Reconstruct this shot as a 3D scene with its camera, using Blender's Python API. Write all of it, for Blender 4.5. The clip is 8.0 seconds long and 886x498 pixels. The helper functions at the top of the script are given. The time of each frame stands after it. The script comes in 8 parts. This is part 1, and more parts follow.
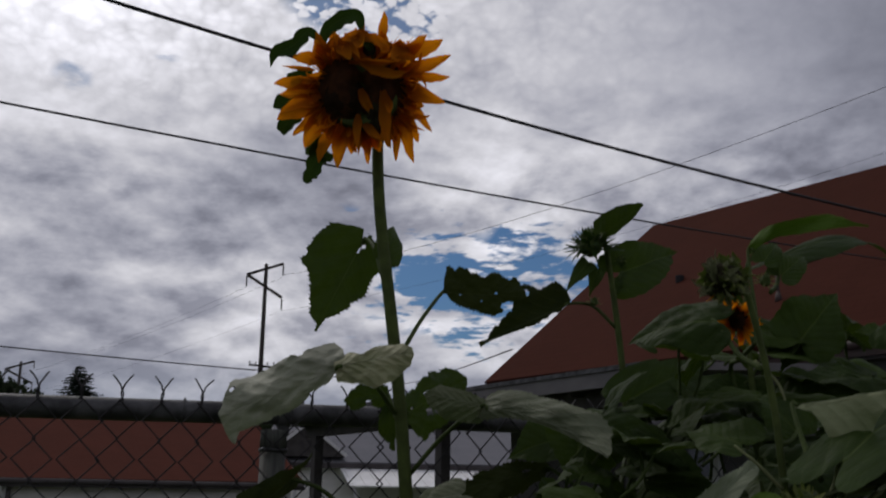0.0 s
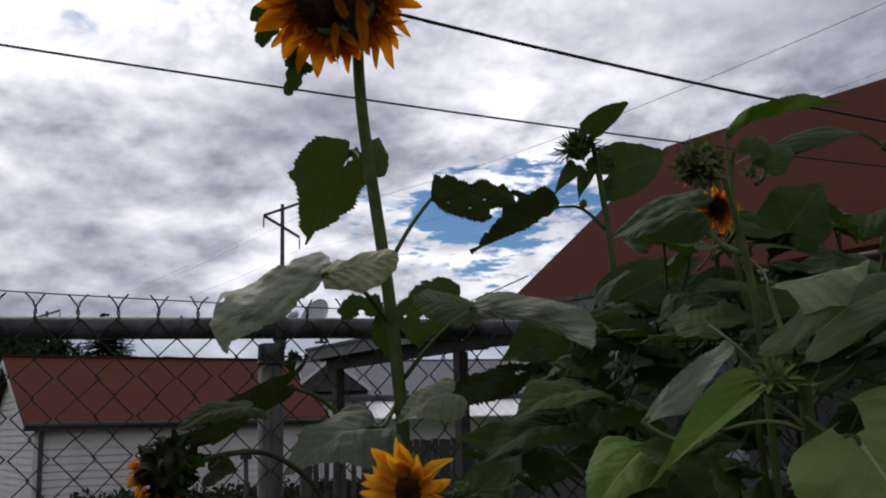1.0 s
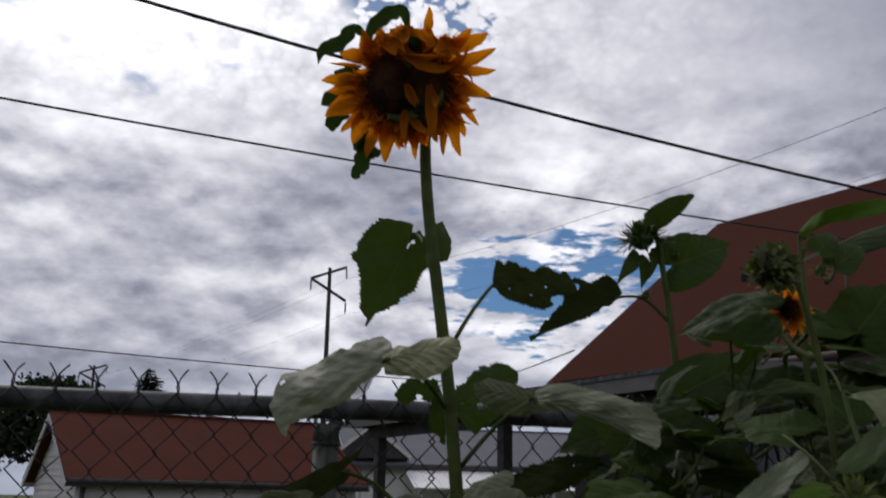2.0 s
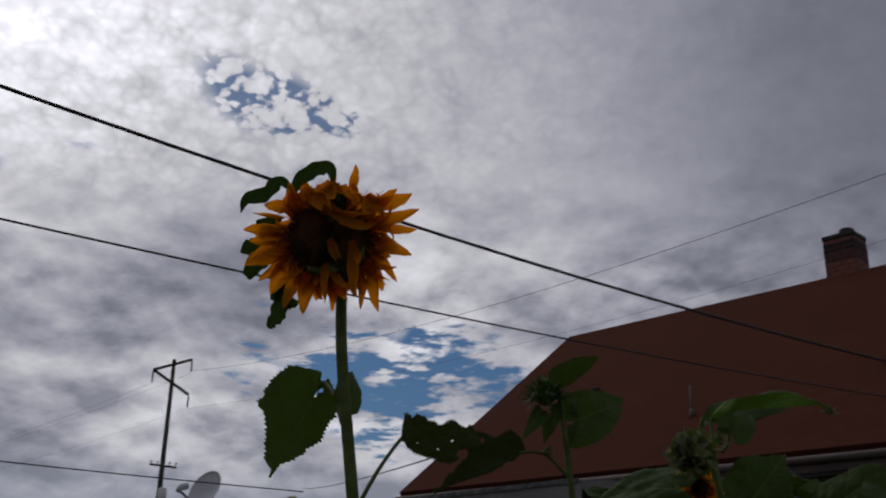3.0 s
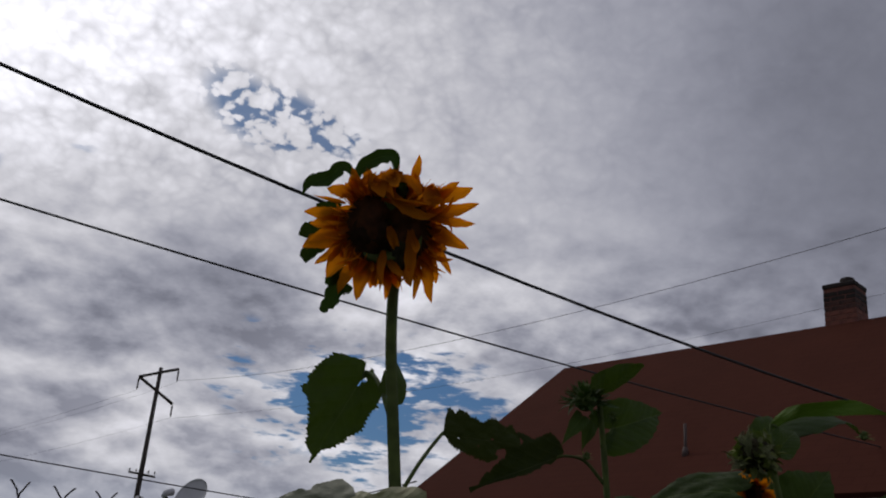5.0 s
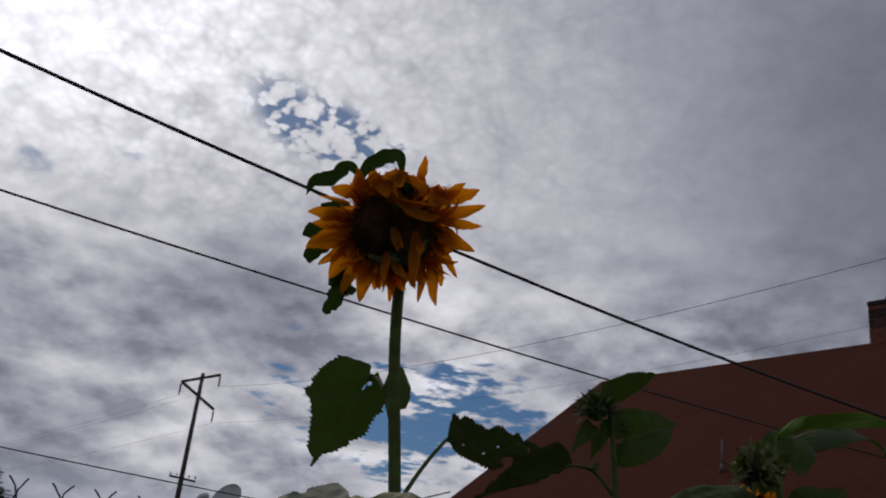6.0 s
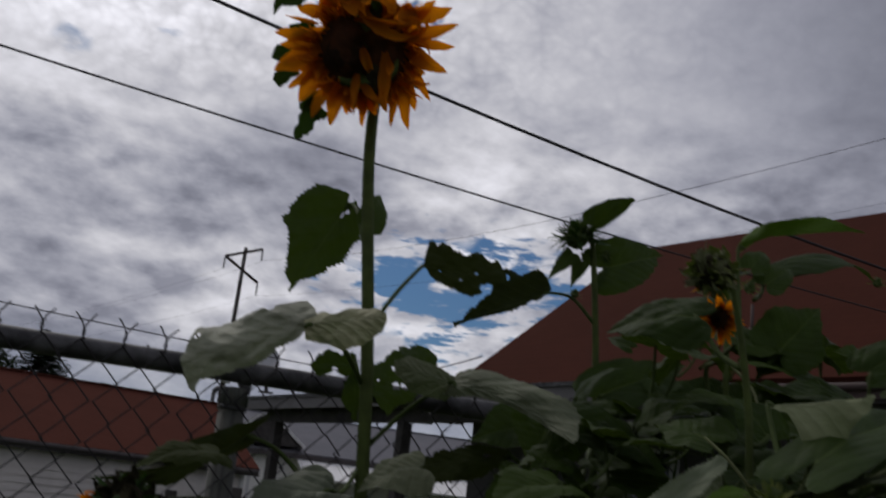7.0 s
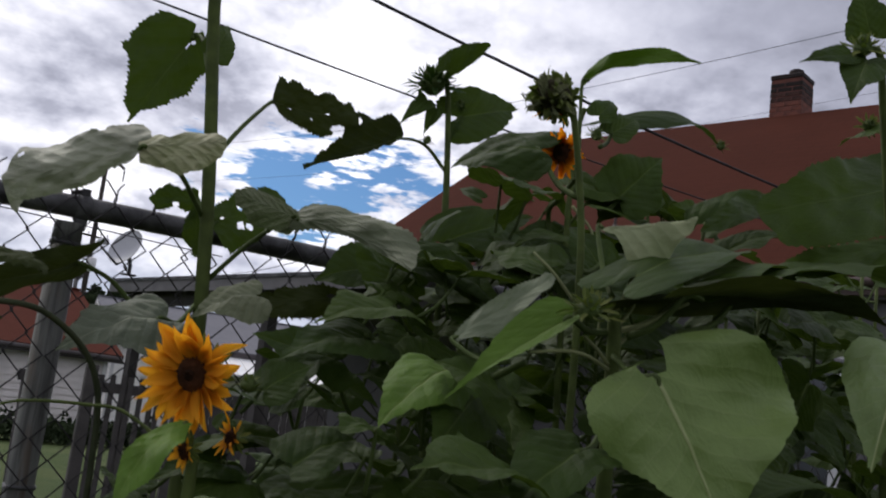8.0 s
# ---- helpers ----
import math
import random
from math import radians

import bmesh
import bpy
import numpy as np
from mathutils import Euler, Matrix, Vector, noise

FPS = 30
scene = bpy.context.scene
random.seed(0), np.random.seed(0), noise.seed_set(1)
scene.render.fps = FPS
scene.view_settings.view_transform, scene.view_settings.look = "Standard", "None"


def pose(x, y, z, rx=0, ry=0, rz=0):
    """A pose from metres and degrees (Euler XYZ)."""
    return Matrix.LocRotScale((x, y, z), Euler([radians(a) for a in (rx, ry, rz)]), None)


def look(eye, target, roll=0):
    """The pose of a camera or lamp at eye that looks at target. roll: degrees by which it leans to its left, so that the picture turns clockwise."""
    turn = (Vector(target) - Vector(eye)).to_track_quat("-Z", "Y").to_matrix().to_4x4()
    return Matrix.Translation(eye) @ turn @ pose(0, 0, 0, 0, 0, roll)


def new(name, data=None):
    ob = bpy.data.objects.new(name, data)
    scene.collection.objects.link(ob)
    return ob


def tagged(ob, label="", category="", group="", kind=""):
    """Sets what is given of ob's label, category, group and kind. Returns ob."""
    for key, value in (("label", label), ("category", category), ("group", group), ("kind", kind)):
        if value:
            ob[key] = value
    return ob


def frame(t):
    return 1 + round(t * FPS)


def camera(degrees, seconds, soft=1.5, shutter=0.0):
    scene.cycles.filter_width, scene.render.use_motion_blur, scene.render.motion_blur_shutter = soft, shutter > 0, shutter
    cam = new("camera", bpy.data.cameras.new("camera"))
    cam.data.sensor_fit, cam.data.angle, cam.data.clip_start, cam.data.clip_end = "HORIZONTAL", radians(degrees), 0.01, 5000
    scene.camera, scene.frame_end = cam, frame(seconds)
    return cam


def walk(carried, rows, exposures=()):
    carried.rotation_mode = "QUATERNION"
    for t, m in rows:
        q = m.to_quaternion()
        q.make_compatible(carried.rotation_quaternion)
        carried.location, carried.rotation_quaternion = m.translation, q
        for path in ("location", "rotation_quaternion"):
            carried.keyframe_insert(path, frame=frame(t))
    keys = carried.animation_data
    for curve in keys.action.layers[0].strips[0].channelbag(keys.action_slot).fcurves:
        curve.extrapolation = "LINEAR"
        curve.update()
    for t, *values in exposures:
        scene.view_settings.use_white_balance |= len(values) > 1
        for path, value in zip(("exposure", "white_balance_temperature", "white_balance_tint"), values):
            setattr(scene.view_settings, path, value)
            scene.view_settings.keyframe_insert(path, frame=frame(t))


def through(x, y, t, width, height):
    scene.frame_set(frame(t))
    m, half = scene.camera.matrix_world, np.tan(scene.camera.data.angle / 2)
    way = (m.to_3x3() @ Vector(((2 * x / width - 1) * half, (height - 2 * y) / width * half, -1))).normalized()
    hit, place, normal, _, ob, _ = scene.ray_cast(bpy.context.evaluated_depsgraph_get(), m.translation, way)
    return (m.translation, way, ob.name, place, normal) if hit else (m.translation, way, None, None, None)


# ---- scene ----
cam = camera(49.2, 8.0, soft=2.0, shutter=0.3)
PATH = [
    (0, (-0.677, -0.321, 1.652), (0.052, 1.474, 2.148), 0.6),
    (0.5, (-0.64, -0.328, 1.618), (0.042, 1.508, 2.022), -0.8),
    (1, (-0.622, -0.334, 1.602), (0.084, 1.502, 1.965), -1.6),
    (2.5, (-0.702, -0.326, 1.686), (-0.115, 1.487, 2.294), 2.0),
    (3, (-0.782, -0.33, 1.732), (0.078, 1.336, 2.427), 1.0),
    (3.5, (-0.858, -0.341, 1.716), (0.003, 1.311, 2.444), 3.4),
    (4, (-0.88, -0.339, 1.708), (-0.026, 1.309, 2.453), 5.3),
    (5.5, (-0.86, -0.236, 1.656), (0.0, 1.407, 2.405), 4.5),
    (6, (-0.798, -0.263, 1.671), (-0.021, 1.415, 2.431), 6.6),
    (6.5, (-0.734, -0.29, 1.648), (-0.057, 1.473, 2.305), 6.5),
    (7, (-0.659, -0.275, 1.604), (0.104, 1.502, 2.113), 6.7),
    (7.5, (-0.614, -0.275, 1.559), (0.328, 1.444, 1.954), 7.1),
    (8, (-0.583, -0.262, 1.514), (0.444, 1.421, 1.849), 7.1),
]
EXPOSURES = [(0.0, -0.2), (0.5, 0.02), (1.0, 0.4), (2.5, -0.12), (3.0, -0.42), (3.5, -0.24), (4.0, -0.19), (5.5, -0.3), (6.5, -0.36), (7.0, -0.25), (7.5, 0.36), (8.0, 0.82)]
walk(cam, [(t, look(eye, target, roll)) for t, eye, target, roll in PATH], EXPOSURES)


# ---- node helpers ----
class Nodes:
    """A thin layer over a node tree: each call adds one node and returns its first output."""

    def __init__(self, tree):
        self.tree = tree
        self.links = tree.links

    def add(self, kind, **settings):
        node = self.tree.nodes.new(kind)
        for key, value in settings.items():
            setattr(node, key, value)
        return node

    def put(self, socket, value):
        if isinstance(value, bpy.types.NodeSocket):
            self.links.new(value, socket)
        else:
            socket.default_value = value

    def math(self, op, a, b=0.0, c=0.0, clamp=False):
        node = self.add("ShaderNodeMath", operation=op, use_clamp=clamp)
        for socket, value in zip(node.inputs, (a, b, c)):
            self.put(socket, value)
        return node.outputs[0]

    def mix(self, factor, a, b, blend="MIX"):
        node = self.add("ShaderNodeMix", data_type="RGBA", blend_type=blend)
        self.put(node.inputs[0], factor)
        for socket, value in zip((node.inputs[6], node.inputs[7]), (a, b)):
            self.put(socket, (*value, 1.0) if isinstance(value, tuple) and len(value) == 3 else value)
        return node.outputs[2]

    def noise(self, vector, scale, detail=4.0, rough=0.55, distort=0.0):
        node = self.add("ShaderNodeTexNoise")
        self.put(node.inputs["Vector"], vector)
        for key, value in (("Scale", scale), ("Detail", detail), ("Roughness", rough), ("Distortion", distort)):
            node.inputs[key].default_value = value
        return node.outputs["Fac"]

    def ramp(self, value, lo, hi, a=0.0, b=1.0, smooth=True):
        node = self.add("ShaderNodeMapRange", interpolation_type="SMOOTHSTEP" if smooth else "LINEAR")
        for socket, v in zip(node.inputs, (value, lo, hi, a, b)):
            self.put(socket, v)
        return node.outputs[0]

    def stretch(self, vector, scale, move=(0.0, 0.0, 0.0)):
        node = self.add("ShaderNodeMapping")
        self.put(node.inputs["Vector"], vector)
        node.inputs["Scale"].default_value, node.inputs["Location"].default_value = scale, move
        return node.outputs[0]

    def bump(self, height, strength, distance=0.01):
        node = self.add("ShaderNodeBump")
        self.put(node.inputs["Height"], height)
        node.inputs["Strength"].default_value, node.inputs["Distance"].default_value = strength, distance
        return node.outputs[0]


def heading(azimuth, elevation):
    a, e = radians(azimuth), radians(elevation)
    return (math.sin(a) * math.cos(e), math.cos(a) * math.cos(e), math.sin(e))


# ---- sky: broken altocumulus over blue, the sun behind cloud ahead and high ----
SUN_AZ, SUN_EL = -14.0, 47.0


def make_sky():
    world = bpy.data.worlds.new("sky")
    scene.world = world
    world.use_nodes = True
    n = Nodes(world.node_tree)
    world.node_tree.nodes.clear()
    out, back = n.add("ShaderNodeOutputWorld"), n.add("ShaderNodeBackground")
    n.links.new(back.outputs[0], out.inputs[0])
    blue = n.add("ShaderNodeTexSky", sky_type="NISHITA", sun_disc=False)
    blue.sun_elevation, blue.sun_rotation = radians(SUN_EL), radians(SUN_AZ)
    where = n.add("ShaderNodeTexCoord").outputs["Generated"]
    part = n.add("ShaderNodeSeparateXYZ")
    n.links.new(where, part.inputs[0])
    x, y, z = part.outputs
    # cloud sheet: the direction cast on a level layer, flattened towards the horizon
    depth = n.math("ADD", n.math("MAXIMUM", z, 0.0), 0.30)
    layer = n.add("ShaderNodeCombineXYZ")
    n.put(layer.inputs[0], n.math("DIVIDE", x, depth))
    n.put(layer.inputs[1], n.math("DIVIDE", y, depth))
    flat = layer.outputs[0]

    def lobe(azimuth, elevation, sharp):
        dot = n.add("ShaderNodeVectorMath", operation="DOT_PRODUCT")
        n.put(dot.inputs[0], where)
        dot.inputs[1].default_value = heading(azimuth, elevation)
        return n.math("EXPONENT", n.math("MULTIPLY", n.math("SUBTRACT", dot.outputs["Value"], 1.0), sharp))

    wander = n.add("ShaderNodeTexNoise")
    n.put(wander.inputs["Vector"], flat)
    wander.inputs["Scale"].default_value, wander.inputs["Detail"].default_value = 9.0, 4.0
    warp = n.add("ShaderNodeVectorMath", operation="MULTIPLY_ADD")
    n.put(warp.inputs[0], wander.outputs["Color"])
    warp.inputs[1].default_value = (0.07, 0.07, 0.07)
    n.put(warp.inputs[2], flat)
    cell = n.add("ShaderNodeTexVoronoi", feature="SMOOTH_F1")
    n.put(cell.inputs["Vector"], warp.outputs[0])
    cell.inputs["Scale"].default_value, cell.inputs["Smoothness"].default_value = 32.0, 0.9
    curds = n.ramp(cell.outputs["Distance"], 0.60, 0.08, 0.0, 1.0, smooth=False)
    puffs = n.noise(warp.outputs[0], 6.4, 6.0, 0.56, 0.2)
    wisps = n.noise(n.stretch(warp.outputs[0], (0.6, 1.25, 1.0)), 13.0, 6.0, 0.6, 0.1)
    banks = n.noise(n.stretch(flat, (0.9, 1.2, 1.0), (3.1, 0.7, 0.0)), 2.4, 4.0, 0.5, 0.4)
    # cover: a broken gap low ahead, a dappled patch higher up, a few pinholes
    holes = ((25.5, 12.2, 3500.0, 0.15), (23.0, 13.2, 5000.0, 0.12), (28.2, 13.6, 5000.0, 0.14), (20.6, 12.6, 6000.0, 0.14), (23.0, 10.2, 6000.0, 0.2), (18.0, 10.6, 1500.0, 0.12), (21.5, 12.6, 1300.0, 0.26), (25.0, 11.2, 1200.0, 0.28), (24.0, 9.7, 2500.0, 0.18), (28.0, 13.2, 1200.0, 0.27), (31.0, 12.4, 1300.0, 0.24), (27.0, 15.2, 2500.0, 0.14), (22.0, 15.6, 2500.0, 0.14), (15.5, 12.8, 2500.0, 0.09), (16.3, 15.4, 4000.0, 0.16), (12.0, 29.8, 2000.0, 0.06), (13.8, 28.4, 2000.0, 0.08), (16.5, 28.2, 1800.0, 0.14), (20.0, 27.5, 2200.0, 0.22), (-8.0, 27.3, 1100.0, 0.13), (4.5, 25.0, 6000.0, 0.12), (-0.5, 22.5, 6000.0, 0.11), (31.5, 28.6, 40000.0, 0.08))
    gap = n.math("MULTIPLY", lobe(50.0, 28.0, 12.0), -0.06)
    for azimuth, elevation, sharp, much in holes:
        gap = n.math("ADD", gap, n.math("MULTIPLY", lobe(azimuth, elevation, sharp), much))
    cover = n.math("ADD", n.math("ADD", n.math("MULTIPLY", puffs, 0.50), n.math("MULTIPLY", curds, 0.16)), n.math("MULTIPLY", wisps, 0.45))
    # streaky cloud in the low gap, small curds in the high one
    streak = n.noise(n.stretch(where, (1.0, 1.0, 4.5)), 16.0, 6.0, 0.6, 0.1)
    cover = n.math("ADD", cover, n.math("MULTIPLY", n.math("MULTIPLY", n.math("SUBTRACT", streak, 0.47), lobe(23.0, 12.0, 70.0)), 2.5))
    drift = n.add("ShaderNodeTexNoise")
    n.put(drift.inputs["Vector"], where)
    drift.inputs["Scale"].default_value, drift.inputs["Detail"].default_value = 26.0, 4.0
    bent = n.add("ShaderNodeVectorMath", operation="MULTIPLY_ADD")
    n.put(bent.inputs[0], drift.outputs["Color"])
    bent.inputs[1].default_value = (0.022, 0.022, 0.022)
    n.put(bent.inputs[2], where)
    bent = n.stretch(bent.outputs[0], (1.0, 1.0, 1.35))

    def cells(scale, smooth):
        node = n.add("ShaderNodeTexVoronoi", feature="SMOOTH_F1")
        n.put(node.inputs["Vector"], bent)
        node.inputs["Scale"].default_value, node.inputs["Smoothness"].default_value = scale, smooth
        return node.outputs["Distance"]

    crease = n.math("ADD", n.math("MULTIPLY", cells(40.0, 0.3), 0.55), n.math("MULTIPLY", cells(92.0, 0.3), 0.45))
    tufts = n.math("SUBTRACT", n.noise(bent, 26.0, 5.0, 0.58, 0.1), 0.5)
    ragged = n.math("ADD", n.math("SUBTRACT", 0.49, crease), n.math("MULTIPLY", n.math("SUBTRACT", n.noise(bent, 60.0, 5.0, 0.65, 0.2), 0.5), 0.75))
    patch = n.math("ADD", lobe(13.0, 28.3, 420.0), lobe(19.0, 27.7, 420.0))
    cover = n.math("ADD", cover, n.math("MULTIPLY", ragged, patch))
    cover = n.math("SUBTRACT", n.math("ADD", cover, 0.085), gap)
    cover = n.ramp(cover, 0.30, 0.53)
    cover = n.math("MAXIMUM", cover, n.math("MAXIMUM", n.ramp(gap, 0.10, 0.02), n.math("MINIMUM", n.math("MULTIPLY", patch, 0.12), 0.12)))
    # brightness of the cloud: bright round the hidden sun, heavy and grey away from it
    bright = n.math("ADD", n.math("MULTIPLY", lobe(-3.0, 36.0, 18.0), 0.90), 0.405)
    for azimuth, elevation, sharp, much in ((56.0, 29.0, 25.0, -0.18), (-4.0, 14.0, 60.0, -0.13), (12.0, 9.3, 150.0, 0.18), (24.0, 12.5, 150.0, 0.22), (10.0, 19.0, 150.0, -0.07), (23.0, 24.0, 60.0, 0.14), (33.0, 21.0, 60.0, 0.11), (-8.0, 16.5, 140.0, -0.12), (2.0, 17.0, 140.0, -0.13), (12.0, 18.5, 200.0, -0.09), (12.0, 11.0, 500.0, 0.10), (-3.0, 5.5, 200.0, -0.08), (-12.0, 34.0, 40.0, 0.12), (14.0, 20.0, 110.0, -0.09), (-5.0, 10.5, 160.0, 0.09), (18.5, 19.5, 90.0, -0.11), (15.0, 15.8, 200.0, -0.07)):
        bright = n.math("ADD", bright, n.math("MULTIPLY", lobe(azimuth, elevation, sharp), much))
    # relief of the sheet: small curds high up, long flat-bottomed puffs lower down, each lit on its upper edge
    high = n.math("MULTIPLY", n.ramp(z, 0.30, 0.43), n.math("ADD", n.math("MULTIPLY", lobe(6.0, 30.0, 14.0), 0.9), 0.1))
    lower = n.ramp(z, 0.45, 0.28)

    def puff(up):
        """Long puffs in azimuth and height, sampled a little higher up the sky for their lit edge."""
        lifted = n.add("ShaderNodeCombineXYZ")
        n.put(lifted.inputs[0], x)
        n.put(lifted.inputs[1], y)
        n.put(lifted.inputs[2], n.math("MULTIPLY", n.math("ADD", z, up), 1.9))
        return n.noise(lifted.outputs[0], 11.0, 5.0, 0.54, 0.08)

    here, above = puff(0.0), puff(0.013)
    edge = n.math("SUBTRACT", here, above)
    heap = n.noise(n.stretch(where, (1.0, 1.0, 1.8)), 5.2, 3.0, 0.5, 0.08)
    shade = n.math("ADD", 1.0, n.math("MULTIPLY", n.math("SUBTRACT", banks, 0.5), 0.35))
    shade = n.math("ADD", shade, n.math("MULTIPLY", n.math("MULTIPLY", n.math("SUBTRACT", 0.46, crease), 0.65), high))
    shade = n.math("ADD", shade, n.math("MULTIPLY", tufts, n.math("ADD", n.math("MULTIPLY", high, 0.55), 0.20)))
    shade = n.math("ADD", shade, n.math("MULTIPLY", n.math("SUBTRACT", heap, 0.5), n.math("ADD", n.math("MULTIPLY", lower, 0.55), 0.45)))
    shade = n.math("ADD", shade, n.math("MULTIPLY", n.math("MULTIPLY", n.math("SUBTRACT", 0.46, cells(15.0, 0.7)), 0.55), lower))
    shade = n.math("ADD", shade, n.math("MULTIPLY", n.math("MULTIPLY", n.math("SUBTRACT", here, 0.5), 0.7), lower))
    shade = n.math("ADD", shade, n.math("MULTIPLY", n.math("MULTIPLY", edge, 1.9), lower))
    # level layers low ahead: bright tops with grey sheets between
    layer_z = n.math("ADD", z, n.math("MULTIPLY", n.math("SUBTRACT", heap, 0.5), 0.07))
    for height, thick, much in ((0.228, 0.020, 0.17), (0.168, 0.014, 0.12), (0.290, 0.030, -0.10), (0.198, 0.010, -0.07), (0.120, 0.016, -0.10), (0.080, 0.028, -0.20)):
        off = n.math("DIVIDE", n.math("SUBTRACT", layer_z, height), thick)
        shade = n.math("ADD", shade, n.math("MULTIPLY", n.math("EXPONENT", n.math("MULTIPLY", n.math("MULTIPLY", off, off), -1.0)), much))
    bright = n.math("MULTIPLY", n.math("MAXIMUM", bright, 0.08), n.math("MAXIMUM", shade, 0.60))
    low = n.ramp(z, 0.16, 0.03)
    tone = n.mix(n.ramp(bright, 0.15, 0.75), (0.88, 0.91, 1.14), (0.98, 0.975, 1.055))
    cloud = n.add("ShaderNodeVectorMath", operation="SCALE")
    n.put(cloud.inputs[0], tone)
    n.put(cloud.inputs["Scale"], bright)
    haze = n.mix(n.math("MULTIPLY", low, 0.75), cloud.outputs[0], (0.30, 0.34, 0.43))
    clear = n.mix(1.0, blue.outputs[0], (0.023, 0.0355, 0.050), "MULTIPLY")
    n.put(back.inputs["Color"], n.mix(cover, clear, haze))
    back.inputs["Strength"].default_value = 1.0


make_sky()
sun = new("sun", bpy.data.lights.new("sun", "SUN"))
sun.data.energy, sun.data.angle, sun.data.color = 0.7, radians(14), (1.0, 0.95, 0.88)
sun.matrix_world = look((0, 0, 30), tuple(-30 * v + (30 if i == 2 else 0) for i, v in enumerate(heading(SUN_AZ, SUN_EL))))


# ---- materials ----
def material(name, build):
    mat = bpy.data.materials.new(name)
    mat.use_nodes = True
    n = Nodes(mat.node_tree)
    mat.node_tree.nodes.clear()
    n.out = n.add("ShaderNodeOutputMaterial")
    n.links.new(build(n), n.out.inputs["Surface"])
    return mat


def principled(n, color, rough=0.6, metal=0.0, normal=None, specular=0.4):
    b = n.add("ShaderNodeBsdfPrincipled")
    n.put(b.inputs["Base Color"], (*color, 1.0) if isinstance(color, tuple) else color)
    n.put(b.inputs["Roughness"], rough)
    n.put(b.inputs["Metallic"], metal)
    b.inputs["Specular IOR Level"].default_value = specular
    if normal is not None:
        n.put(b.inputs["Normal"], normal)
    return b.outputs[0]


def object_space(n):
    return n.add("ShaderNodeTexCoord").outputs["Object"]


def rough_paint(name, color, spread=0.25, scale=6.0, rough=0.6, metal=0.0, relief=0.15, grain=60.0, specular=0.4):
    """Painted or bare stuff: two scales of variation and a fine relief."""

    def build(n):
        at = object_space(n)
        big, fine = n.noise(at, scale, 4), n.noise(at, grain, 3)
        dark = tuple(c * (1 - spread) for c in color)
        light = tuple(min(1.0, c * (1 + spread)) for c in color)
        tone = n.mix(n.ramp(big, 0.3, 0.7), dark, light)
        tone = n.mix(n.math("MULTIPLY", fine, 0.35), tone, dark)
        return principled(n, tone, n.ramp(big, 0.2, 0.8, rough - 0.08, min(1.0, rough + 0.1)), metal, n.bump(fine, relief, 0.004), specular)

    return material(name, build)


def leaf_material(name, green, glow, vein, share=0.35, rough=0.55, quilt=0.6, specular=0.35, relief=0.25, side_share=0.35):
    """A leaf blade: veins by its own lengthwise and crosswise coordinates, light passing through."""

    def build(n):
        uv = n.add("ShaderNodeUVMap").outputs[0]
        part = n.add("ShaderNodeSeparateXYZ")
        n.links.new(uv, part.inputs[0])
        along, across = part.outputs[0], n.math("ABSOLUTE", n.math("SUBTRACT", n.math("MULTIPLY", part.outputs[1], 2.0), 1.0))
        wobble = n.math("MULTIPLY", n.noise(uv, 5.0, 2), 0.06)
        step = n.math("FRACT", n.math("MULTIPLY", n.math("ADD", n.math("SUBTRACT", along, n.math("MULTIPLY", n.math("POWER", across, 0.85), 0.38)), n.math("ADD", wobble, 0.5)), 7.0))
        side = n.math("ABSOLUTE", n.math("SUBTRACT", step, 0.5))
        side_vein = n.math("MULTIPLY", n.ramp(side, 0.07, 0.02), n.ramp(across, 1.0, 0.5))
        rib = n.ramp(n.math("ADD", across, n.math("MULTIPLY", along, 0.02)), 0.045, 0.015)
        veins = n.math("MAXIMUM", n.math("MULTIPLY", side_vein, side_share), rib)
        at = object_space(n)
        spots, cells = n.noise(at, 22.0, 4), n.noise(uv, 40.0, 3)
        tint = n.add("ShaderNodeObjectInfo").outputs["Random"]
        base = n.mix(n.ramp(spots, 0.3, 0.75), green, tuple(c * 0.58 for c in green))
        base = n.mix(n.math("MULTIPLY", tint, 0.55), base, tuple(c * f for c, f in zip(green, (1.75, 1.55, 1.0))))
        base = n.mix(n.ramp(n.math("FRACT", n.math("MULTIPLY", tint, 7.31)), 0.45, 0.0, 0.0, 0.5), base, tuple(c * 0.55 for c in green))
        base = n.mix(n.math("MULTIPLY", cells, 0.25), base, tuple(c * 0.7 for c in green))
        base = n.mix(n.math("MULTIPLY", veins, 0.75), base, vein)
        height = n.math("ADD", n.math("MULTIPLY", n.math("SINE", n.math("MULTIPLY", side, 3.14)), quilt), n.math("MULTIPLY", cells, 0.35))
        height = n.math("ADD", height, n.math("ADD", n.math("MULTIPLY", rib, -0.8), n.math("MULTIPLY", n.noise(n.stretch(uv, (1.0, 2.0, 1.0)), 6.0, 3, 0.6, 0.8), 1.6)))
        normal = n.bump(height, relief, 0.006)
        through = n.add("ShaderNodeBsdfTranslucent")
        n.put(through.inputs["Color"], n.mix(n.math("MULTIPLY", veins, 0.6), n.mix(n.math("MULTIPLY", spots, 0.5), glow, tuple(c * 0.6 for c in glow)), tuple(c * 0.55 for c in glow)))
        n.put(through.inputs["Normal"], normal)
        both = n.add("ShaderNodeMixShader")
        both.inputs[0].default_value = share
        n.links.new(principled(n, base, rough, 0.0, normal, specular), both.inputs[1])
        n.links.new(through.outputs[0], both.inputs[2])
        return both.outputs[0]

    return material(name, build)


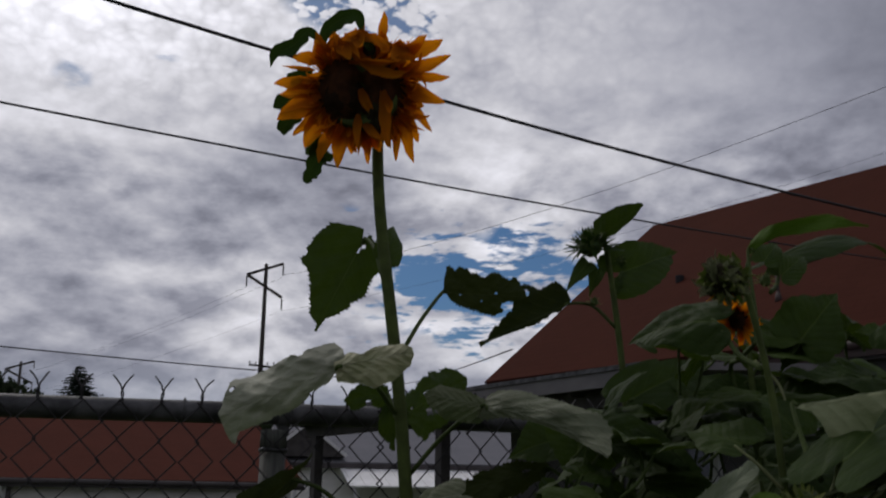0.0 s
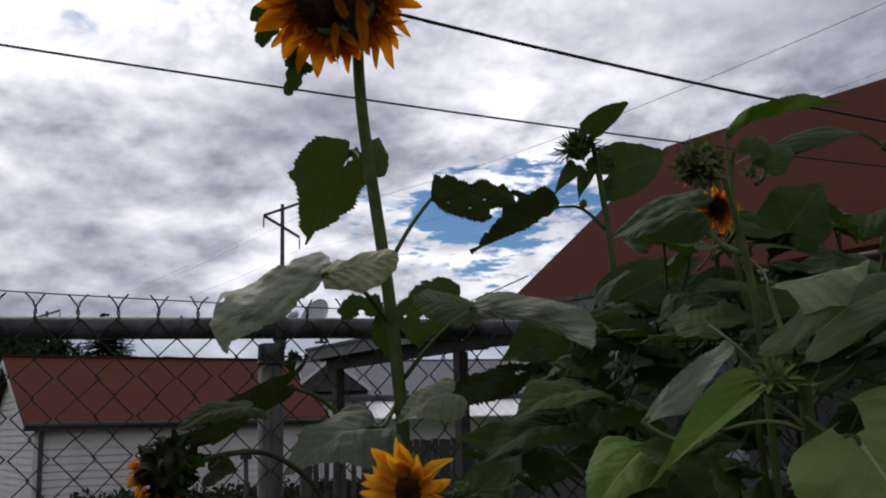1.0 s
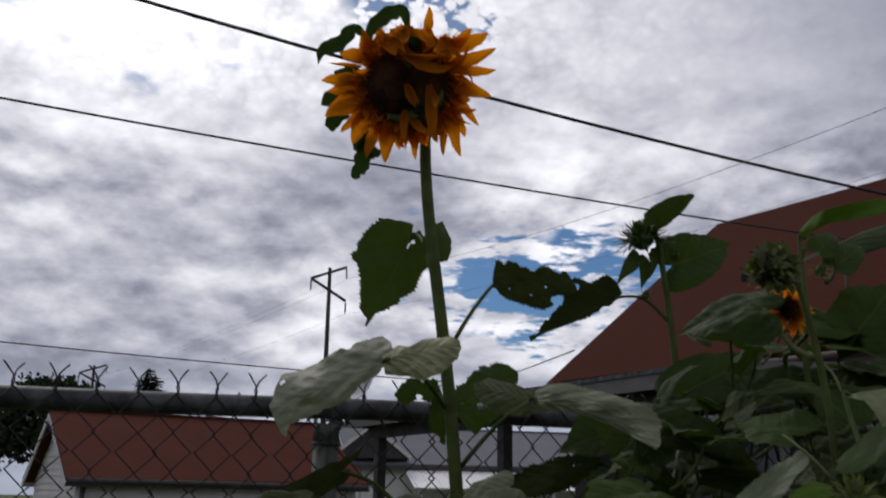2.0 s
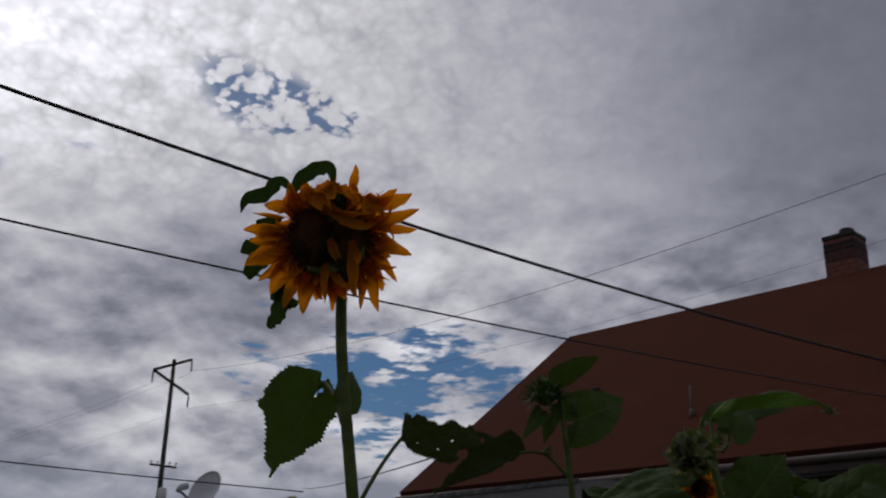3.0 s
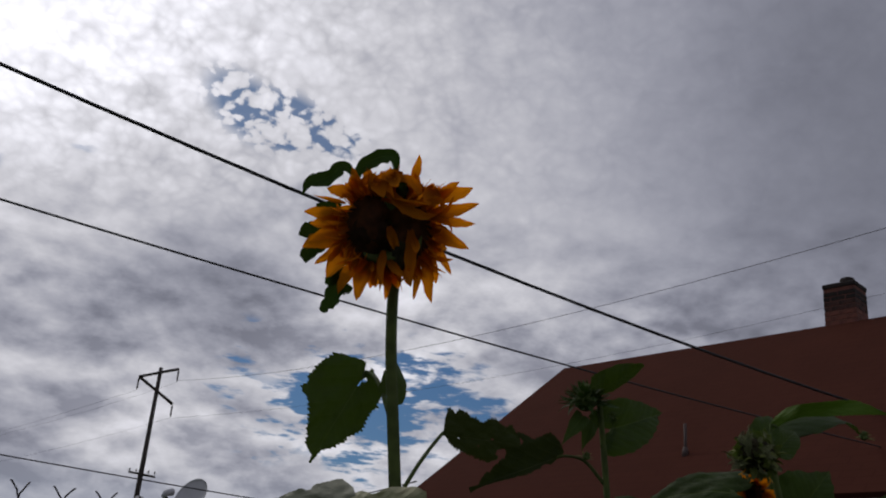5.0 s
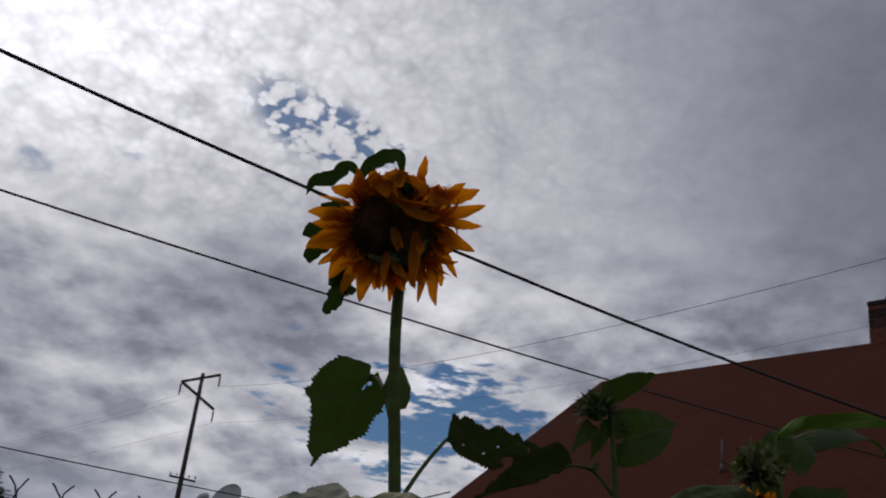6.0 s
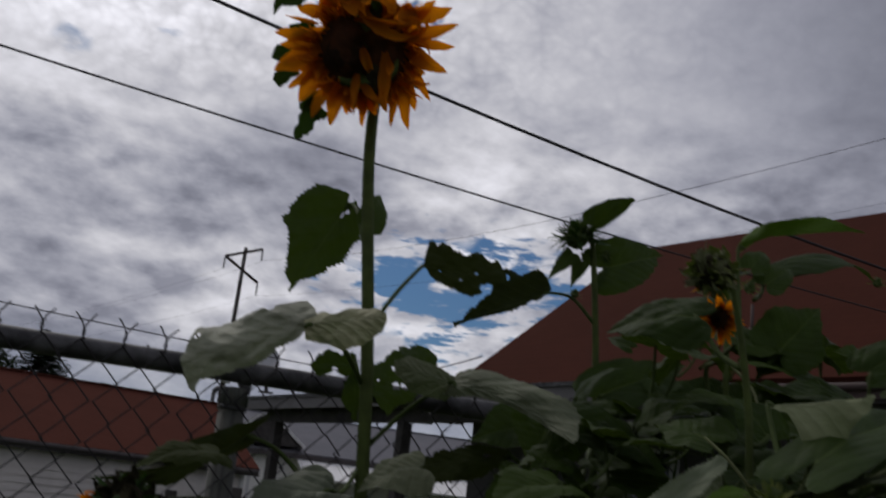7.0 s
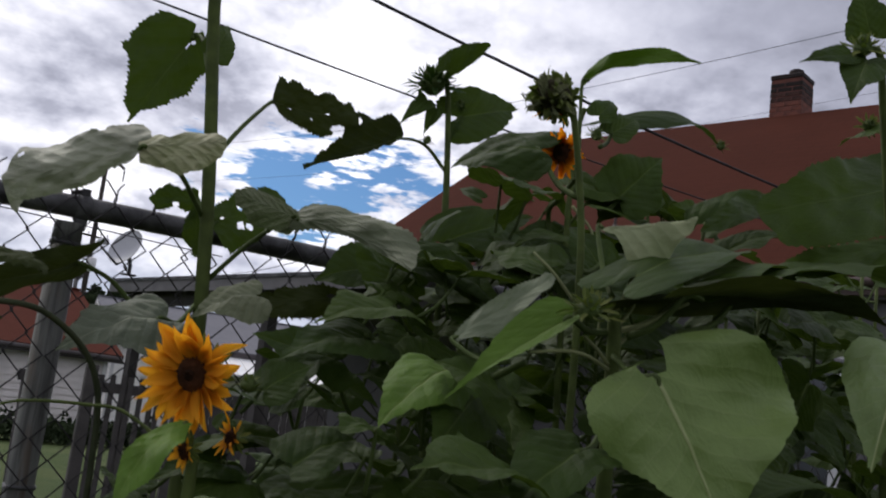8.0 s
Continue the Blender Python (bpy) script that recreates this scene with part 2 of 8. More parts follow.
def petal_material(name, inner, outer, glow, share=0.4):
    def build(n):
        uv = n.add("ShaderNodeUVMap").outputs[0]
        part = n.add("ShaderNodeSeparateXYZ")
        n.links.new(uv, part.inputs[0])
        streak = n.noise(n.stretch(uv, (2.0, 22.0, 1.0)), 1.0, 3)
        tint = n.add("ShaderNodeObjectInfo").outputs["Random"]
        base = n.mix(n.ramp(part.outputs[0], 0.0, 0.75), inner, outer)
        base = n.mix(n.math("MULTIPLY", n.ramp(streak, 0.35, 0.7), 0.45), base, tuple(c * 0.62 for c in outer))
        base = n.mix(n.math("MULTIPLY", tint, 0.35), base, tuple(c * f for c, f in zip(outer, (0.85, 0.72, 0.7))))
        normal = n.bump(streak, 0.35, 0.003)
        through = n.add("ShaderNodeBsdfTranslucent")
        n.put(through.inputs["Color"], n.mix(n.ramp(part.outputs[0], 0.05, 0.85), tuple(c * f for c, f in zip(glow, (0.42, 0.32, 0.4))), glow))
        both = n.add("ShaderNodeMixShader")
        both.inputs[0].default_value = share
        n.links.new(principled(n, base, 0.7, 0.0, normal, 0.12), both.inputs[1])
        n.links.new(through.outputs[0], both.inputs[2])
        return both.outputs[0]

    return material(name, build)


def shingle_material(name, color):
    """Old asphalt shingles: courses and tabs as relief, weathered patches, fine grit. Follows the roof's UV, in metres."""

    def build(n):
        uv = n.add("ShaderNodeUVMap").outputs[0]
        brick = n.add("ShaderNodeTexBrick", offset=0.5)
        n.put(brick.inputs["Vector"], uv)
        for key, value in (("Scale", 1.0), ("Mortar Size", 0.008), ("Brick Width", 0.30), ("Row Height", 0.14), ("Bias", -0.2), ("Mortar Smooth", 0.3)):
            brick.inputs[key].default_value = value
        brick.inputs["Color1"].default_value = (*color, 1)
        brick.inputs["Color2"].default_value = (*(c * 0.9 for c in color), 1)
        brick.inputs["Mortar"].default_value = (*(c * 0.78 for c in color), 1)
        worn, grit = n.noise(uv, 0.8, 5), n.noise(uv, 90.0, 2)
        tone = n.mix(n.math("MULTIPLY", n.ramp(worn, 0.35, 0.75), 0.45), brick.outputs["Color"], tuple(c * f for c, f in zip(color, (1.28, 1.22, 1.2))))
        tone = n.mix(n.math("MULTIPLY", grit, 0.4), tone, tuple(c * 0.6 for c in color))
        height = n.math("SUBTRACT", n.math("MULTIPLY", grit, 0.3), brick.outputs["Fac"])
        return principled(n, tone, 0.9, 0.0, n.bump(height, 0.25, 0.008), 0.02)

    return material(name, build)


def grass_material(name):
    def build(n):
        at = object_space(n)
        patch, blade = n.noise(at, 0.6, 5), n.noise(at, 45.0, 3)
        tone = n.mix(n.ramp(patch, 0.3, 0.7), (0.045, 0.075, 0.018), (0.09, 0.11, 0.035))
        tone = n.mix(n.math("MULTIPLY", blade, 0.6), tone, (0.03, 0.05, 0.012))
        return principled(n, tone, 0.9, 0.0, n.bump(blade, 0.8, 0.03), 0.15)

    return material(name, build)


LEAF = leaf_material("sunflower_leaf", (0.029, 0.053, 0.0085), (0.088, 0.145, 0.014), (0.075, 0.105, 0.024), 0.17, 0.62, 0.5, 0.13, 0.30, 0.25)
# pale blades, LEAF_PALE and LEAF_GREY too: sky sheen put into the base colour
LEAF_SHEEN = leaf_material("sheen_leaf", (0.36, 0.37, 0.27), (0.10, 0.15, 0.04), (0.30, 0.31, 0.21), 0.15, 0.65, 0.6, 0.3, 0.5, 0.35)
# lit copy of the leaf: the fuller light on it is in its colour
LEAF_BROAD = leaf_material("broad_leaf_lit", (0.145, 0.215, 0.066), (0.05, 0.12, 0.015), (0.34, 0.37, 0.17), 0.15, 0.5, 0.5, 0.30, 0.35, 0.12)
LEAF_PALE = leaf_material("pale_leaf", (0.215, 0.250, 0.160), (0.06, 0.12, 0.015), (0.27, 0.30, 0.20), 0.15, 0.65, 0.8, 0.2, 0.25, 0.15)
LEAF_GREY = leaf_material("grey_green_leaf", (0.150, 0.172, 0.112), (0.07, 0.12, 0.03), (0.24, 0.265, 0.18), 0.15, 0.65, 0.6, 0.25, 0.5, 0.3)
# shaded copy of LEAF: shade on undersides and covered leaves darkens its colour
LEAF_SHADED = leaf_material("shaded_leaf", (0.026, 0.036, 0.012), (0.045, 0.060, 0.008), (0.06, 0.07, 0.03), 0.16, 0.75, 0.5, 0.08, 0.4, 0.3)
# half-lit copy of the leaf, its brightness set between LEAF and the broad one
LEAF_MID = leaf_material("mid_lit_leaf", (0.098, 0.180, 0.026), (0.08, 0.16, 0.010), (0.17, 0.22, 0.06), 0.17, 0.6, 0.4, 0.16, 0.35, 0.2)
SEPAL = leaf_material("sepal", (0.025, 0.055, 0.012), (0.05, 0.10, 0.012), (0.07, 0.11, 0.03), 0.18, 0.6, 0.4, 0.15)
BUD_HAIR = leaf_material("bud_bract", (0.13, 0.155, 0.048), (0.10, 0.16, 0.02), (0.14, 0.18, 0.08), 0.25, 0.7, 0.3, 0.15)
PETAL = petal_material("petal", (0.17, 0.040, 0.003), (0.64, 0.220, 0.006), (0.84, 0.27, 0.004), 0.55)
PETAL_BRIGHT = petal_material("petal_bright", (0.74, 0.20, 0.006), (0.96, 0.50, 0.035), (0.95, 0.44, 0.02), 0.5)
STEM = rough_paint("stem", (0.068, 0.090, 0.024), 0.3, 25.0, 0.7, 0.0, 0.35, 220.0, 0.15)
STEM_PALE = rough_paint("pale_stalk", (0.17, 0.185, 0.085), 0.25, 25.0, 0.7, 0.0, 0.35, 220.0, 0.15)
STEM_DARK = rough_paint("stalk", (0.060, 0.085, 0.024), 0.25, 25.0, 0.7, 0.0, 0.35, 220.0, 0.15)
STALK_DRY = rough_paint("dry_stalk", (0.034, 0.040, 0.020), 0.3, 25.0, 0.75, 0.0, 0.35, 220.0, 0.12)
DISC = rough_paint("disc", (0.060, 0.022, 0.009), 0.45, 40.0, 0.9, 0.0, 1.0, 420.0, 0.15)
DISC_CORE = rough_paint("disc_core", (0.030, 0.014, 0.007), 0.4, 60.0, 0.9, 0.0, 1.0, 420.0, 0.15)
DRY_GREEN = rough_paint("withered_green", (0.20, 0.215, 0.10), 0.55, 60.0, 0.85, 0.0, 0.8, 300.0, 0.2)
DRY_DARK = rough_paint("withered_dark", (0.035, 0.030, 0.016), 0.5, 60.0, 0.9, 0.0, 0.8, 300.0, 0.1)
ZINC = rough_paint("weathered_zinc", (0.080, 0.078, 0.080), 0.7, 14.0, 0.6, 0.35, 0.4, 120.0)


def streaked_zinc(n):
    at = object_space(n)
    streak, fine = n.noise(n.stretch(at, (1.0, 1.0, 0.06)), 70.0, 4), n.noise(at, 160.0, 3)
    stain = n.noise(n.stretch(at, (1.0, 1.0, 0.15)), 26.0, 3)
    tone = n.mix(n.ramp(streak, 0.38, 0.62), (0.044, 0.044, 0.040), (0.108, 0.110, 0.097))
    tone = n.mix(n.ramp(stain, 0.56, 0.68, 0.0, 0.6), tone, (0.075, 0.052, 0.034))
    return principled(n, tone, 0.62, 0.2, n.bump(fine, 0.3, 0.003), 0.3)


POST_ZINC = material("streaked_zinc", streaked_zinc)
WIRE = rough_paint("rusting_wire", (0.034, 0.031, 0.032), 0.35, 30.0, 0.65, 0.4, 0.2, 200.0)
CABLE = rough_paint("cable_jacket", (0.020, 0.019, 0.022), 0.3, 12.0, 0.7, 0.0, 0.5, 60.0)
ROOF_RED = shingle_material("red_shingle", (0.070, 0.0240, 0.0162))
ROOF_GARAGE = shingle_material("red_brown_shingle", (0.098, 0.035, 0.025))
ROOF_GREY = shingle_material("grey_shingle", (0.20, 0.20, 0.215))
SIDING = rough_paint("white_siding", (0.58, 0.54, 0.51), 0.10, 2.5, 0.6, 0.0, 0.1, 40.0)
SIDING_WHITE = rough_paint("bright_siding", (0.82, 0.80, 0.77), 0.08, 2.5, 0.55, 0.0, 0.1, 40.0)
PANEL_SKYLIT = rough_paint("skylit_white", (0.78, 0.77, 0.75), 0.08, 2.0, 0.4, 0.0, 0.1, 30.0)
EAVE_BROWN = rough_paint("brown_eave", (0.060, 0.038, 0.034), 0.3, 3.0, 0.7, 0.0, 0.2, 40.0)
EAVE = rough_paint("dark_eave", (0.075, 0.066, 0.066), 0.2, 3.0, 0.85, 0.0, 0.2, 40.0, 0.15)
SIDING_GREY = rough_paint("grey_wall", (0.105, 0.098, 0.104), 0.2, 2.0, 0.8, 0.0, 0.3, 30.0)
TRIM = rough_paint("trim", (0.55, 0.54, 0.54), 0.12, 3.0, 0.6, 0.0, 0.15, 40.0)
FASCIA = rough_paint("weathered_fascia", (0.15, 0.14, 0.14), 0.2, 3.0, 0.7, 0.0, 0.3, 40.0)
TIMBER = rough_paint("aged_timber", (0.050, 0.044, 0.042), 0.35, 5.0, 0.85, 0.0, 0.6, 50.0)
POLE_WOOD = rough_paint("pole_wood", (0.045, 0.036, 0.032), 0.3, 2.0, 0.9, 0.0, 0.5, 30.0)
GLASSY = rough_paint("insulator", (0.06, 0.05, 0.05), 0.2, 10.0, 0.35, 0.0, 0.1, 40.0)
BRICK_SOOTY = rough_paint("smoke_stained_brick", (0.062, 0.028, 0.022), 0.5, 9.0, 0.9, 0.0, 0.5, 60.0)
BRICK = rough_paint("chimney_brick", (0.16, 0.055, 0.038), 0.35, 9.0, 0.85, 0.0, 0.5, 60.0)
MORTAR = rough_paint("sooty_mortar", (0.125, 0.048, 0.036), 0.3, 8.0, 0.95, 0.0, 0.5, 60.0)
SOOT = rough_paint("sooty_brick", (0.022, 0.015, 0.013), 0.35, 9.0, 0.9, 0.0, 0.5, 60.0)
DISH = rough_paint("dish_enamel", (0.42, 0.42, 0.44), 0.08, 5.0, 0.45, 0.0, 0.05, 40.0)
SOIL = rough_paint("soil", (0.060, 0.045, 0.034), 0.4, 5.0, 0.95, 0.0, 1.0, 40.0, 0.1)
FOLIAGE = rough_paint("far_foliage", (0.028, 0.040, 0.018), 0.4, 1.5, 0.9, 0.0, 0.3, 8.0, 0.1)
NEEDLES = rough_paint("far_needles", (0.022, 0.032, 0.022), 0.35, 1.5, 0.9, 0.0, 0.3, 8.0, 0.1)
BARK = rough_paint("bark", (0.05, 0.04, 0.032), 0.3, 4.0, 0.95, 0.0, 0.6, 20.0, 0.1)
GLASS_DARK = rough_paint("dark_pane", (0.02, 0.022, 0.026), 0.2, 3.0, 0.12, 0.0, 0.0, 40.0, 0.6)
GRASS = grass_material("grass")


# ---- mesh helpers ----
def mesh_from(name, verts, faces, mat, smooth=False, uvs=None):
    me = bpy.data.meshes.new(name)
    me.from_pydata([tuple(v) for v in verts], [], faces)
    me.materials.append(mat)
    if uvs is not None:
        layer = me.uv_layers.new(name="UVMap")
        for loop in me.loops:
            layer.data[loop.index].uv = uvs[loop.vertex_index]
    if smooth:
        me.polygons.foreach_set("use_smooth", [True] * len(me.polygons))
    me.update()
    return me


def part(name, data, parent, label="", matrix=None):
    """Links a mesh as one object under a thing or a part."""
    ob = new(name, data)
    ob.parent = parent
    if matrix is not None:
        ob.matrix_basis = matrix
    return tagged(ob, label) if label else ob


def thing(name, label, category, group="", kind="", at=(0, 0, 0), turn=0.0):
    ob = new(name)
    ob.empty_display_size = 0.1
    ob.matrix_basis = pose(*at, 0, 0, turn)
    return tagged(ob, label, category, group, kind)


def box_mesh(name, lo, hi, mat, bevel=0.0):
    bm = bmesh.new()
    bmesh.ops.create_cube(bm, size=1.0)
    lo, hi = Vector(lo), Vector(hi)
    for v in bm.verts:
        v.co = Vector(((lo[i] + hi[i]) / 2 + v.co[i] * (hi[i] - lo[i]) for i in range(3)))
    if bevel:
        bmesh.ops.bevel(bm, geom=bm.edges[:], offset=bevel, segments=1, affect="EDGES")
    me = bpy.data.meshes.new(name)
    bm.to_mesh(me)
    bm.free()
    me.materials.append(mat)
    return me


def smooth_line(points, steps):
    """A Catmull-Rom curve through the points."""
    pts = [Vector(p) for p in points]
    pts = [2 * pts[0] - pts[1], *pts, 2 * pts[-1] - pts[-2]]
    out = []
    for i in range(1, len(pts) - 2):
        a, b, c, d = pts[i - 1 : i + 3]
        for k in range(steps):
            t = k / steps
            out.append(0.5 * (2 * b + (c - a) * t + (2 * a - 5 * b + 4 * c - d) * t * t + (3 * b - a - 3 * c + d) * t ** 3))
    out.append(pts[-2])
    return out


def tube_mesh(name, line, radii, mat, sides=8, caps=True, ridge=0.0):
    """A tube along a line; radii one value or one per point."""
    line = [Vector(p) for p in line]
    radii = [radii] * len(line) if isinstance(radii, (int, float)) else radii
    verts, faces = [], []
    up = Vector((0.31, 0.17, 0.93))
    for i, p in enumerate(line):
        ahead = (line[min(i + 1, len(line) - 1)] - line[max(i - 1, 0)]).normalized()
        side = ahead.cross(up)
        if side.length < 0.05:
            side = ahead.cross(Vector((1, 0, 0)))
        side.normalize()
        top = side.cross(ahead)
        up = top
        for k in range(sides):
            a = 2 * math.pi * k / sides
            r = radii[i] * (1 + ridge * math.cos(5 * a))
            verts.append(p + side * (r * math.cos(a)) + top * (r * math.sin(a)))
    for i in range(len(line) - 1):
        for k in range(sides):
            a, b = i * sides + k, i * sides + (k + 1) % sides
            faces.append((a, b, b + sides, a + sides))
    if caps:
        faces.append(tuple(reversed(range(sides))))
        faces.append(tuple(range(len(verts) - sides, len(verts))))
    return mesh_from(name, verts, faces, mat, True)


def spread(a, b, n):
    return [a + (b - a) * i / (n - 1) for i in range(n)]


# ---- ground ----
def make_ground():
    size, cells = 600.0, 60
    verts, faces = [], []
    steps = [size * math.copysign(abs(s) ** 2.2, s) for s in spread(-1.0, 1.0, cells + 1)]
    for y in steps:
        for x in steps:
            verts.append((x, y + 10, -0.02 + 0.05 * noise.noise((x * 0.15, y * 0.15, 0)) * min(1.0, abs(y) / 6)))
    for j in range(cells):
        for i in range(cells):
            a = j * (cells + 1) + i
            faces.append((a, a + 1, a + cells + 2, a + cells + 1))
    tagged(new("ground", mesh_from("ground", verts, faces, GRASS, True)), "mown green lawn reaching out past the fence", "lawn", kind="structure")
    rng = random.Random(5)
    verts, faces, nx, ny = [], [], 40, 24
    for j in range(ny + 1):
        for i in range(nx + 1):
            edge = min(i, nx - i, j, ny - j) > 0
            verts.append((-1.6 + 4.2 * i / nx + rng.uniform(-0.02, 0.02), 0.25 + 1.25 * j / ny + rng.uniform(-0.02, 0.02), (0.08 + rng.uniform(-0.02, 0.03)) if edge else -0.05))
    for j in range(ny):
        for i in range(nx):
            a = j * (nx + 1) + i
            faces.append((a, a + 1, a + nx + 2, a + nx + 1))
    tagged(new("garden_bed", mesh_from("garden_bed", verts, faces, SOIL, True)), "dark bare soil bed along the wire fence", "soil", kind="structure")


make_ground()


# ---- chain link fence ----
FENCE_Y, MESH = 1.60, 0.0362


def make_fence():
    fence = thing("chain_link_fence", "weathered galvanised chain link fence with a tubular top rail", "fence", at=(-0.252, FENCE_Y, 0))
    x0, count, rows = -4.6 + 0.252, 222, 48
    top = 1.807
    part("top_rail", tube_mesh("top_rail", smooth_line([(x, 0, top + 0.004 * math.sin(3 * x)) for x in spread(-4.5, 4.2, 12)], 4), 0.0212, ZINC, 14), fence, "weathered grey tube top rail")
    for x in (-2.95, 0.0, 2.95):
        post = part("post", tube_mesh("post", [(x, 0.004, -0.3), (x, 0.004, 0.9), (x, 0.004, 1.772)], 0.0255, POST_ZINC, 18), fence)
        part("cap", tube_mesh("cap", [(x, 0.004, 1.738), (x, 0.004, 1.770), (x, 0.004, 1.776), (x, 0.004, 1.777)], [0.0268, 0.0258, 0.0245, 0.018], POST_ZINC, 18), post)
        clamp = part("rail_clamp", tube_mesh("rail_clamp", [(x + 0.005, 0, top), (x + 0.029, 0, top)], 0.0252, ZINC, 16), post)
        part("lug", box_mesh("lug", (x + 0.008, -0.012, top + 0.018), (x + 0.026, 0.006, top + 0.036), ZINC, 0.002), clamp)
        part("lug", box_mesh("lug", (x + 0.006, -0.010, top - 0.042), (x + 0.028, 0.008, top - 0.02), ZINC, 0.002), clamp)
        part("bolt", tube_mesh("bolt", [(x - 0.008, -0.004, top + 0.024), (x + 0.010, -0.004, top + 0.030)], 0.0042, ZINC, 6), clamp)
        for z in (1.737, 1.30, 0.9, 0.4):
            part("tension_band", tube_mesh("tension_band", [(x, 0.004, z - 0.0035), (x, 0.004, z + 0.0035)], 0.0285, ZINC, 18), post)
            part("carriage_bolt", tube_mesh("carriage_bolt", [(x - 0.028, -0.02, z), (x - 0.028, -0.042, z)], 0.004, ZINC, 6), post)
    # zigzag wires, each hooked into its neighbours
    def zigzag(name, flip):
        line = []
        for j in range(rows + 1):
            side = (j + flip) % 2
            line.append((MESH * side, -0.0255 + 0.0022 * (1 if (j + flip) % 2 else -1), top + 0.012 - MESH * (rows - j)))
        return tube_mesh(name, line, 0.0020, WIRE, 5, False)

    meshes = [zigzag("wire", 0), zigzag("wire", 1)]
    rng = random.Random(3)
    for k in range(count):
        x = x0 + k * MESH
        if -2.6 < x < 2.4:
            part("wire", meshes[k % 2], fence, matrix=pose(x, rng.uniform(-0.0012, 0.0012), rng.uniform(-0.002, 0.002), 0, rng.uniform(-0.25, 0.25), 0))
    # twisted barbs along the top
    def barb(name, lean):
        verts, faces = [], []
        lines = []
        for s in (-1, 1):
            line = []
            for i in range(9):
                a = math.pi * i / 4 * s + (0 if s > 0 else math.pi)
                line.append((0.0022 * math.cos(a), 0.0022 * math.sin(a), i * 0.0032))
            line += [(s * 0.005 + lean, 0, 0.031), (s * 0.0135 + lean, 0.002, 0.0425), (s * 0.0185 + lean, 0.003, 0.0475)]
            lines.append(line)
        for line in lines:
            m = tube_mesh("scrap", line, 0.0017, WIRE, 5)
            off = len(verts)
            verts += [v.co.copy() for v in m.vertices]
            faces += [tuple(i + off for i in p.vertices) for p in m.polygons]
            bpy.data.meshes.remove(m)
        return mesh_from(name, verts, faces, WIRE, True)

    barbs = [barb("barb", 0.0), barb("barb", 0.002), barb("barb", -0.0025)]
    first = -0.148 - 2 * MESH * 26
    for k in range(58):
        x = first + 2 * MESH * k
        part("barb", barbs[k % 3], fence, matrix=pose(x, -0.020, top + 0.012, rng.uniform(-6, 6), rng.uniform(-7, 7), rng.uniform(-35, 35)))
    # tie wires on the rail
    for k, x in enumerate((-0.95, -0.62, -0.18, 0.42, 0.9)):
        ring = [(x + 0.004 * math.sin(a), 0.0235 * math.cos(a), top + 0.0235 * math.sin(a)) for a in spread(0, 5.6, 12)]
        part("tie_wire", tube_mesh("tie_wire", ring, 0.0016, ZINC, 5), fence)


make_fence()


# ---- buildings ----
def roof_slab(name, a, b, c, d, mat, thick=0.09):
    """A roof plane with thickness; a-b its eave, d-c its ridge. UV in metres."""
    a, b, c, d = (Vector(p) for p in (a, b, c, d))
    normal = (b - a).cross(d - a).normalized()
    if normal.z < 0:
        normal = -normal
    u, v = (b - a).normalized(), (d - a) - (d - a).project(b - a)
    v.normalize()
    top = [a, b, c, d]
    verts = top + [p - normal * thick for p in top]
    faces = [(0, 1, 2, 3), (7, 6, 5, 4), (0, 4, 5, 1), (1, 5, 6, 2), (2, 6, 7, 3), (3, 7, 4, 0)]
    uvs = [((p - a).dot(u), (p - a).dot(v)) for p in verts]
    return mesh_from(name, verts, faces, mat, False, uvs)


def beam(name, a, b, half, mat):
    """A square bar from a to b, its sides upright."""
    a, b = Vector(a), Vector(b)
    d = (b - a).normalized()
    side = d.cross(Vector((0, 0, 1)))
    side = Vector((1, 0, 0)) if side.length < 0.05 else side.normalized()
    up = side.cross(d)
    w, h = half if isinstance(half, tuple) else (half, half)
    verts = [p + side * (sx * w) + up * (sy * h) for p in (a, b) for sx, sy in ((-1, -1), (1, -1), (1, 1), (-1, 1))]
    return mesh_from(name, verts, [(0, 3, 2, 1), (4, 5, 6, 7), (0, 1, 5, 4), (1, 2, 6, 5), (2, 3, 7, 6), (3, 0, 4, 7)], mat)


def lap_board(name, x0, x1, z, height, out, mat, y=0.0):
    """One lap siding board in the xz plane facing -y: thick below, thin above."""
    verts = [(x0, y - out, z), (x1, y - out, z), (x1, y - 0.004, z + height), (x0, y - 0.004, z + height), (x0, y + 0.01, z), (x1, y + 0.01, z), (x1, y + 0.01, z + height), (x0, y + 0.01, z + height)]
    return mesh_from(name, verts, [(0, 1, 2, 3), (4, 7, 6, 5), (0, 4, 5, 1), (3, 2, 6, 7), (0, 3, 7, 4), (1, 5, 6, 2)], mat)


def wall_block(name, lo, hi, mat):
    return box_mesh(name, lo, hi, mat)


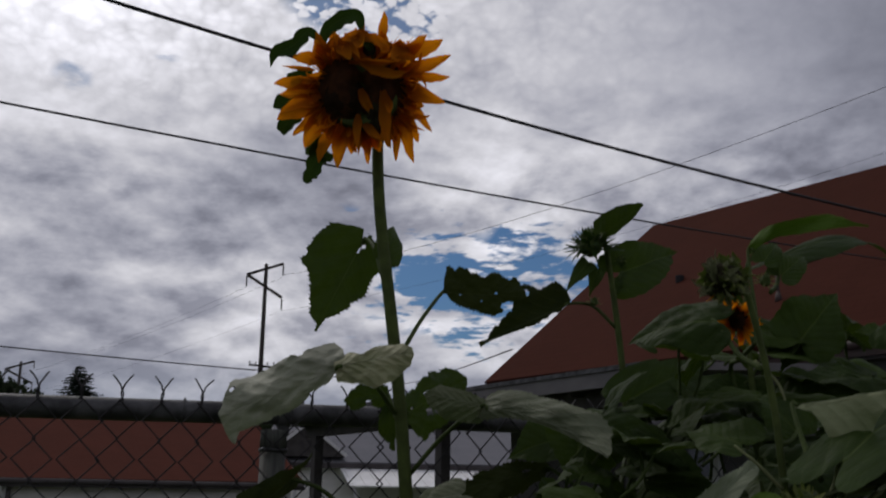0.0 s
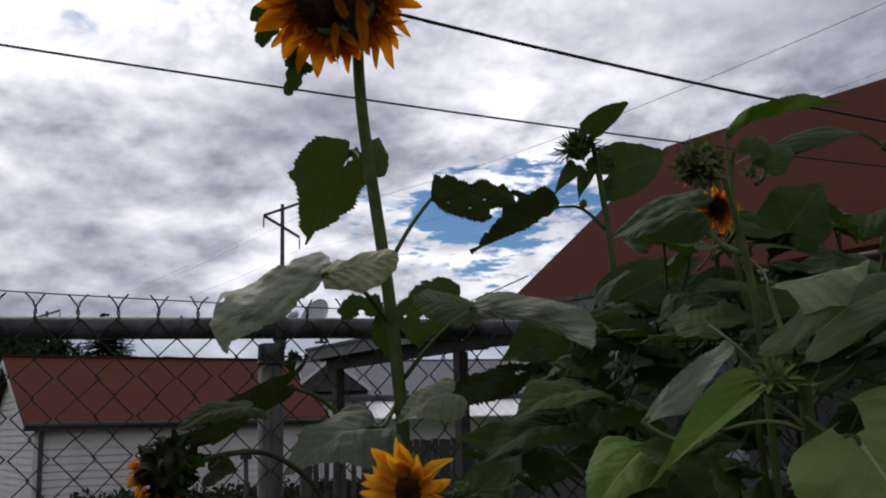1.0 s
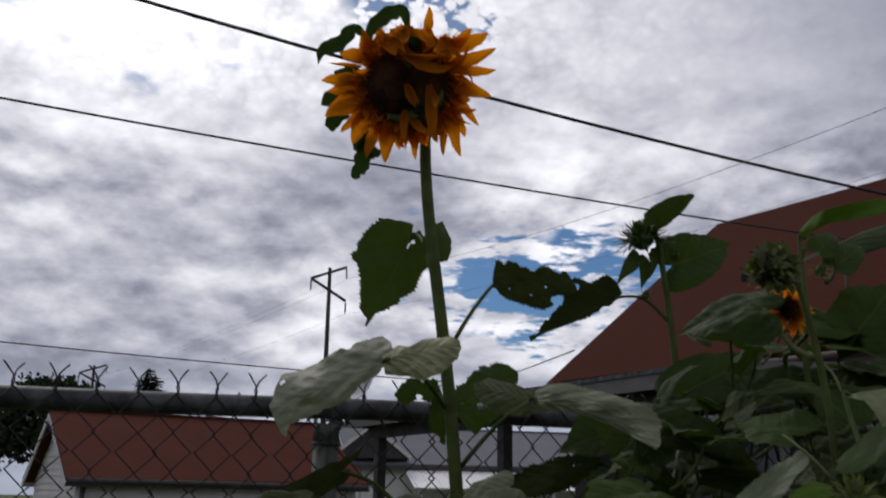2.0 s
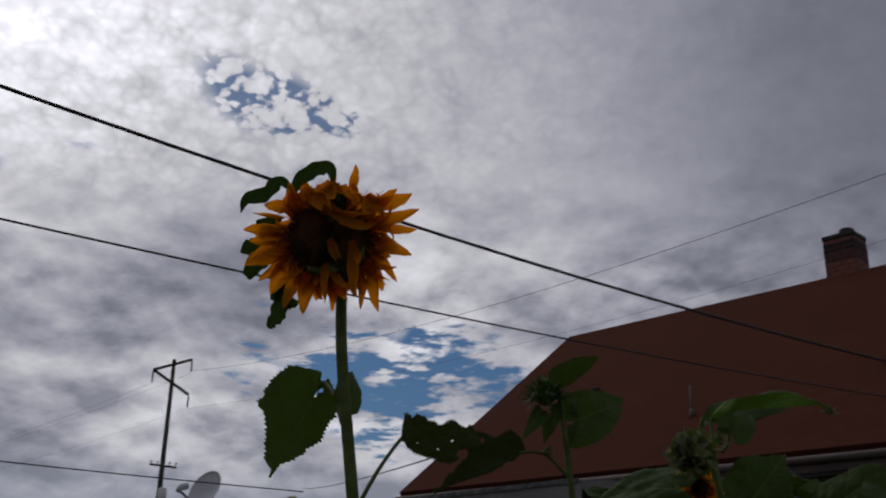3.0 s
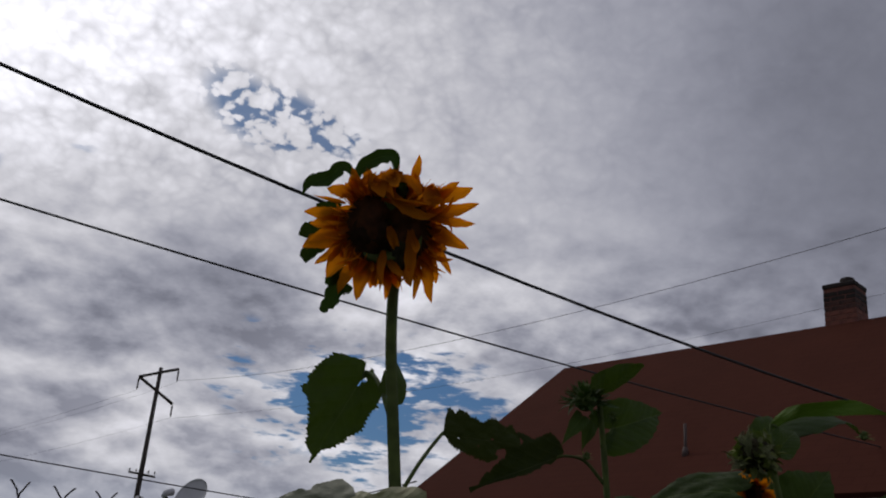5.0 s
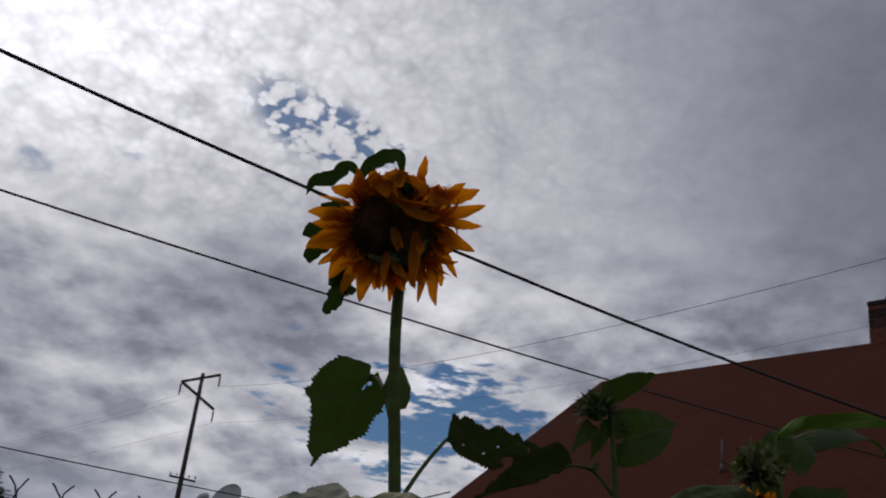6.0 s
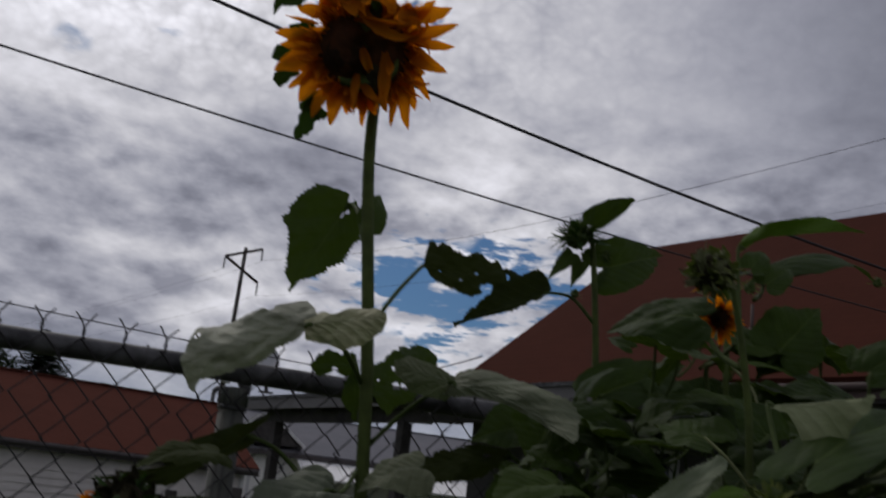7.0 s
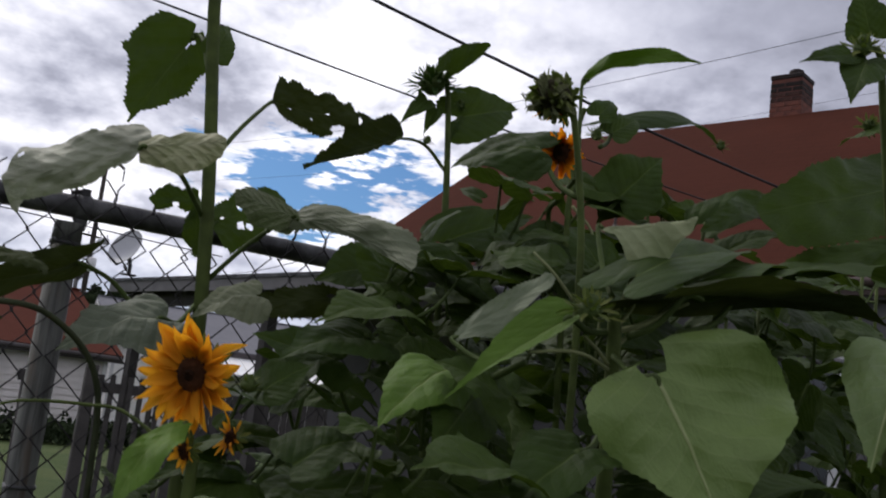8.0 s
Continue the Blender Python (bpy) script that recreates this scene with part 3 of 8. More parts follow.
def gable_house(name, label, corner, turn, length, depth, eave, rise, roof_mat, wall_mat, over=0.35, lap=0.0, category="house", door=None):
    """Long side from the corner along local x, facing -y; ridge along x at mid depth."""
    home = thing(name, label, category, at=(*corner, 0), turn=turn)
    t = 0.16
    part("front_wall", wall_block("front_wall", (0, 0, -0.2), (length, t, eave), wall_mat), home)
    part("back_wall", wall_block("back_wall", (0, depth - t, -0.2), (length, depth, eave), wall_mat), home)
    for x in (0, length - t):
        verts = [(x + dx, y, z) for dx in (0, t) for y, z in ((t, -0.2), (depth - t, -0.2), (depth - t, eave), (depth / 2, eave + rise * (1 - 2 * t / depth)), (t, eave))]
        faces = [(4, 3, 2, 1, 0), (5, 6, 7, 8, 9)] + [(i, (i + 1) % 5, 5 + (i + 1) % 5, 5 + i) for i in range(5)]
        part("gable_wall", mesh_from("gable_wall", verts, faces, wall_mat), home)
    drop = over * rise / (depth / 2)
    h = eave + 0.10
    for sign in (0, 1):
        y_e, y_r = (-over, depth / 2) if not sign else (depth + over, depth / 2)
        pts = [(-over, y_e, h - drop), (length + over, y_e, h - drop), (length + over, y_r, h + rise), (-over, y_r, h + rise)]
        part("roof", roof_slab("roof", *pts, roof_mat), home)
        # dark front fascia: the shadow line under the eave is put into its colour
        part("fascia", beam("fascia", (-over, y_e, h - drop - 0.12), (length + over, y_e, h - drop - 0.12), (0.015, 0.075), TRIM if sign else EAVE), home)
        for x in (-over + 0.016, length + over - 0.016):
            part("rake_board", beam("rake_board", (x, y_e, h - drop - 0.15), (x, y_r, h + rise - 0.15), (0.02, 0.07), TRIM), home)
    part("ridge_cap", beam("ridge_cap", (-over, depth / 2, h + rise + 0.012), (length + over, depth / 2, h + rise + 0.012), (0.09, 0.02), roof_mat), home)
    if lap:
        n = int(eave / lap)
        front = lap_board("siding_board", 0.0, length, 0, lap, 0.036, wall_mat)
        for i in range(n):
            part("siding_board", front, home, matrix=pose(0, -0.012, 0.05 + i * lap))
        for i in range(int((eave + rise) / lap)):
            z = 0.05 + i * lap
            run = depth if z + lap < eave else depth * max(0.0, 1 - (z + lap - eave) / rise)
            if run > 0.3:
                board = lap_board("siding_board", -run / 2, run / 2, 0, lap, 0.036, wall_mat)
                part("siding_board", board, home, matrix=pose(-0.012, depth / 2, z, 0, 0, -90))
        for x in (0.0, length):
            part("corner_board", beam("corner_board", (x, -0.03, 0), (x, -0.03, eave), 0.05, TRIM), home)
    return home


GARAGE = gable_house("garage", "small white lap-sided garage with a red-brown shingle roof", (-1.33, 23.3), 12.0, 6.76, 6.0, 2.03, 1.53, ROOF_GARAGE, SIDING, 0.32, 0.165, "garage")
# gutter coloured dark to carry the shadow line below the roof edge
part("gutter", tube_mesh("gutter", [(-0.3, -0.37, 1.90), (7.0, -0.37, 1.88)], 0.06, EAVE, 8), GARAGE)
part("downpipe", tube_mesh("downpipe", smooth_line([(0.12, -0.33, 1.86), (0.10, -0.12, 1.72), (0.10, -0.09, 1.55), (0.10, -0.09, 0.1)], 3), 0.055, EAVE, 8), GARAGE)

WHITE_HOUSE = gable_house("neighbour_house", "white sided neighbour house with a plain grey shingle roof", (7.0, 31.0), -6.0, 10.5, 7.0, 2.75, 1.25, ROOF_GREY, SIDING_WHITE, 0.4, 0.21)


def dress_white_house(home):
    """A skylit white panel along its front and a dark cross gable with white rakes."""
    # added sloped panel, ribs and posts: catches the sky where the wall reads bright
    part("porch_roof", roof_slab("porch_roof", (1.4, -2.1, 1.95), (10.6, -2.1, 1.95), (10.6, 0.0, 2.62), (1.4, 0.0, 2.62), PANEL_SKYLIT, 0.05), home, "white panel sloped to catch the sky for a bright wall")
    for i in range(24):
        x = 1.5 + i * 0.39
        part("rib", beam("rib", (x, -2.1, 1.965), (x, 0.0, 2.635), (0.012, 0.012), PANEL_SKYLIT), home)
    for x in (1.6, 5.9, 10.3):
        part("porch_post", beam("porch_post", (x, -1.9, 0), (x, -1.9, 1.94), 0.05, TRIM), home)
    left, apex, right = (-1.0, 2.86), (0.25, 3.86), (1.55, 2.86)
    verts = [(x, y, z) for y in (-0.45, 2.6) for x, z in (left, right, apex)]
    part("cross_gable", mesh_from("cross_gable", verts, [(0, 1, 2), (5, 4, 3), (0, 3, 4, 1), (1, 4, 5, 2), (2, 5, 3, 0)], TIMBER), home, "dark timber cross gable")
    for end in (left, right):
        part("rake_board", beam("rake_board", (apex[0], -0.5, apex[1] + 0.03), (end[0], -0.5, end[1] + 0.03), (0.03, 0.05), TRIM), home)


dress_white_house(WHITE_HOUSE)
gable_house("outbuilding", "grey outbuilding behind with a faded grey roof", (4.4, 38.0), 40.0, 4.0, 4.4, 2.6, 1.95, ROOF_GREY, SIDING_GREY, 0.3)


def make_red_house():
    """Large red-roofed house; local x runs along the ridge from the far gable towards the viewer, local -y faces the yard."""
    home = thing("red_roof_house", "long grey-walled house under a faded red shingle roof", "house", at=(4.671, 11.351, 0), turn=-73.8)
    long, run, eave, rise, t = 13.0, 3.606, 3.128, 2.806, 0.2
    # eave at local y = 0, ridge at y = run (the yard side is -y after the turn)
    part("roof", roof_slab("roof", (0, 0, eave), (long, 0, eave), (long, run, eave + rise), (0, run, eave + rise), ROOF_RED), home)
    part("roof", roof_slab("roof", (0, 2 * run, eave), (long, 2 * run, eave), (long, run, eave + rise), (0, run, eave + rise), ROOF_RED), home)
    part("fascia", beam("fascia", (0, -0.02, eave - 0.14), (long, -0.02, eave - 0.14), (0.018, 0.07), EAVE_BROWN), home)
    part("gutter", tube_mesh("gutter", [(0.02, -0.06, eave - 0.10), (long, -0.06, eave - 0.10)], 0.04, EAVE_BROWN, 8), home)
    for x in (0.02, long - 0.02):
        part("rake_board", beam("rake_board", (x, 0, eave - 0.14), (x, run, eave + rise - 0.14), (0.02, 0.06), EAVE_BROWN), home)
        part("rake_board", beam("rake_board", (x, 2 * run, eave - 0.14), (x, run, eave + rise - 0.14), (0.02, 0.06), EAVE_BROWN), home)
    part("soffit", box_mesh("soffit", (0.05, 0.0, eave - 0.24), (long - 0.05, 0.15, eave - 0.215), EAVE), home)
    part("wall", box_mesh("wall", (0.35, 0.15, -0.2), (long - 0.35, 0.15 + t, eave - 0.13), SIDING_GREY), home)
    part("wall", box_mesh("wall", (0.35, 2 * run - 0.5 - t, -0.2), (long - 0.35, 2 * run - 0.5, eave - 0.1), SIDING_GREY), home)
    for x in (0.35, long - 0.35 - t):
        ys = [(0.35, -0.2), (2 * run - 0.7, -0.2), (2 * run - 0.7, eave + 0.2), (run, eave + rise - 0.25), (0.35, eave + 0.05)]
        verts = [(x + dx, y, z) for dx in (0, t) for y, z in ys]
        faces = [(0, 1, 2, 3, 4), (9, 8, 7, 6, 5)] + [(i, 5 + i, 5 + (i + 1) % 5, (i + 1) % 5) for i in range(5)]
        part("gable_wall", mesh_from("gable_wall", verts, faces, SIDING_GREY), home)
    for x in (3.0, 6.2, 9.6):
        window = part("window", box_mesh("window_frame", (x - 0.55, 0.09, 1.25), (x + 0.55, 0.17, 2.45), TRIM, 0.01), home)
        part("pane", box_mesh("pane", (x - 0.47, 0.08, 1.32), (x + 0.47, 0.095, 1.83), GLASS_DARK), window)
        part("pane", box_mesh("pane", (x - 0.47, 0.08, 1.88), (x + 0.47, 0.095, 2.38), GLASS_DARK), window)
        part("sill", box_mesh("sill", (x - 0.6, 0.03, 1.19), (x + 0.6, 0.17, 1.25), TRIM, 0.008), window)
    # plumbing vent
    vx, vy = 3.93, 0.80
    vz = eave + rise * vy / run
    pipe = part("vent_pipe", tube_mesh("vent_pipe", [(vx, vy, vz - 0.15), (vx, vy, vz + 0.34)], 0.018, EAVE_BROWN, 10), home, "black plumbing vent pipe")
    part("flashing", tube_mesh("flashing", [(vx, vy, vz - 0.03), (vx, vy, vz + 0.03), (vx, vy, vz + 0.08)], [0.045, 0.035, 0.024], EAVE_BROWN, 10), pipe)
    sx, sy = 1.99, 1.64
    part("roof_vent", tube_mesh("roof_vent", [(sx, sy, 4.2), (sx, sy, 4.46), (sx, sy, 4.47)], [0.055, 0.055, 0.06], CABLE, 10), home, "short black roof vent")
    # chimney: coursed brick with a stepped, sooty crown
    cx, cy = 4.602, run + 0.171
    w, d = 0.215, 0.19
    base, height = eave + rise - 0.36, 0.92
    chimney = part("chimney", box_mesh("mortar_core", (cx - w + 0.005, cy - d + 0.005, base), (cx + w - 0.005, cy + d - 0.005, base + height), MORTAR), home, "red brick chimney with a sooty crown")
    length, tall, course = 0.2, 0.057, 0.068
    shapes = {}
    rng = random.Random(11)
    rows = int((height - 0.07) / course)
    for row in range(rows):
        z = base + row * course + 0.004
        mat = (SOOT if row >= rows - 2 else BRICK_SOOTY if row >= rows - 4 else BRICK)
        for axis, (half_a, half_b) in enumerate(((w, d), (d, w))):
            start = -half_a + (0.0 if row % 2 else -length / 2)
            k = start
            while k < half_a - 0.02:
                a, b = max(k, -half_a), min(k + length - 0.01, half_a)
                if b - a > 0.03:
                    key = (round(b - a, 2), mat.name)
                    if key not in shapes:
                        shapes[key] = box_mesh("brick", (-(b - a) / 2, -0.03, 0), ((b - a) / 2, 0.03, tall), mat, 0.004)
                    for s in (-1, 1):
                        mid = (a + b) / 2
                        out = s * (half_b - 0.03) + rng.uniform(-0.002, 0.002)
                        m = pose(cx + mid, cy + out, z) if axis == 0 else pose(cx + out, cy + mid, z, 0, 0, 90)
                        part("brick", shapes[key], chimney, matrix=m)
                k += length
    top = base + height
    part("crown_slab", box_mesh("crown_slab", (cx - w - 0.008, cy - d - 0.008, top - 0.06), (cx + w + 0.008, cy + d + 0.008, top + 0.01), SOOT, 0.012), chimney)
    part("flue", tube_mesh("flue", [(cx + 0.05, cy, top), (cx + 0.05, cy, top + 0.10), (cx + 0.05, cy, top + 0.115)], [0.10, 0.095, 0.07], SOOT, 12), chimney)
    return home


make_red_house()


def make_patio_cover():
    """Flat patio cover on timber posts beside the red house."""
    cover = thing("patio_cover", "flat-roofed timber patio cover on dark square posts", "patio cover", at=(2.18, 11.75, 0), turn=-77.5)
    long, wide, z = 6.2, 2.6, 2.62
    deck = [(0, 0, z), (long, 0, z + 0.02), (long, wide, z + 0.22), (0, wide, z + 0.22)]
    part("deck", roof_slab("deck", *deck, FASCIA, 0.06), cover)
    part("fascia", beam("fascia", (-0.02, -0.02, z - 0.08), (long, -0.02, z - 0.06), (0.018, 0.064), FASCIA), cover, "weathered grey fascia board")
    part("fascia", beam("fascia", (-0.02, 0, z - 0.08), (-0.02, wide, z + 0.13), (0.018, 0.064), FASCIA), cover)
    part("beam", beam("beam", (0.1, 0.22, z - 0.20), (long, 0.22, z - 0.18), (0.045, 0.07), TIMBER), cover)
    for i in range(9):
        x = 0.25 + i * 0.7
        part("rafter", beam("rafter", (x, 0.03, z - 0.115), (x, wide, z + 0.085), (0.02, 0.05), TIMBER), cover)
    for x in (0.35, 3.05, 5.8):
        part("post", beam("post", (x, 0.22, -0.1), (x, 0.22, z - 0.265), 0.055, TIMBER), cover)
    # lean-to gutter edge catching light
    part("drip_edge", beam("drip_edge", (-0.03, -0.045, z - 0.005), (long, -0.045, z + 0.015), (0.012, 0.018), ZINC), cover)


make_patio_cover()


def make_dish():
    at = Vector((2.27, 11.5, 2.70))
    dish = thing("satellite_dish", "pale grey satellite dish on a short mast above the patio roof", "satellite dish", at=tuple(at))
    part("mast", tube_mesh("mast", smooth_line([(0, 0, -0.02), (0, 0, 0.10), (-0.01, 0.04, 0.17), (-0.02, 0.05, 0.25)], 4), 0.024, ZINC, 10), dish)
    part("foot", box_mesh("foot", (-0.08, -0.06, -0.02), (0.08, 0.06, 0.0), ZINC, 0.004), dish)
    rings, around = 7, 32
    verts, faces = [], []
    for side, off in ((0, 0.0), (1, -0.012)):
        for i in range(rings + 1):
            r = 0.235 * i / rings
            for k in range(around):
                a = 2 * math.pi * k / around
                verts.append((r * math.cos(a) * 0.93, 1.25 * r * r - off, r * math.sin(a) * 1.05))
    layer = (rings + 1) * around
    for s in (0, 1):
        for i in range(rings):
            for k in range(around):
                a, b = s * layer + i * around + k, s * layer + i * around + (k + 1) % around
                faces.append((a, b, b + around, a + around) if s else (a, a + around, b + around, b))
    for k in range(around):
        a, b = rings * around + k, rings * around + (k + 1) % around
        faces.append((a, b, b + layer, a + layer))
    bowl = mesh_from("reflector", [Vector(v) for v in verts], faces, DISH, True)
    ahead = Vector((-0.74, -0.50, 0.44)).normalized()
    up = (Vector((0, 0, 1)) - ahead * ahead.z).normalized()
    turn = Matrix.Translation((-0.05, 0.0, 0.28)) @ Matrix((ahead.cross(up), ahead, up)).transposed().to_4x4()
    part("reflector", bowl, dish, "pale grey oval reflector", turn)
    part("bracket", tube_mesh("bracket", [turn @ Vector((0, -0.012, 0.0)), turn @ Vector((0, -0.06, -0.03)), (-0.02, 0.05, 0.22)], 0.03, ZINC, 8), dish)
    arm = part("feed_arm", tube_mesh("feed_arm", [turn @ Vector((0, -0.01, -0.16)), turn @ Vector((0, 0.05, -0.25)), turn @ Vector((0, 0.42, -0.24))], 0.014, ZINC, 8), dish)
    part("feed_horn", tube_mesh("feed_horn", [turn @ Vector((0, 0.44, -0.26)), turn @ Vector((0, 0.43, -0.20)), turn @ Vector((0, 0.36, -0.14))], [0.03, 0.04, 0.045], DISH, 10), arm)


make_dish()


# ---- overhead lines ----
def cable(name, label, a, b, radius, sag=0.0, lumps=0, group="overhead lines", first=0.0, last=1.0):
    """A hanging line through a and b, drawn from its parts first to last of the way between them."""
    a, b = Vector(a), Vector(b)
    line = []
    for i in range(61):
        s = first + (last - first) * i / 60
        p = a.lerp(b, s)
        p.z -= sag * 4 * s * (1 - s)
        line.append(p)
    ob = tagged(new(name, tube_mesh(name, line, radius, CABLE, 8)), label, "cable", group)
    if lumps:
        d = (b - a).length
        strand = []
        steps = int(d * (last - first) * 24)
        for i in range(steps + 1):
            s = first + (last - first) * i / steps
            p = a.lerp(b, s)
            p.z -= sag * 4 * s * (1 - s)
            w = 2 * math.pi * d * s / 0.7
            p += Vector((0, math.cos(w), math.sin(w))) * radius * 0.5
            strand.append(p)
        part("strand", tube_mesh("strand", strand, radius * 0.62, CABLE, 6), ob)
    return ob


def along(a, b, s):
    return tuple(Vector(a).lerp(Vector(b), s))


def make_cables():
    a, b = (-0.98, 5.63, 4.74), (7.62, 6.08, 4.14)
    cable("service_cable", "thick black twisted service cable running to the red house", a, b, 0.0125, 0.108, lumps=1, first=-1.0, last=1.0)
    a, b = (-0.79, 4.81, 3.57), (3.05, 5.25, 3.56)
    cable("phone_cable", "thin black cable strung above the fence", a, b, 0.0065, 0.012, first=-2.0, last=2.05)
    a, b = (-1.69, 8.6, 2.87), (1.32, 8.99, 2.81)
    cable("low_cable", "thin dark cable low over the lawn", a, b, 0.006, 0.007, first=-3.0, last=1.42)
    cable("far_wire", "thin grey wire high behind the house", (21.43, 12.14, 13.10), (13.12, 61.9, 15.85), 0.009, 1.05, first=-0.4, last=1.0)
    cable("far_wire", "thin grey wire high behind the house", (27.71, 32.48, 14.86), (13.12, 61.9, 13.40), 0.006, 0.5, first=-0.4, last=1.0)
    cable("eave_wire", "thin wire from the house eave to a far pole", (5.06, 11.3, 3.58), (13.5, 40.0, 6.4), 0.010, 0.1)


make_cables()


# ---- far poles and trees ----
def wishbone_pole(at, height, scale=1.0):
    pole = thing("utility_pole", "tall dark wooden utility pole with slanted crossarms", "utility pole", "utility poles", at=at)
    part("mast", tube_mesh("mast", [(0, 0, -0.5), (0, 0, height * 0.5), (0, 0, height)], [0.20 * scale, 0.165 * scale, 0.12 * scale], POLE_WOOD, 12), pole)
    top = height - 0.25
    left, right, low = (-1.26 * scale, -0.1, top - 0.6), (1.12 * scale, -0.1, top + 0.36), (1.12 * scale, -0.1, top - 1.95)
    part("upper_arm", beam("upper_arm", left, right, (0.07 * scale, 0.08 * scale), POLE_WOOD), pole)
    part("slant_arm", beam("slant_arm", left, low, (0.07 * scale, 0.08 * scale), POLE_WOOD), pole)
    for p in (left, right, low):
        rod = [Vector(p) + Vector((0, 0, z)) for z in (0, -0.12, -0.15, -0.3, -0.32, -0.5, -0.52, -0.72, -0.74, -0.86)]
        part("insulator", tube_mesh("insulator", rod, [0.02, 0.02, 0.06, 0.06, 0.04, 0.06, 0.04, 0.06, 0.03, 0.02], GLASSY, 8), pole)
    return pole


def make_poles():
    pole = wishbone_pole((12.0, 62.0, 0), 16.5)
    arm = part("lower_arm", beam("lower_arm", (-0.8, -0.15, 9.75), (0.85, -0.15, 9.65), (0.05, 0.06), POLE_WOOD), pole)
    for x in (-0.75, -0.35, 0.4, 0.8):
        part("pin_insulator", tube_mesh("pin_insulator", [(x, -0.15, 9.74), (x, -0.15, 9.86), (x, -0.15, 9.9), (x, -0.15, 9.98)], [0.02, 0.03, 0.06, 0.03], GLASSY, 8), arm)
    part("transformer", tube_mesh("transformer", [(0.1, -0.42, 7.5), (0.1, -0.42, 7.55), (0.1, -0.42, 8.3), (0.1, -0.42, 8.36)], [0.2, 0.26, 0.26, 0.18], TRIM, 14), pole, "pale grey transformer can")
    far = wishbone_pole((-3.4, 110.0, 0), 14.9, 1.15)
    for a, b in (((10.74, 61.9, 14.8), (-4.9, 109.9, 13.0)), ((13.1, 61.9, 15.7), (-2.1, 109.9, 14.0)), ((13.1, 61.9, 13.4), (-2.1, 109.9, 11.8))):
        cable("line_wire", "thin power line between the far poles", a, b, 0.006, 0.5)
    stand = thing("vent_stack", "thin grey capped pipe far beyond the fence", "pipe", at=(6.05, 34.0, 0))
    part("pipe", tube_mesh("pipe", [(0, 0, 0), (0, 0, 4.55)], 0.07, ZINC, 8), stand)
    part("cap", tube_mesh("cap", [(0, 0, 4.5), (0.08, 0, 4.62), (0.2, 0, 4.66)], 0.1, ZINC, 8), stand)


make_poles()


def broad_tree(at, height, width, seed, leaves=3200):
    rng = random.Random(seed)
    tree = thing("broad_tree", "dark leafy broad tree far beyond the lawn", "tree", "far trees", at=at)
    verts, faces = [], []

    def limb(line, radii):
        m = tube_mesh("scrap", line, radii, BARK, 7)
        off = len(verts)
        verts.extend(v.co.copy() for v in m.vertices)
        faces.extend(tuple(i + off for i in p.vertices) for p in m.polygons)
        bpy.data.meshes.remove(m)

    limb([(0, 0, -0.3), (0.1, 0, height * 0.3), (0, 0.1, height * 0.6)], [0.38, 0.28, 0.16])
    tips = []
    for k in range(30):
        a = rng.uniform(0, 2 * math.pi)
        r, z = width / 2 * rng.uniform(0.35, 0.98), height * rng.uniform(0.5, 0.93)
        r *= 1.0 - 0.55 * max(0.0, z / height - 0.6) / 0.4
        tip = Vector((r * math.cos(a), r * math.sin(a), z))
        limb(smooth_line([(0, 0.05, height * rng.uniform(0.25, 0.5)), tip * 0.55 + Vector((0, 0, height * 0.15)), tip], 3), spread(0.12, 0.03, 7))
        tips.append(tip)
    part("trunk", mesh_from("trunk", verts, faces, BARK, True), tree)
    verts, faces = [], []
    for _ in range(leaves):
        tip = rng.choice(tips)
        c = tip + Vector((rng.gauss(0, 1), rng.gauss(0, 1), rng.gauss(0, 0.75))) * width * 0.058
        s = rng.uniform(0.14, 0.30)
        m = Euler((rng.uniform(0, 6), rng.uniform(0, 6), rng.uniform(0, 6))).to_matrix()
        off = len(verts)
        verts += [c + m @ Vector(v) * s for v in ((-1, 0, 0), (0, -0.6, 0.1), (1, 0, 0), (0, 0.6, 0.1))]
        faces.append((off, off + 1, off + 2, off + 3))
    tagged(part("crown", mesh_from("crown", verts, faces, FOLIAGE), tree), kind="stuff")


def spruce(at, height, width, seed):
    rng = random.Random(seed)
    tree = thing("spruce", "dark pointed spruce far beyond the lawn", "tree", "far trees", at=at)
    part("trunk", tube_mesh("trunk", [(0, 0, -0.3), (0, 0, height * 0.5), (0, 0, height)], [0.22, 0.12, 0.02], BARK, 8), tree)
    verts, faces = [], []
    z = height * 0.08
    while z < height * 0.985:
        r = width / 2 * (1 - z / height) ** 0.85 + 0.08
        for k in range(16):
            a = rng.uniform(0, 2 * math.pi)
            reach = r * rng.uniform(0.6, 1.15)
            steps = max(4, int(reach / 0.13))
            for i in range(steps):
                f = (i + 1) / steps
                c = Vector((reach * f * math.cos(a), reach * f * math.sin(a), z - 0.25 * reach * f + 0.12 * reach * f * f))
                for _ in range(3):
                    s = rng.uniform(0.16, 0.36) * (1.1 - 0.5 * f)
                    m = Euler((rng.uniform(-0.6, 0.6), rng.uniform(-0.6, 0.6), a + rng.uniform(-0.9, 0.9))).to_matrix()
                    off = len(verts)
                    verts += [c + m @ Vector(v) * s for v in ((-0.5, 0, 0), (0.2, -0.35, -0.05), (1, 0, -0.1), (0.2, 0.35, -0.05))]
                    faces.append((off, off + 1, off + 2, off + 3))
        z += height * 0.02
    tagged(part("needles", mesh_from("needles", verts, faces, NEEDLES), tree), kind="stuff")


broad_tree((-4.8, 80, 0), 9.8, 11.4, 21, 15000)
broad_tree((-12.8, 84, 0), 9.6, 9.0, 23, 8000)
spruce((1.6, 80, 0), 11.3, 14.0, 24)
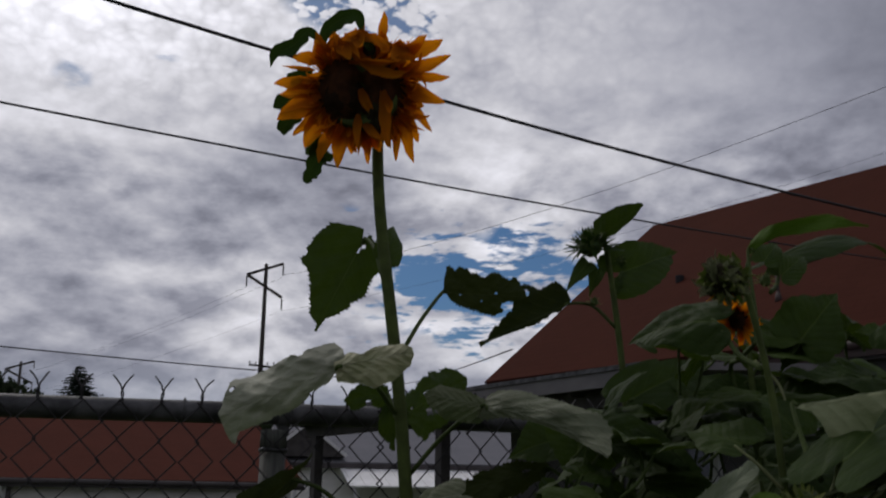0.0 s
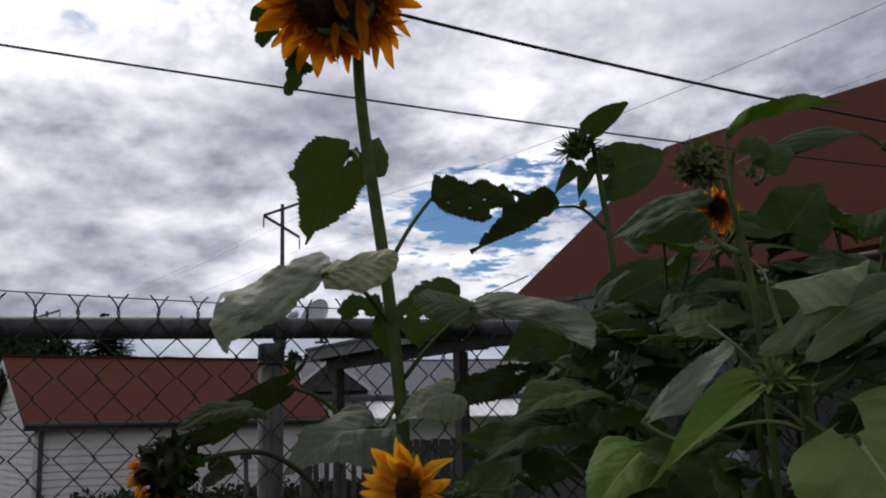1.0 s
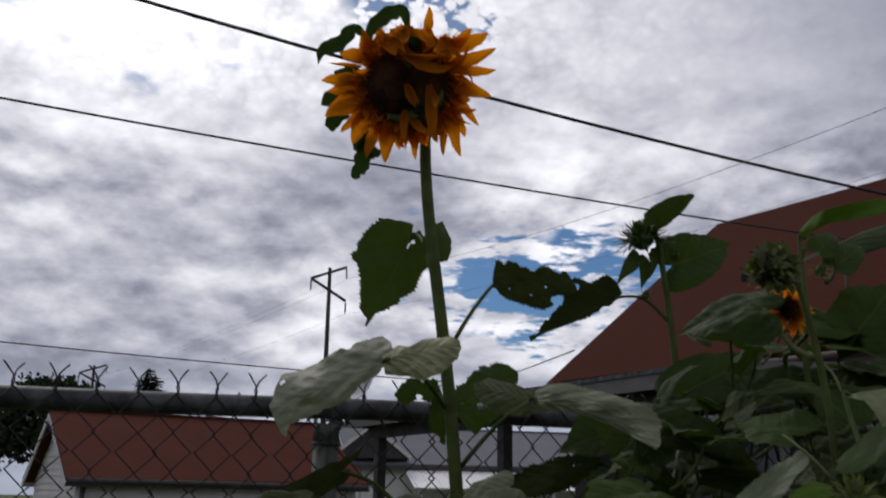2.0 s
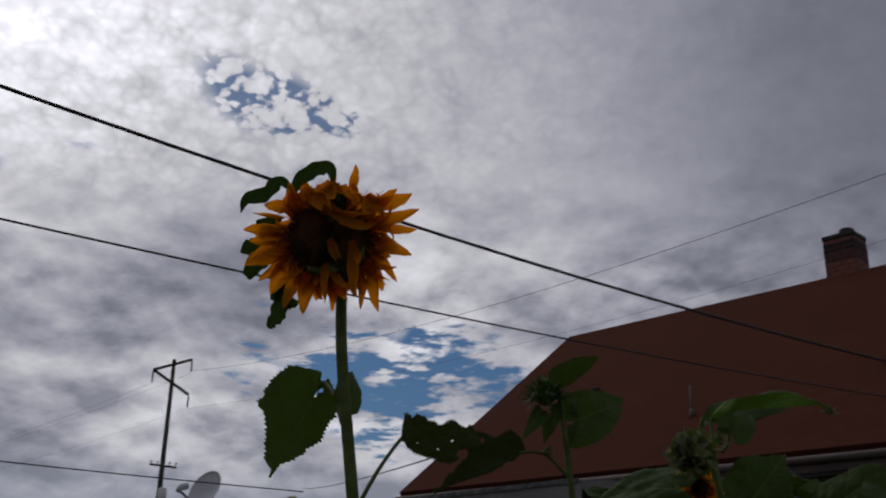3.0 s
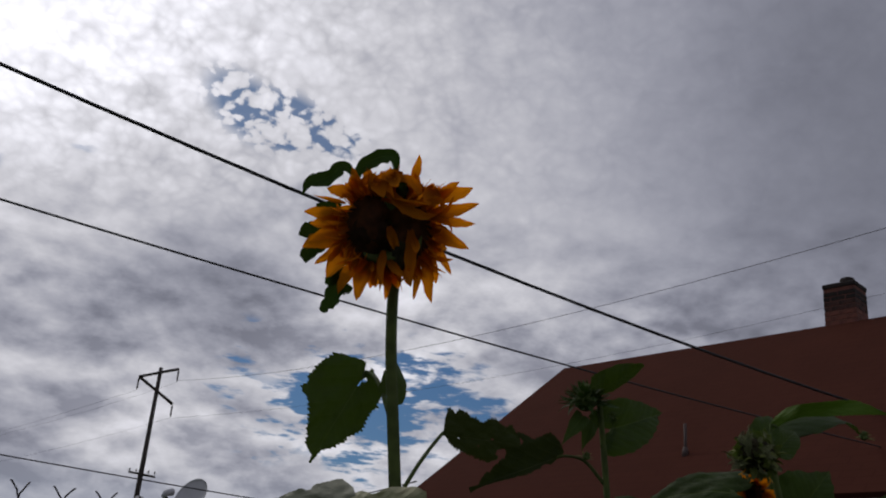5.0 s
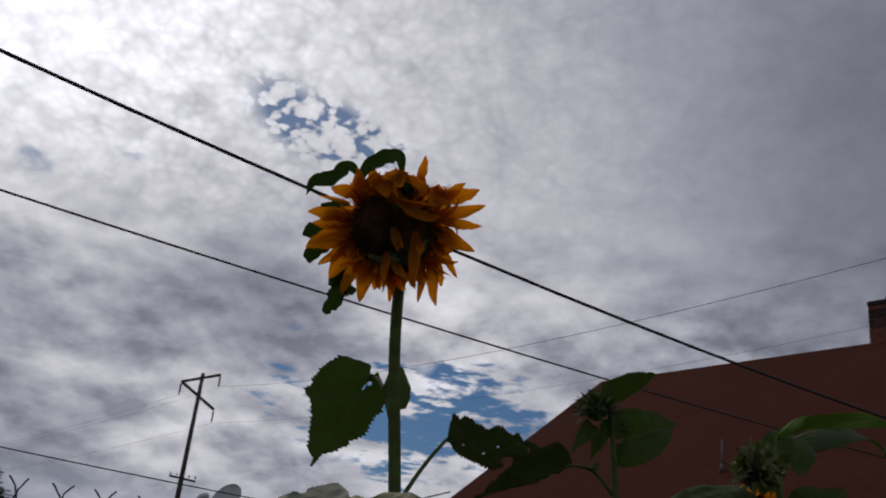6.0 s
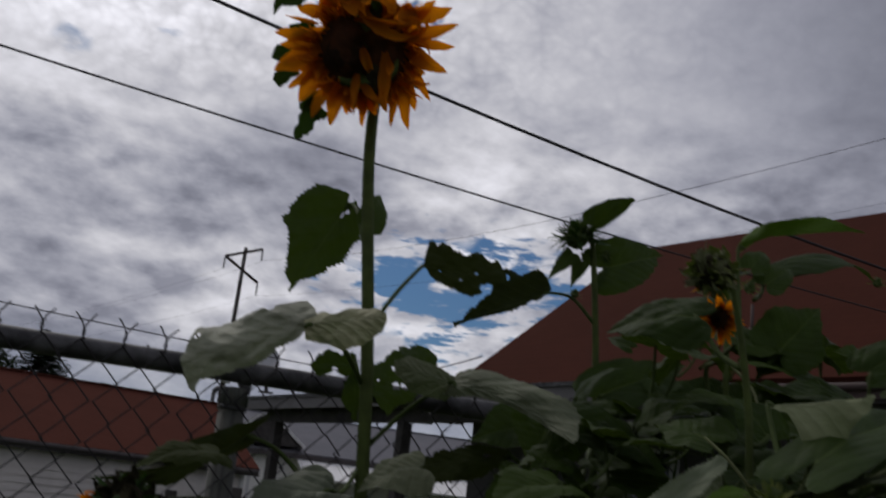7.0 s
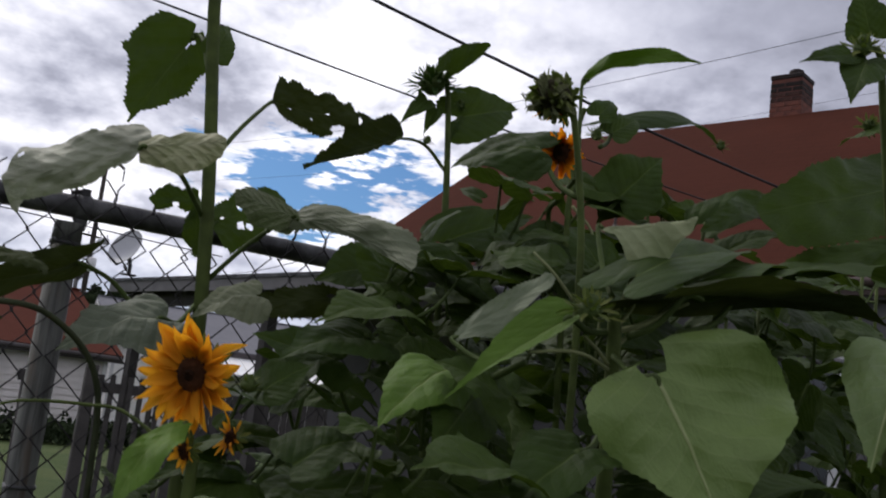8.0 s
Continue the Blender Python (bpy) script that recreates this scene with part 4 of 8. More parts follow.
broad_tree((17.5, 70, 0), 5.6, 6.0, 25, 1400)
broad_tree((10.3, 48, 0), 5.7, 2.8, 26, 2600)


def make_yard():
    gate = thing("slat_fence", "dark weathered slatted timber fence panel on the lawn", "fence", at=(1.16, 6.6, 0), turn=-4)
    slat = box_mesh("slat", (-0.018, -0.008, 0.06), (0.018, 0.008, 1.5), TIMBER, 0.003)
    for i in range(8):
        part("slat", slat, gate, matrix=pose(-0.12 + i * 0.066, 0, 0.004 * (i % 3), 0, 0.4 * ((i * 7) % 3 - 1), 0))
    for z in (0.25, 1.38):
        part("rail", box_mesh("rail", (-0.16, 0.01, z), (0.38, 0.045, z + 0.07), TIMBER, 0.004), gate)
    for x in (-0.2, 0.42):
        part("post", box_mesh("post", (x - 0.04, -0.02, -0.1), (x + 0.04, 0.06, 1.56), TIMBER, 0.006), gate)
    boards = thing("board_fence", "dark stained board fence across the back of the yard", "fence", at=(5.6, 19.2, 0), turn=0)
    board = box_mesh("board", (-0.068, -0.01, 0.05), (0.068, 0.01, 1.36), TIMBER, 0.003)
    for i in range(34):
        part("board", board, boards, matrix=pose(i * 0.142, 0.004 * (i % 2), 0.012 * ((i * 5) % 3), 0, 0.3 * ((i * 7) % 3 - 1), 0))
    for z in (0.3, 1.12):
        part("rail", box_mesh("rail", (-0.1, 0.02, z), (4.8, 0.06, z + 0.09), TIMBER, 0.004), boards)
    for i in range(4):
        part("post", box_mesh("post", (i * 1.57 - 0.05, 0.065, -0.1), (i * 1.57 + 0.05, 0.16, 1.45), TIMBER, 0.006), boards)
    lamp = thing("garden_post", "thin dark garden post with a small box on top", "post", at=(0.93, 9.0, 0))
    part("stake", tube_mesh("stake", [(0.02, 0, -0.1), (0, 0, 1.38)], 0.022, TIMBER, 8), lamp)
    part("box", box_mesh("box", (-0.05, -0.04, 1.36), (0.05, 0.04, 1.46), TIMBER, 0.006), lamp)
    rng = random.Random(8)
    hedge = thing("low_hedge", "low dark clipped hedge along the garage wall", "hedge", at=(2.0, 20.5, 0), turn=9)
    verts, faces = [], []
    for _ in range(6000):
        c = Vector((rng.uniform(-2.6, 5.5), rng.gauss(0, 0.28), abs(rng.gauss(0.24, 0.13))))
        s = rng.uniform(0.04, 0.09)
        m = Euler((rng.uniform(0, 6), rng.uniform(0, 6), rng.uniform(0, 6))).to_matrix()
        off = len(verts)
        verts += [c + m @ Vector(v) * s for v in ((-1, 0, 0), (0, -0.6, 0.1), (1, 0, 0), (0, 0.6, 0.1))]
        faces.append((off, off + 1, off + 2, off + 3))
    tagged(part("foliage", mesh_from("foliage", verts, faces, FOLIAGE), hedge), kind="stuff")


make_yard()


# ---- sunflowers ----
def sunflower(name, label, foot, group="sunflowers"):
    return thing(name, label, "sunflower", group, at=(foot[0], foot[1], 0.06))


def local(plant, p):
    return Vector(p) - plant.matrix_basis.translation


def stem(plant, points, r0, r1, mat=None, name="stem"):
    line = smooth_line([local(plant, p) for p in points], 8)
    return part(name, tube_mesh(name, line, spread(r0, r1, len(line)), mat or STEM, 12, True, 0.05), plant)


HALF_HEART = ((1.0, 0.0), (0.90, 0.10), (0.76, 0.33), (0.58, 0.63), (0.38, 0.87), (0.18, 0.985), (0.0, 0.99), (-0.13, 0.86), (-0.20, 0.62), (-0.19, 0.36), (-0.11, 0.13), (0.0, 0.012))


def heart_edge(steps):
    """Points round half a heart-shaped leaf, from its tip to the petiole."""
    return [(p.x, p.y) for p in smooth_line([(x, y, 0.0) for x, y in HALF_HEART], steps)]


def blade(name, base, tip, width, normal, mat, arch, fold, droop, wave, lobe, teeth, curl, holes, twist, seed, fine, asym=0.0, crinkle=1.0):
    """A heart-shaped, toothed, gently buckled leaf blade, built in rings round its base."""
    rng = random.Random(seed)
    ahead = tip - base
    length = ahead.length
    ahead = ahead.normalized()
    normal = (normal - normal.project(ahead)).normalized()
    across = normal.cross(ahead)
    phase, phase2 = rng.uniform(0, 6), rng.uniform(0, 6)
    half = width / 2
    edge = heart_edge(4 if fine else 3)
    rim = [(x, y, k) for k, (x, y) in enumerate(edge)] + [(x, -y, k + 0.5) for k, (x, y) in reversed(list(enumerate(edge[1:])))]
    rings = 26 if fine else 11
    verts, uvs, faces = [], [], []
    bend_tip = rng.uniform(-0.12, 0.12)
    for i in range(rings + 1):
        rho = (i / rings) ** 0.85
        for x0, y0, k in rim:
            grow = 1.0
            if i == rings:
                grow += teeth * 0.35 * ((0.3 if int(k) % 2 else -0.3) + rng.uniform(-0.5, 0.5))
                grow -= teeth * max(0.0, noise.noise((x0 * 4 + phase, y0 * 4, phase2)) - 0.1) * 1.3
            grow += 0.07 * noise.noise((x0 * 1.6 + phase, y0 * 1.6, phase2))
            x, y = x0 * rho * grow, y0 * rho * grow
            if x < 0:
                x *= lobe / 0.2
            u, v = x, y
            q = min(1.3, abs(v))
            tw = twist * u
            side = across * math.cos(tw) + normal * math.sin(tw)
            up = normal * math.cos(tw) - across * math.sin(tw)
            wide = half * (v + asym * abs(v) + bend_tip * u * u)
            ribs = math.sin((u - 0.40 * q) * 7 * 2 * math.pi + 0.6) * q * (1.15 - q)
            z = (fold * q - droop * q * q) * half
            z += wave * width * math.sin(u * 7.5 + phase + (1.3 if v > 0 else 0)) * q ** 1.6
            z += crinkle * width * (0.05 * noise.noise((u * 2.4 + phase, v * 1.4, 2.0)) + 0.025 * noise.noise((u * 6 + phase, v * 4, 5.0)))
            z += 0.012 * crinkle * width * ribs
            z += curl * length * u * abs(u) * (0.3 + q) + arch * length * 4 * u * (1 - u)
            verts.append(base + ahead * (length * u) + side * wide + up * z)
            uvs.append((u, 0.5 + 0.5 * v))
    n = len(rim)
    for i in range(rings):
        for k in range(n):
            j = (k + 1) % n
            mid = [(uvs[i * n + k][c] + uvs[(i + 1) * n + j][c]) / 2 for c in (0, 1)]
            u, v = mid[0], 2 * mid[1] - 1
            if any(((u - hu) / hr) ** 2 + ((v - hv) / (hr * 1.7)) ** 2 < 1 + 0.6 * noise.noise((u * 30, v * 20, phase)) for hu, hv, hr in holes):
                continue
            faces.append((i * n + k, (i + 1) * n + k, (i + 1) * n + j, i * n + j))
    return mesh_from(name, verts, faces, mat, True, uvs)


COUNT = [0]


def leaf(plant, base, tip, width, normal, pet=None, mat=None, arch=0.08, fold=0.25, droop=0.15, wave=0.06, lobe=0.16, teeth=0.10, curl=0.0, holes=(), twist=0.0, r=0.0036, label="", bow=0.12, asym=0.0, crinkle=0.0):
    COUNT[0] += 1
    b, e = local(plant, base), local(plant, tip)
    me = blade("leaf", b, e, width, Vector(normal), mat or LEAF, arch, fold, droop, wave, lobe, teeth, curl, holes, twist, COUNT[0], bool(holes) or width > 0.2 or mat in (LEAF_SHEEN, LEAF_GREY), asym, crinkle or (1.4 if mat in (LEAF_SHEEN, LEAF_GREY) else 1.2))
    ob = part("leaf", me, plant, label)
    if pet is not None:
        s = local(plant, pet)
        mid = (s + b) / 2 + Vector((0, 0, -bow * (b - s).length))
        line = smooth_line([s, mid, b, b + (e - b) * 0.06], 6)
        part("petiole", tube_mesh("petiole", line, spread(r * 1.25, r * 0.8, len(line)), STEM_DARK, 8), ob)
    return ob


def between(pairs, u):
    """The value at u of a line through a few (u, value) pairs, eased between them."""
    if u <= pairs[0][0]:
        return pairs[0][1]
    for (a, va), (b, vb) in zip(pairs, pairs[1:]):
        if u <= b:
            f = (u - a) / (b - a)
            return va + (vb - va) * (f * f * (3 - 2 * f) * 0.5 + f * 0.5)
    return pairs[-1][1]


def shaped_leaf(plant, base, tip, towards, left, right, mat=None, pet=None, holes=(), teeth=0.03, bites=0.0, fold=0.10, droop=0.2, wave=0.05, arch=0.0, sweep=0.0, hang=0.0, crinkle=1.0, r=0.0036, bow=0.12, label="", rows=56):
    """A leaf of uneven outline. left and right: half-widths along the midrib as shares of its length, seen with the blade's face
    turned towards a point; bites: how deep insects have eaten in from the rim; sweep: the midrib's bend within the blade."""
    COUNT[0] += 1
    rng = random.Random(COUNT[0] * 7 + 1)
    b, e = local(plant, base), local(plant, tip)
    ahead = e - b
    length = ahead.length
    ahead.normalize()
    normal = local(plant, towards) - (b + e) / 2
    normal = (normal - normal.project(ahead)).normalized()
    across = normal.cross(ahead)
    u0, cols = min(left[0][0], right[0][0]), 18 if holes else 9
    rows = 96 if holes else rows
    phase = rng.uniform(0, 9)
    verts, uvs, faces = [], [], []
    most = max(w for _, w in left + right)
    for i in range(rows + 1):
        u = u0 + (1 - u0) * i / rows
        for j in range(-cols, cols + 1):
            v = j / cols
            side = left if v > 0 else right
            w = between(side, u) if u >= side[0][0] else 0.0
            rim = 1.0 + (teeth / max(w, 0.05)) * ((0.55 if i * 56 // rows % 2 else -0.25) + rng.uniform(-0.35, 0.35)) * (abs(j) == cols)
            eaten = max(0.0, noise.noise((u * 9 + phase, 3.0 if v > 0 else 8.0, phase)) - 0.05) * bites / max(w, 0.05)
            rim -= min(0.85, eaten) * abs(v)
            reach = w * v * rim
            if u < 0:
                reach += math.copysign(1, v) * min(w, abs(u) * 0.55) * (1 - abs(v)) if j else 0.0
            q = abs(reach) / max(most, 1e-4)
            z = fold * abs(reach) - droop * reach * reach / max(most, 0.05)
            z += wave * math.sin(u * 9 + phase + (1.4 if v > 0 else 0)) * q ** 1.4
            z += crinkle * (0.035 * noise.noise((u * 3.2 + phase, reach * 6, 2.0)) + 0.014 * noise.noise((u * 9 + phase, reach * 16, 5.0)))
            z += 0.0022 * crinkle * math.sin((u - 0.9 * abs(reach)) * 30 + 2 * noise.noise((u * 2, phase, 1.0))) * min(1.0, q * 3)
            z += arch * 4 * u * (1 - u)
            p = b + ahead * (length * u) + across * (length * (reach + sweep * 4 * u * (1 - u))) + normal * (length * z)
            p.z -= hang * length * max(0.0, u) ** 2
            verts.append(p)
            uvs.append((u, 0.5 + 0.5 * math.copysign(min(1.0, q) ** 0.75, reach)))
    n = 2 * cols + 1
    for i in range(rows):
        for j in range(n - 1):
            k = i * n + j
            u, v = (uvs[k][0] + uvs[k + n + 1][0]) / 2, (uvs[k][1] + uvs[k + n + 1][1]) - 1
            if any(((u - hu) / hr) ** 2 + ((v - hv) / (hr * 2.2)) ** 2 < 1 + 0.8 * noise.noise((u * 26, v * 12, phase)) for hu, hv, hr in holes):
                continue
            if u < -0.004 and j in (cols - 1, cols):
                continue
            faces.append((k, k + 1, k + n + 1, k + n))
    ob = part("leaf", mesh_from("leaf", verts, faces, mat or LEAF, True, uvs), plant, label)
    if pet is not None:
        start = local(plant, pet)
        mid = (start + b) / 2 + Vector((0, 0, -bow * (b - start).length))
        line = smooth_line([start, mid, b, b + (e - b) * 0.06], 6)
        part("petiole", tube_mesh("petiole", line, spread(r * 1.25, r * 0.8, len(line)), STEM_DARK, 8), ob)
    return ob


def petal_mesh(name, mat, wide=0.26, bend=0.0, cup=0.25, twist=0.0, rows=9, cols=4, blunt=0.8):
    """A petal along +x, one long, its face to +z."""
    verts, uvs, faces = [], [], []
    x = z = 0.0
    angle = 0.0
    for i in range(rows + 1):
        u = i / rows
        h = wide / 2 * (0.45 + 0.55 * math.sin(min(1, u / 0.4) * math.pi / 2)) * max(0.03, (1 - max(0.0, (u - 0.4) / 0.6) ** 2.0)) ** blunt
        for j in range(cols + 1):
            v = 2 * j / cols - 1
            tw = twist * u
            ragged = 1 + 0.30 * abs(v) * noise.noise((u * 7, v * 2, wide * 90 + bend * 7))
            y, lift = h * v * ragged + 0.05 * math.sin(u * 4 + twist * 9) * u * u, cup * h * v * v + 0.018 * math.sin(3 * math.pi * v) * u
            verts.append((x - math.sin(angle) * lift, y * math.cos(tw), z + lift * math.cos(angle) + y * math.sin(tw)))
            uvs.append((u, (v + 1) / 2))
        angle += bend / rows * (0.4 + 1.2 * u)
        x += math.cos(angle) / rows
        z += math.sin(angle) / rows
    for i in range(rows):
        for j in range(cols):
            a = i * (cols + 1) + j
            faces.append((a, a + 1, a + cols + 2, a + cols + 1))
    return mesh_from(name, verts, faces, mat, True, uvs)


def petal_kinds(mat):
    return [petal_mesh("petal", mat, w, b, c, t) for w, b, c, t in (
        (0.26, 0.3, 0.7, 0.4), (0.22, -0.5, 0.9, -0.6), (0.27, 0.8, 0.6, 0.5), (0.18, 0.2, 1.0, 1.2), (0.25, -1.0, 0.6, -0.9), (0.23, 1.5, 0.8, 0.8), (0.16, 2.2, 0.6, 1.4), (0.24, -2.0, 0.9, 0.5), (0.26, 0.12, 0.35, 0.25))]


PETALS, PETALS_BRIGHT = petal_kinds(PETAL), petal_kinds(PETAL_BRIGHT)
BRACTS = [petal_mesh("bract", BUD_HAIR, w, b, 0.3, t, 6, 2, 0.8) for w, b, t in ((0.34, 0.6, 0.0), (0.28, -0.3, 0.3), (0.24, 1.1, -0.3))]


BRACTS_CURLED = [petal_mesh("bract", DRY_GREEN if k % 2 else BUD_HAIR, w, b, 0.6, t, 6, 2, 0.8) for k, (w, b, t) in enumerate(((0.4, 1.6, 0.6), (0.3, -1.4, -0.5), (0.34, 2.0, 0.9), (0.26, -0.9, 1.2)))]


BRACTS_DARK = [petal_mesh("bract", DRY_DARK if k % 3 else SEPAL, w, b, 0.6, t, 6, 2, 0.8) for k, (w, b, t) in enumerate(((0.4, 1.6, 0.6), (0.3, -1.4, -0.5), (0.34, 2.0, 0.9), (0.26, -0.9, 1.2)))]


BRACTS_SPIKY = [petal_mesh("bract", SEPAL, w, b, 0.4, t, 6, 2, 1.3) for w, b, t in ((0.34, 0.5, 0.1), (0.28, -0.5, 0.3), (0.24, 1.0, -0.3))]


def facing(at, towards, spin=0.0):
    """A pose at a place whose +z looks towards a point and whose +y is as upright as can be."""
    z = (Vector(towards) - Vector(at)).normalized()
    x = Vector((0, 0, 1)).cross(z).normalized()
    y = z.cross(x)
    m = Matrix((x, y, z)).transposed().to_4x4()
    return Matrix.Translation(at) @ m @ pose(0, 0, 0, 0, 0, spin)


def disc_mesh(name, rx, ry, dome, mat, seed=0, dent=0.0):
    verts, faces, rings, around = [(0, 0, dome * 0.7)], [], 14, 48
    for i in range(1, rings + 1):
        f = i / rings
        for k in range(around):
            a = 2 * math.pi * k / around
            wob = 1 + 0.05 * noise.noise((math.cos(a) * 1.5, math.sin(a) * 1.5, seed))
            z = dome * (math.cos(f * math.pi / 2) * 0.4 + 0.6 * math.sin(min(1.0, f * 1.3) * math.pi)) + 0.0022 * noise.noise((f * 24, a * 9, seed))
            z -= dent * math.exp(-((math.cos(a) * f) ** 2) * 30)
            verts.append((rx * f * wob * math.cos(a), ry * f * wob * math.sin(a), z))
    for k in range(around):
        faces.append((0, 1 + k, 1 + (k + 1) % around))
    for i in range(rings - 1):
        for k in range(around):
            a, b = 1 + i * around + k, 1 + i * around + (k + 1) % around
            faces.append((a, a + around, b + around, b))
    return mesh_from(name, verts, faces, mat, True)


def petal_at(head, kinds, kind, ang, inner, length, tilt, roll=0.0, wide=1.0, lift=0.0, name="petal"):
    """A petal on a head's rim: direction ang in degrees, tilt towards the viewer."""
    m = pose(0, 0, 0, 0, 0, ang) @ Matrix.Translation((inner, 0, lift)) @ pose(0, 0, 0, roll, -tilt, 0)
    return part(name, kinds[kind], head, matrix=m @ Matrix.Diagonal((length, length * wide, length, 1)))


def small_flower(plant, at, towards, radius, petals, seed, bright=True, ragged=0.15, label="open flower with bright yellow petals"):
    rng = random.Random(seed)
    kinds = PETALS_BRIGHT if bright else PETALS
    head = part("flower_head", disc_mesh("disc", radius * 0.37, radius * 0.40, radius * 0.12, DISC, seed), plant, label, facing(local(plant, at), local(plant, towards)))
    part("core", disc_mesh("core", radius * 0.15, radius * 0.15, radius * 0.10, DISC_CORE, seed + 1), head, matrix=pose(0, 0, radius * 0.05))
    for k in range(petals):
        a = 360 * k / petals + rng.uniform(-7, 7)
        n = radius * rng.uniform(0.62, 0.86) * (1 - ragged * rng.random())
        petal_at(head, kinds, rng.choice((0, 2, 1, 3, 0)), a, radius * 0.27, n, rng.uniform(-5, 38), rng.uniform(-30, 30), rng.uniform(1.2, 1.8), rng.uniform(-0.004, 0.003))
    for k in range(12):
        petal_at(head, BRACTS, k % 3, 30 * k + rng.uniform(-8, 8), radius * 0.2, radius * 0.5, -25, 0, 1.0, -0.008, "bract")
    back = tube_mesh("receptacle", [(0, 0, -radius * 0.22), (0, 0, -radius * 0.12), (0, 0, -0.002)], [radius * 0.08, radius * 0.22, radius * 0.33], STEM, 14)
    part("receptacle", back, head)
    return head


def bud(plant, at, towards, radius, bracts, seed, reach=1.5, label="spiky green unopened bud", droop=0.0, name="bud", kinds=None):
    rng = random.Random(seed)
    core = disc_mesh("bud", radius * 0.8, radius * 0.8, radius * 0.9, STEM_DARK, seed)
    head = part(name, core, plant, label, facing(local(plant, at), local(plant, towards)))
    part("receptacle", tube_mesh("receptacle", [(0, 0, -radius * 0.8), (0, 0, -radius * 0.45), (0, 0, 0)], [radius * 0.25, radius * 0.7, radius * 0.8], STEM_DARK, 12), head)
    for k in range(bracts):
        f = k / bracts
        ang = 137.5 * k
        petal_at(head, kinds or BRACTS, k % 3, ang, radius * (0.85 - 0.6 * f), radius * rng.uniform(0.75, 1.0) * reach * (1 - 0.35 * f), -20 + 75 * f - droop * rng.random(), rng.uniform(-15, 15), rng.uniform(0.8, 1.2), -radius * 0.4 * (1 - f) + radius * 0.4 * f, "bract")
    return head


def shaggy_head(plant, at, towards, radius, seed, label, yellow=6, core=None, bracts=None):
    """A withered head: a lumpy core beset with short curled bracts and a few spent petals."""
    rng = random.Random(seed)
    head = part("flower_head", disc_mesh("withered_core", radius * 0.85, radius * 0.85, radius * 0.5, core or DRY_GREEN, seed), plant, label, facing(local(plant, at), local(plant, towards)))
    part("receptacle", tube_mesh("receptacle", [(0, 0, -radius * 1.1), (0, 0, -radius * 0.8), (0, 0, -radius * 0.3), (0, 0, 0.001)], [radius * 0.25, radius * 0.6, radius * 0.88, radius * 0.84], core or DRY_GREEN, 14), head)
    for k in range(170):
        a, b = rng.uniform(0, 360), rng.uniform(-75, 80)
        m = pose(0, 0, -radius * 0.3) @ pose(0, 0, 0, 0, 0, a) @ pose(0, 0, 0, 0, -b, 0) @ Matrix.Translation((radius * 0.72, 0, 0)) @ pose(0, 0, 0, rng.uniform(-90, 90), rng.uniform(20, 80), rng.uniform(-70, 70))
        n = radius * rng.uniform(0.45, 1.05)
        part("bract", (bracts or BRACTS_CURLED)[k % 4], head, matrix=m @ Matrix.Diagonal((n, n * rng.uniform(0.8, 1.5), n, 1)))
    for k in range(yellow):
        petal_at(head, PETALS_BRIGHT, (3, 5, 1)[k % 3], rng.uniform(180, 330), radius * 0.5, radius * rng.uniform(0.5, 0.9), rng.uniform(10, 60), rng.uniform(-40, 40), 0.9, radius * 0.1)
    return head


VIEW = (-0.68, -0.30, 1.65)

# the tall sunflower with the large crumpled head
TALL = sunflower("tall_sunflower", "tall sunflower with a large crumpled orange-yellow head", (-0.05, 1.36))
stem(TALL, [(-0.05, 1.36, 0.0), (-0.05, 1.35, 0.8), (-0.062, 1.34, 1.5), (-0.078, 1.33, 1.72), (-0.098, 1.33, 1.90), (-0.122, 1.33, 2.07), (-0.136, 1.33, 2.18), (-0.144, 1.325, 2.28), (-0.150, 1.30, 2.335), (-0.17, 1.275, 2.36)], 0.0125, 0.0100)


def face_petal(head, x, y, z, ang, length, width, kind, tilt, roll=0):
    """A petal of given length and width set anywhere on a head's face."""
    m = pose(x, y, z) @ pose(0, 0, 0, 0, 0, ang) @ pose(0, 0, 0, roll, -tilt, 0)
    return part("petal", PETALS[kind], head, matrix=m @ Matrix.Diagonal((length, width / 0.25, length, 1)))


def strap_mesh(name, points, width, mat):
    """A cupped, curling green sepal along a bent line."""
    line = smooth_line(points, 6)
    verts, uvs, faces, cols = [], [], [], 4
    for i, p in enumerate(line):
        u = i / (len(line) - 1)
        ahead = (line[min(i + 1, len(line) - 1)] - line[max(i - 1, 0)]).normalized()
        side = (Vector((0.25, 0.1, 1)).cross(ahead)).normalized()
        up = ahead.cross(side)
        h = width / 2 * (0.35 + 0.65 * math.sin(min(1, u / 0.45) * math.pi / 2)) * max(0.02, 1 - max(0.0, (u - 0.5) / 0.5) ** 2.2)
        for j in range(cols + 1):
            v = 2 * j / cols - 1
            ragged = 1 + 0.45 * noise.noise((u * 9, v * 3, width * 900))
            verts.append(p + side * (h * v * ragged) + up * (0.35 * h * v * v + 0.003 * noise.noise((u * 5, v * 2, 3))))
            uvs.append((u, (v + 1) / 2))
    for i in range(len(line) - 1):
        for j in range(cols):
            a = i * (cols + 1) + j
            faces.append((a, a + 1, a + cols + 2, a + cols + 1))
    return mesh_from(name, verts, faces, mat, True, uvs)


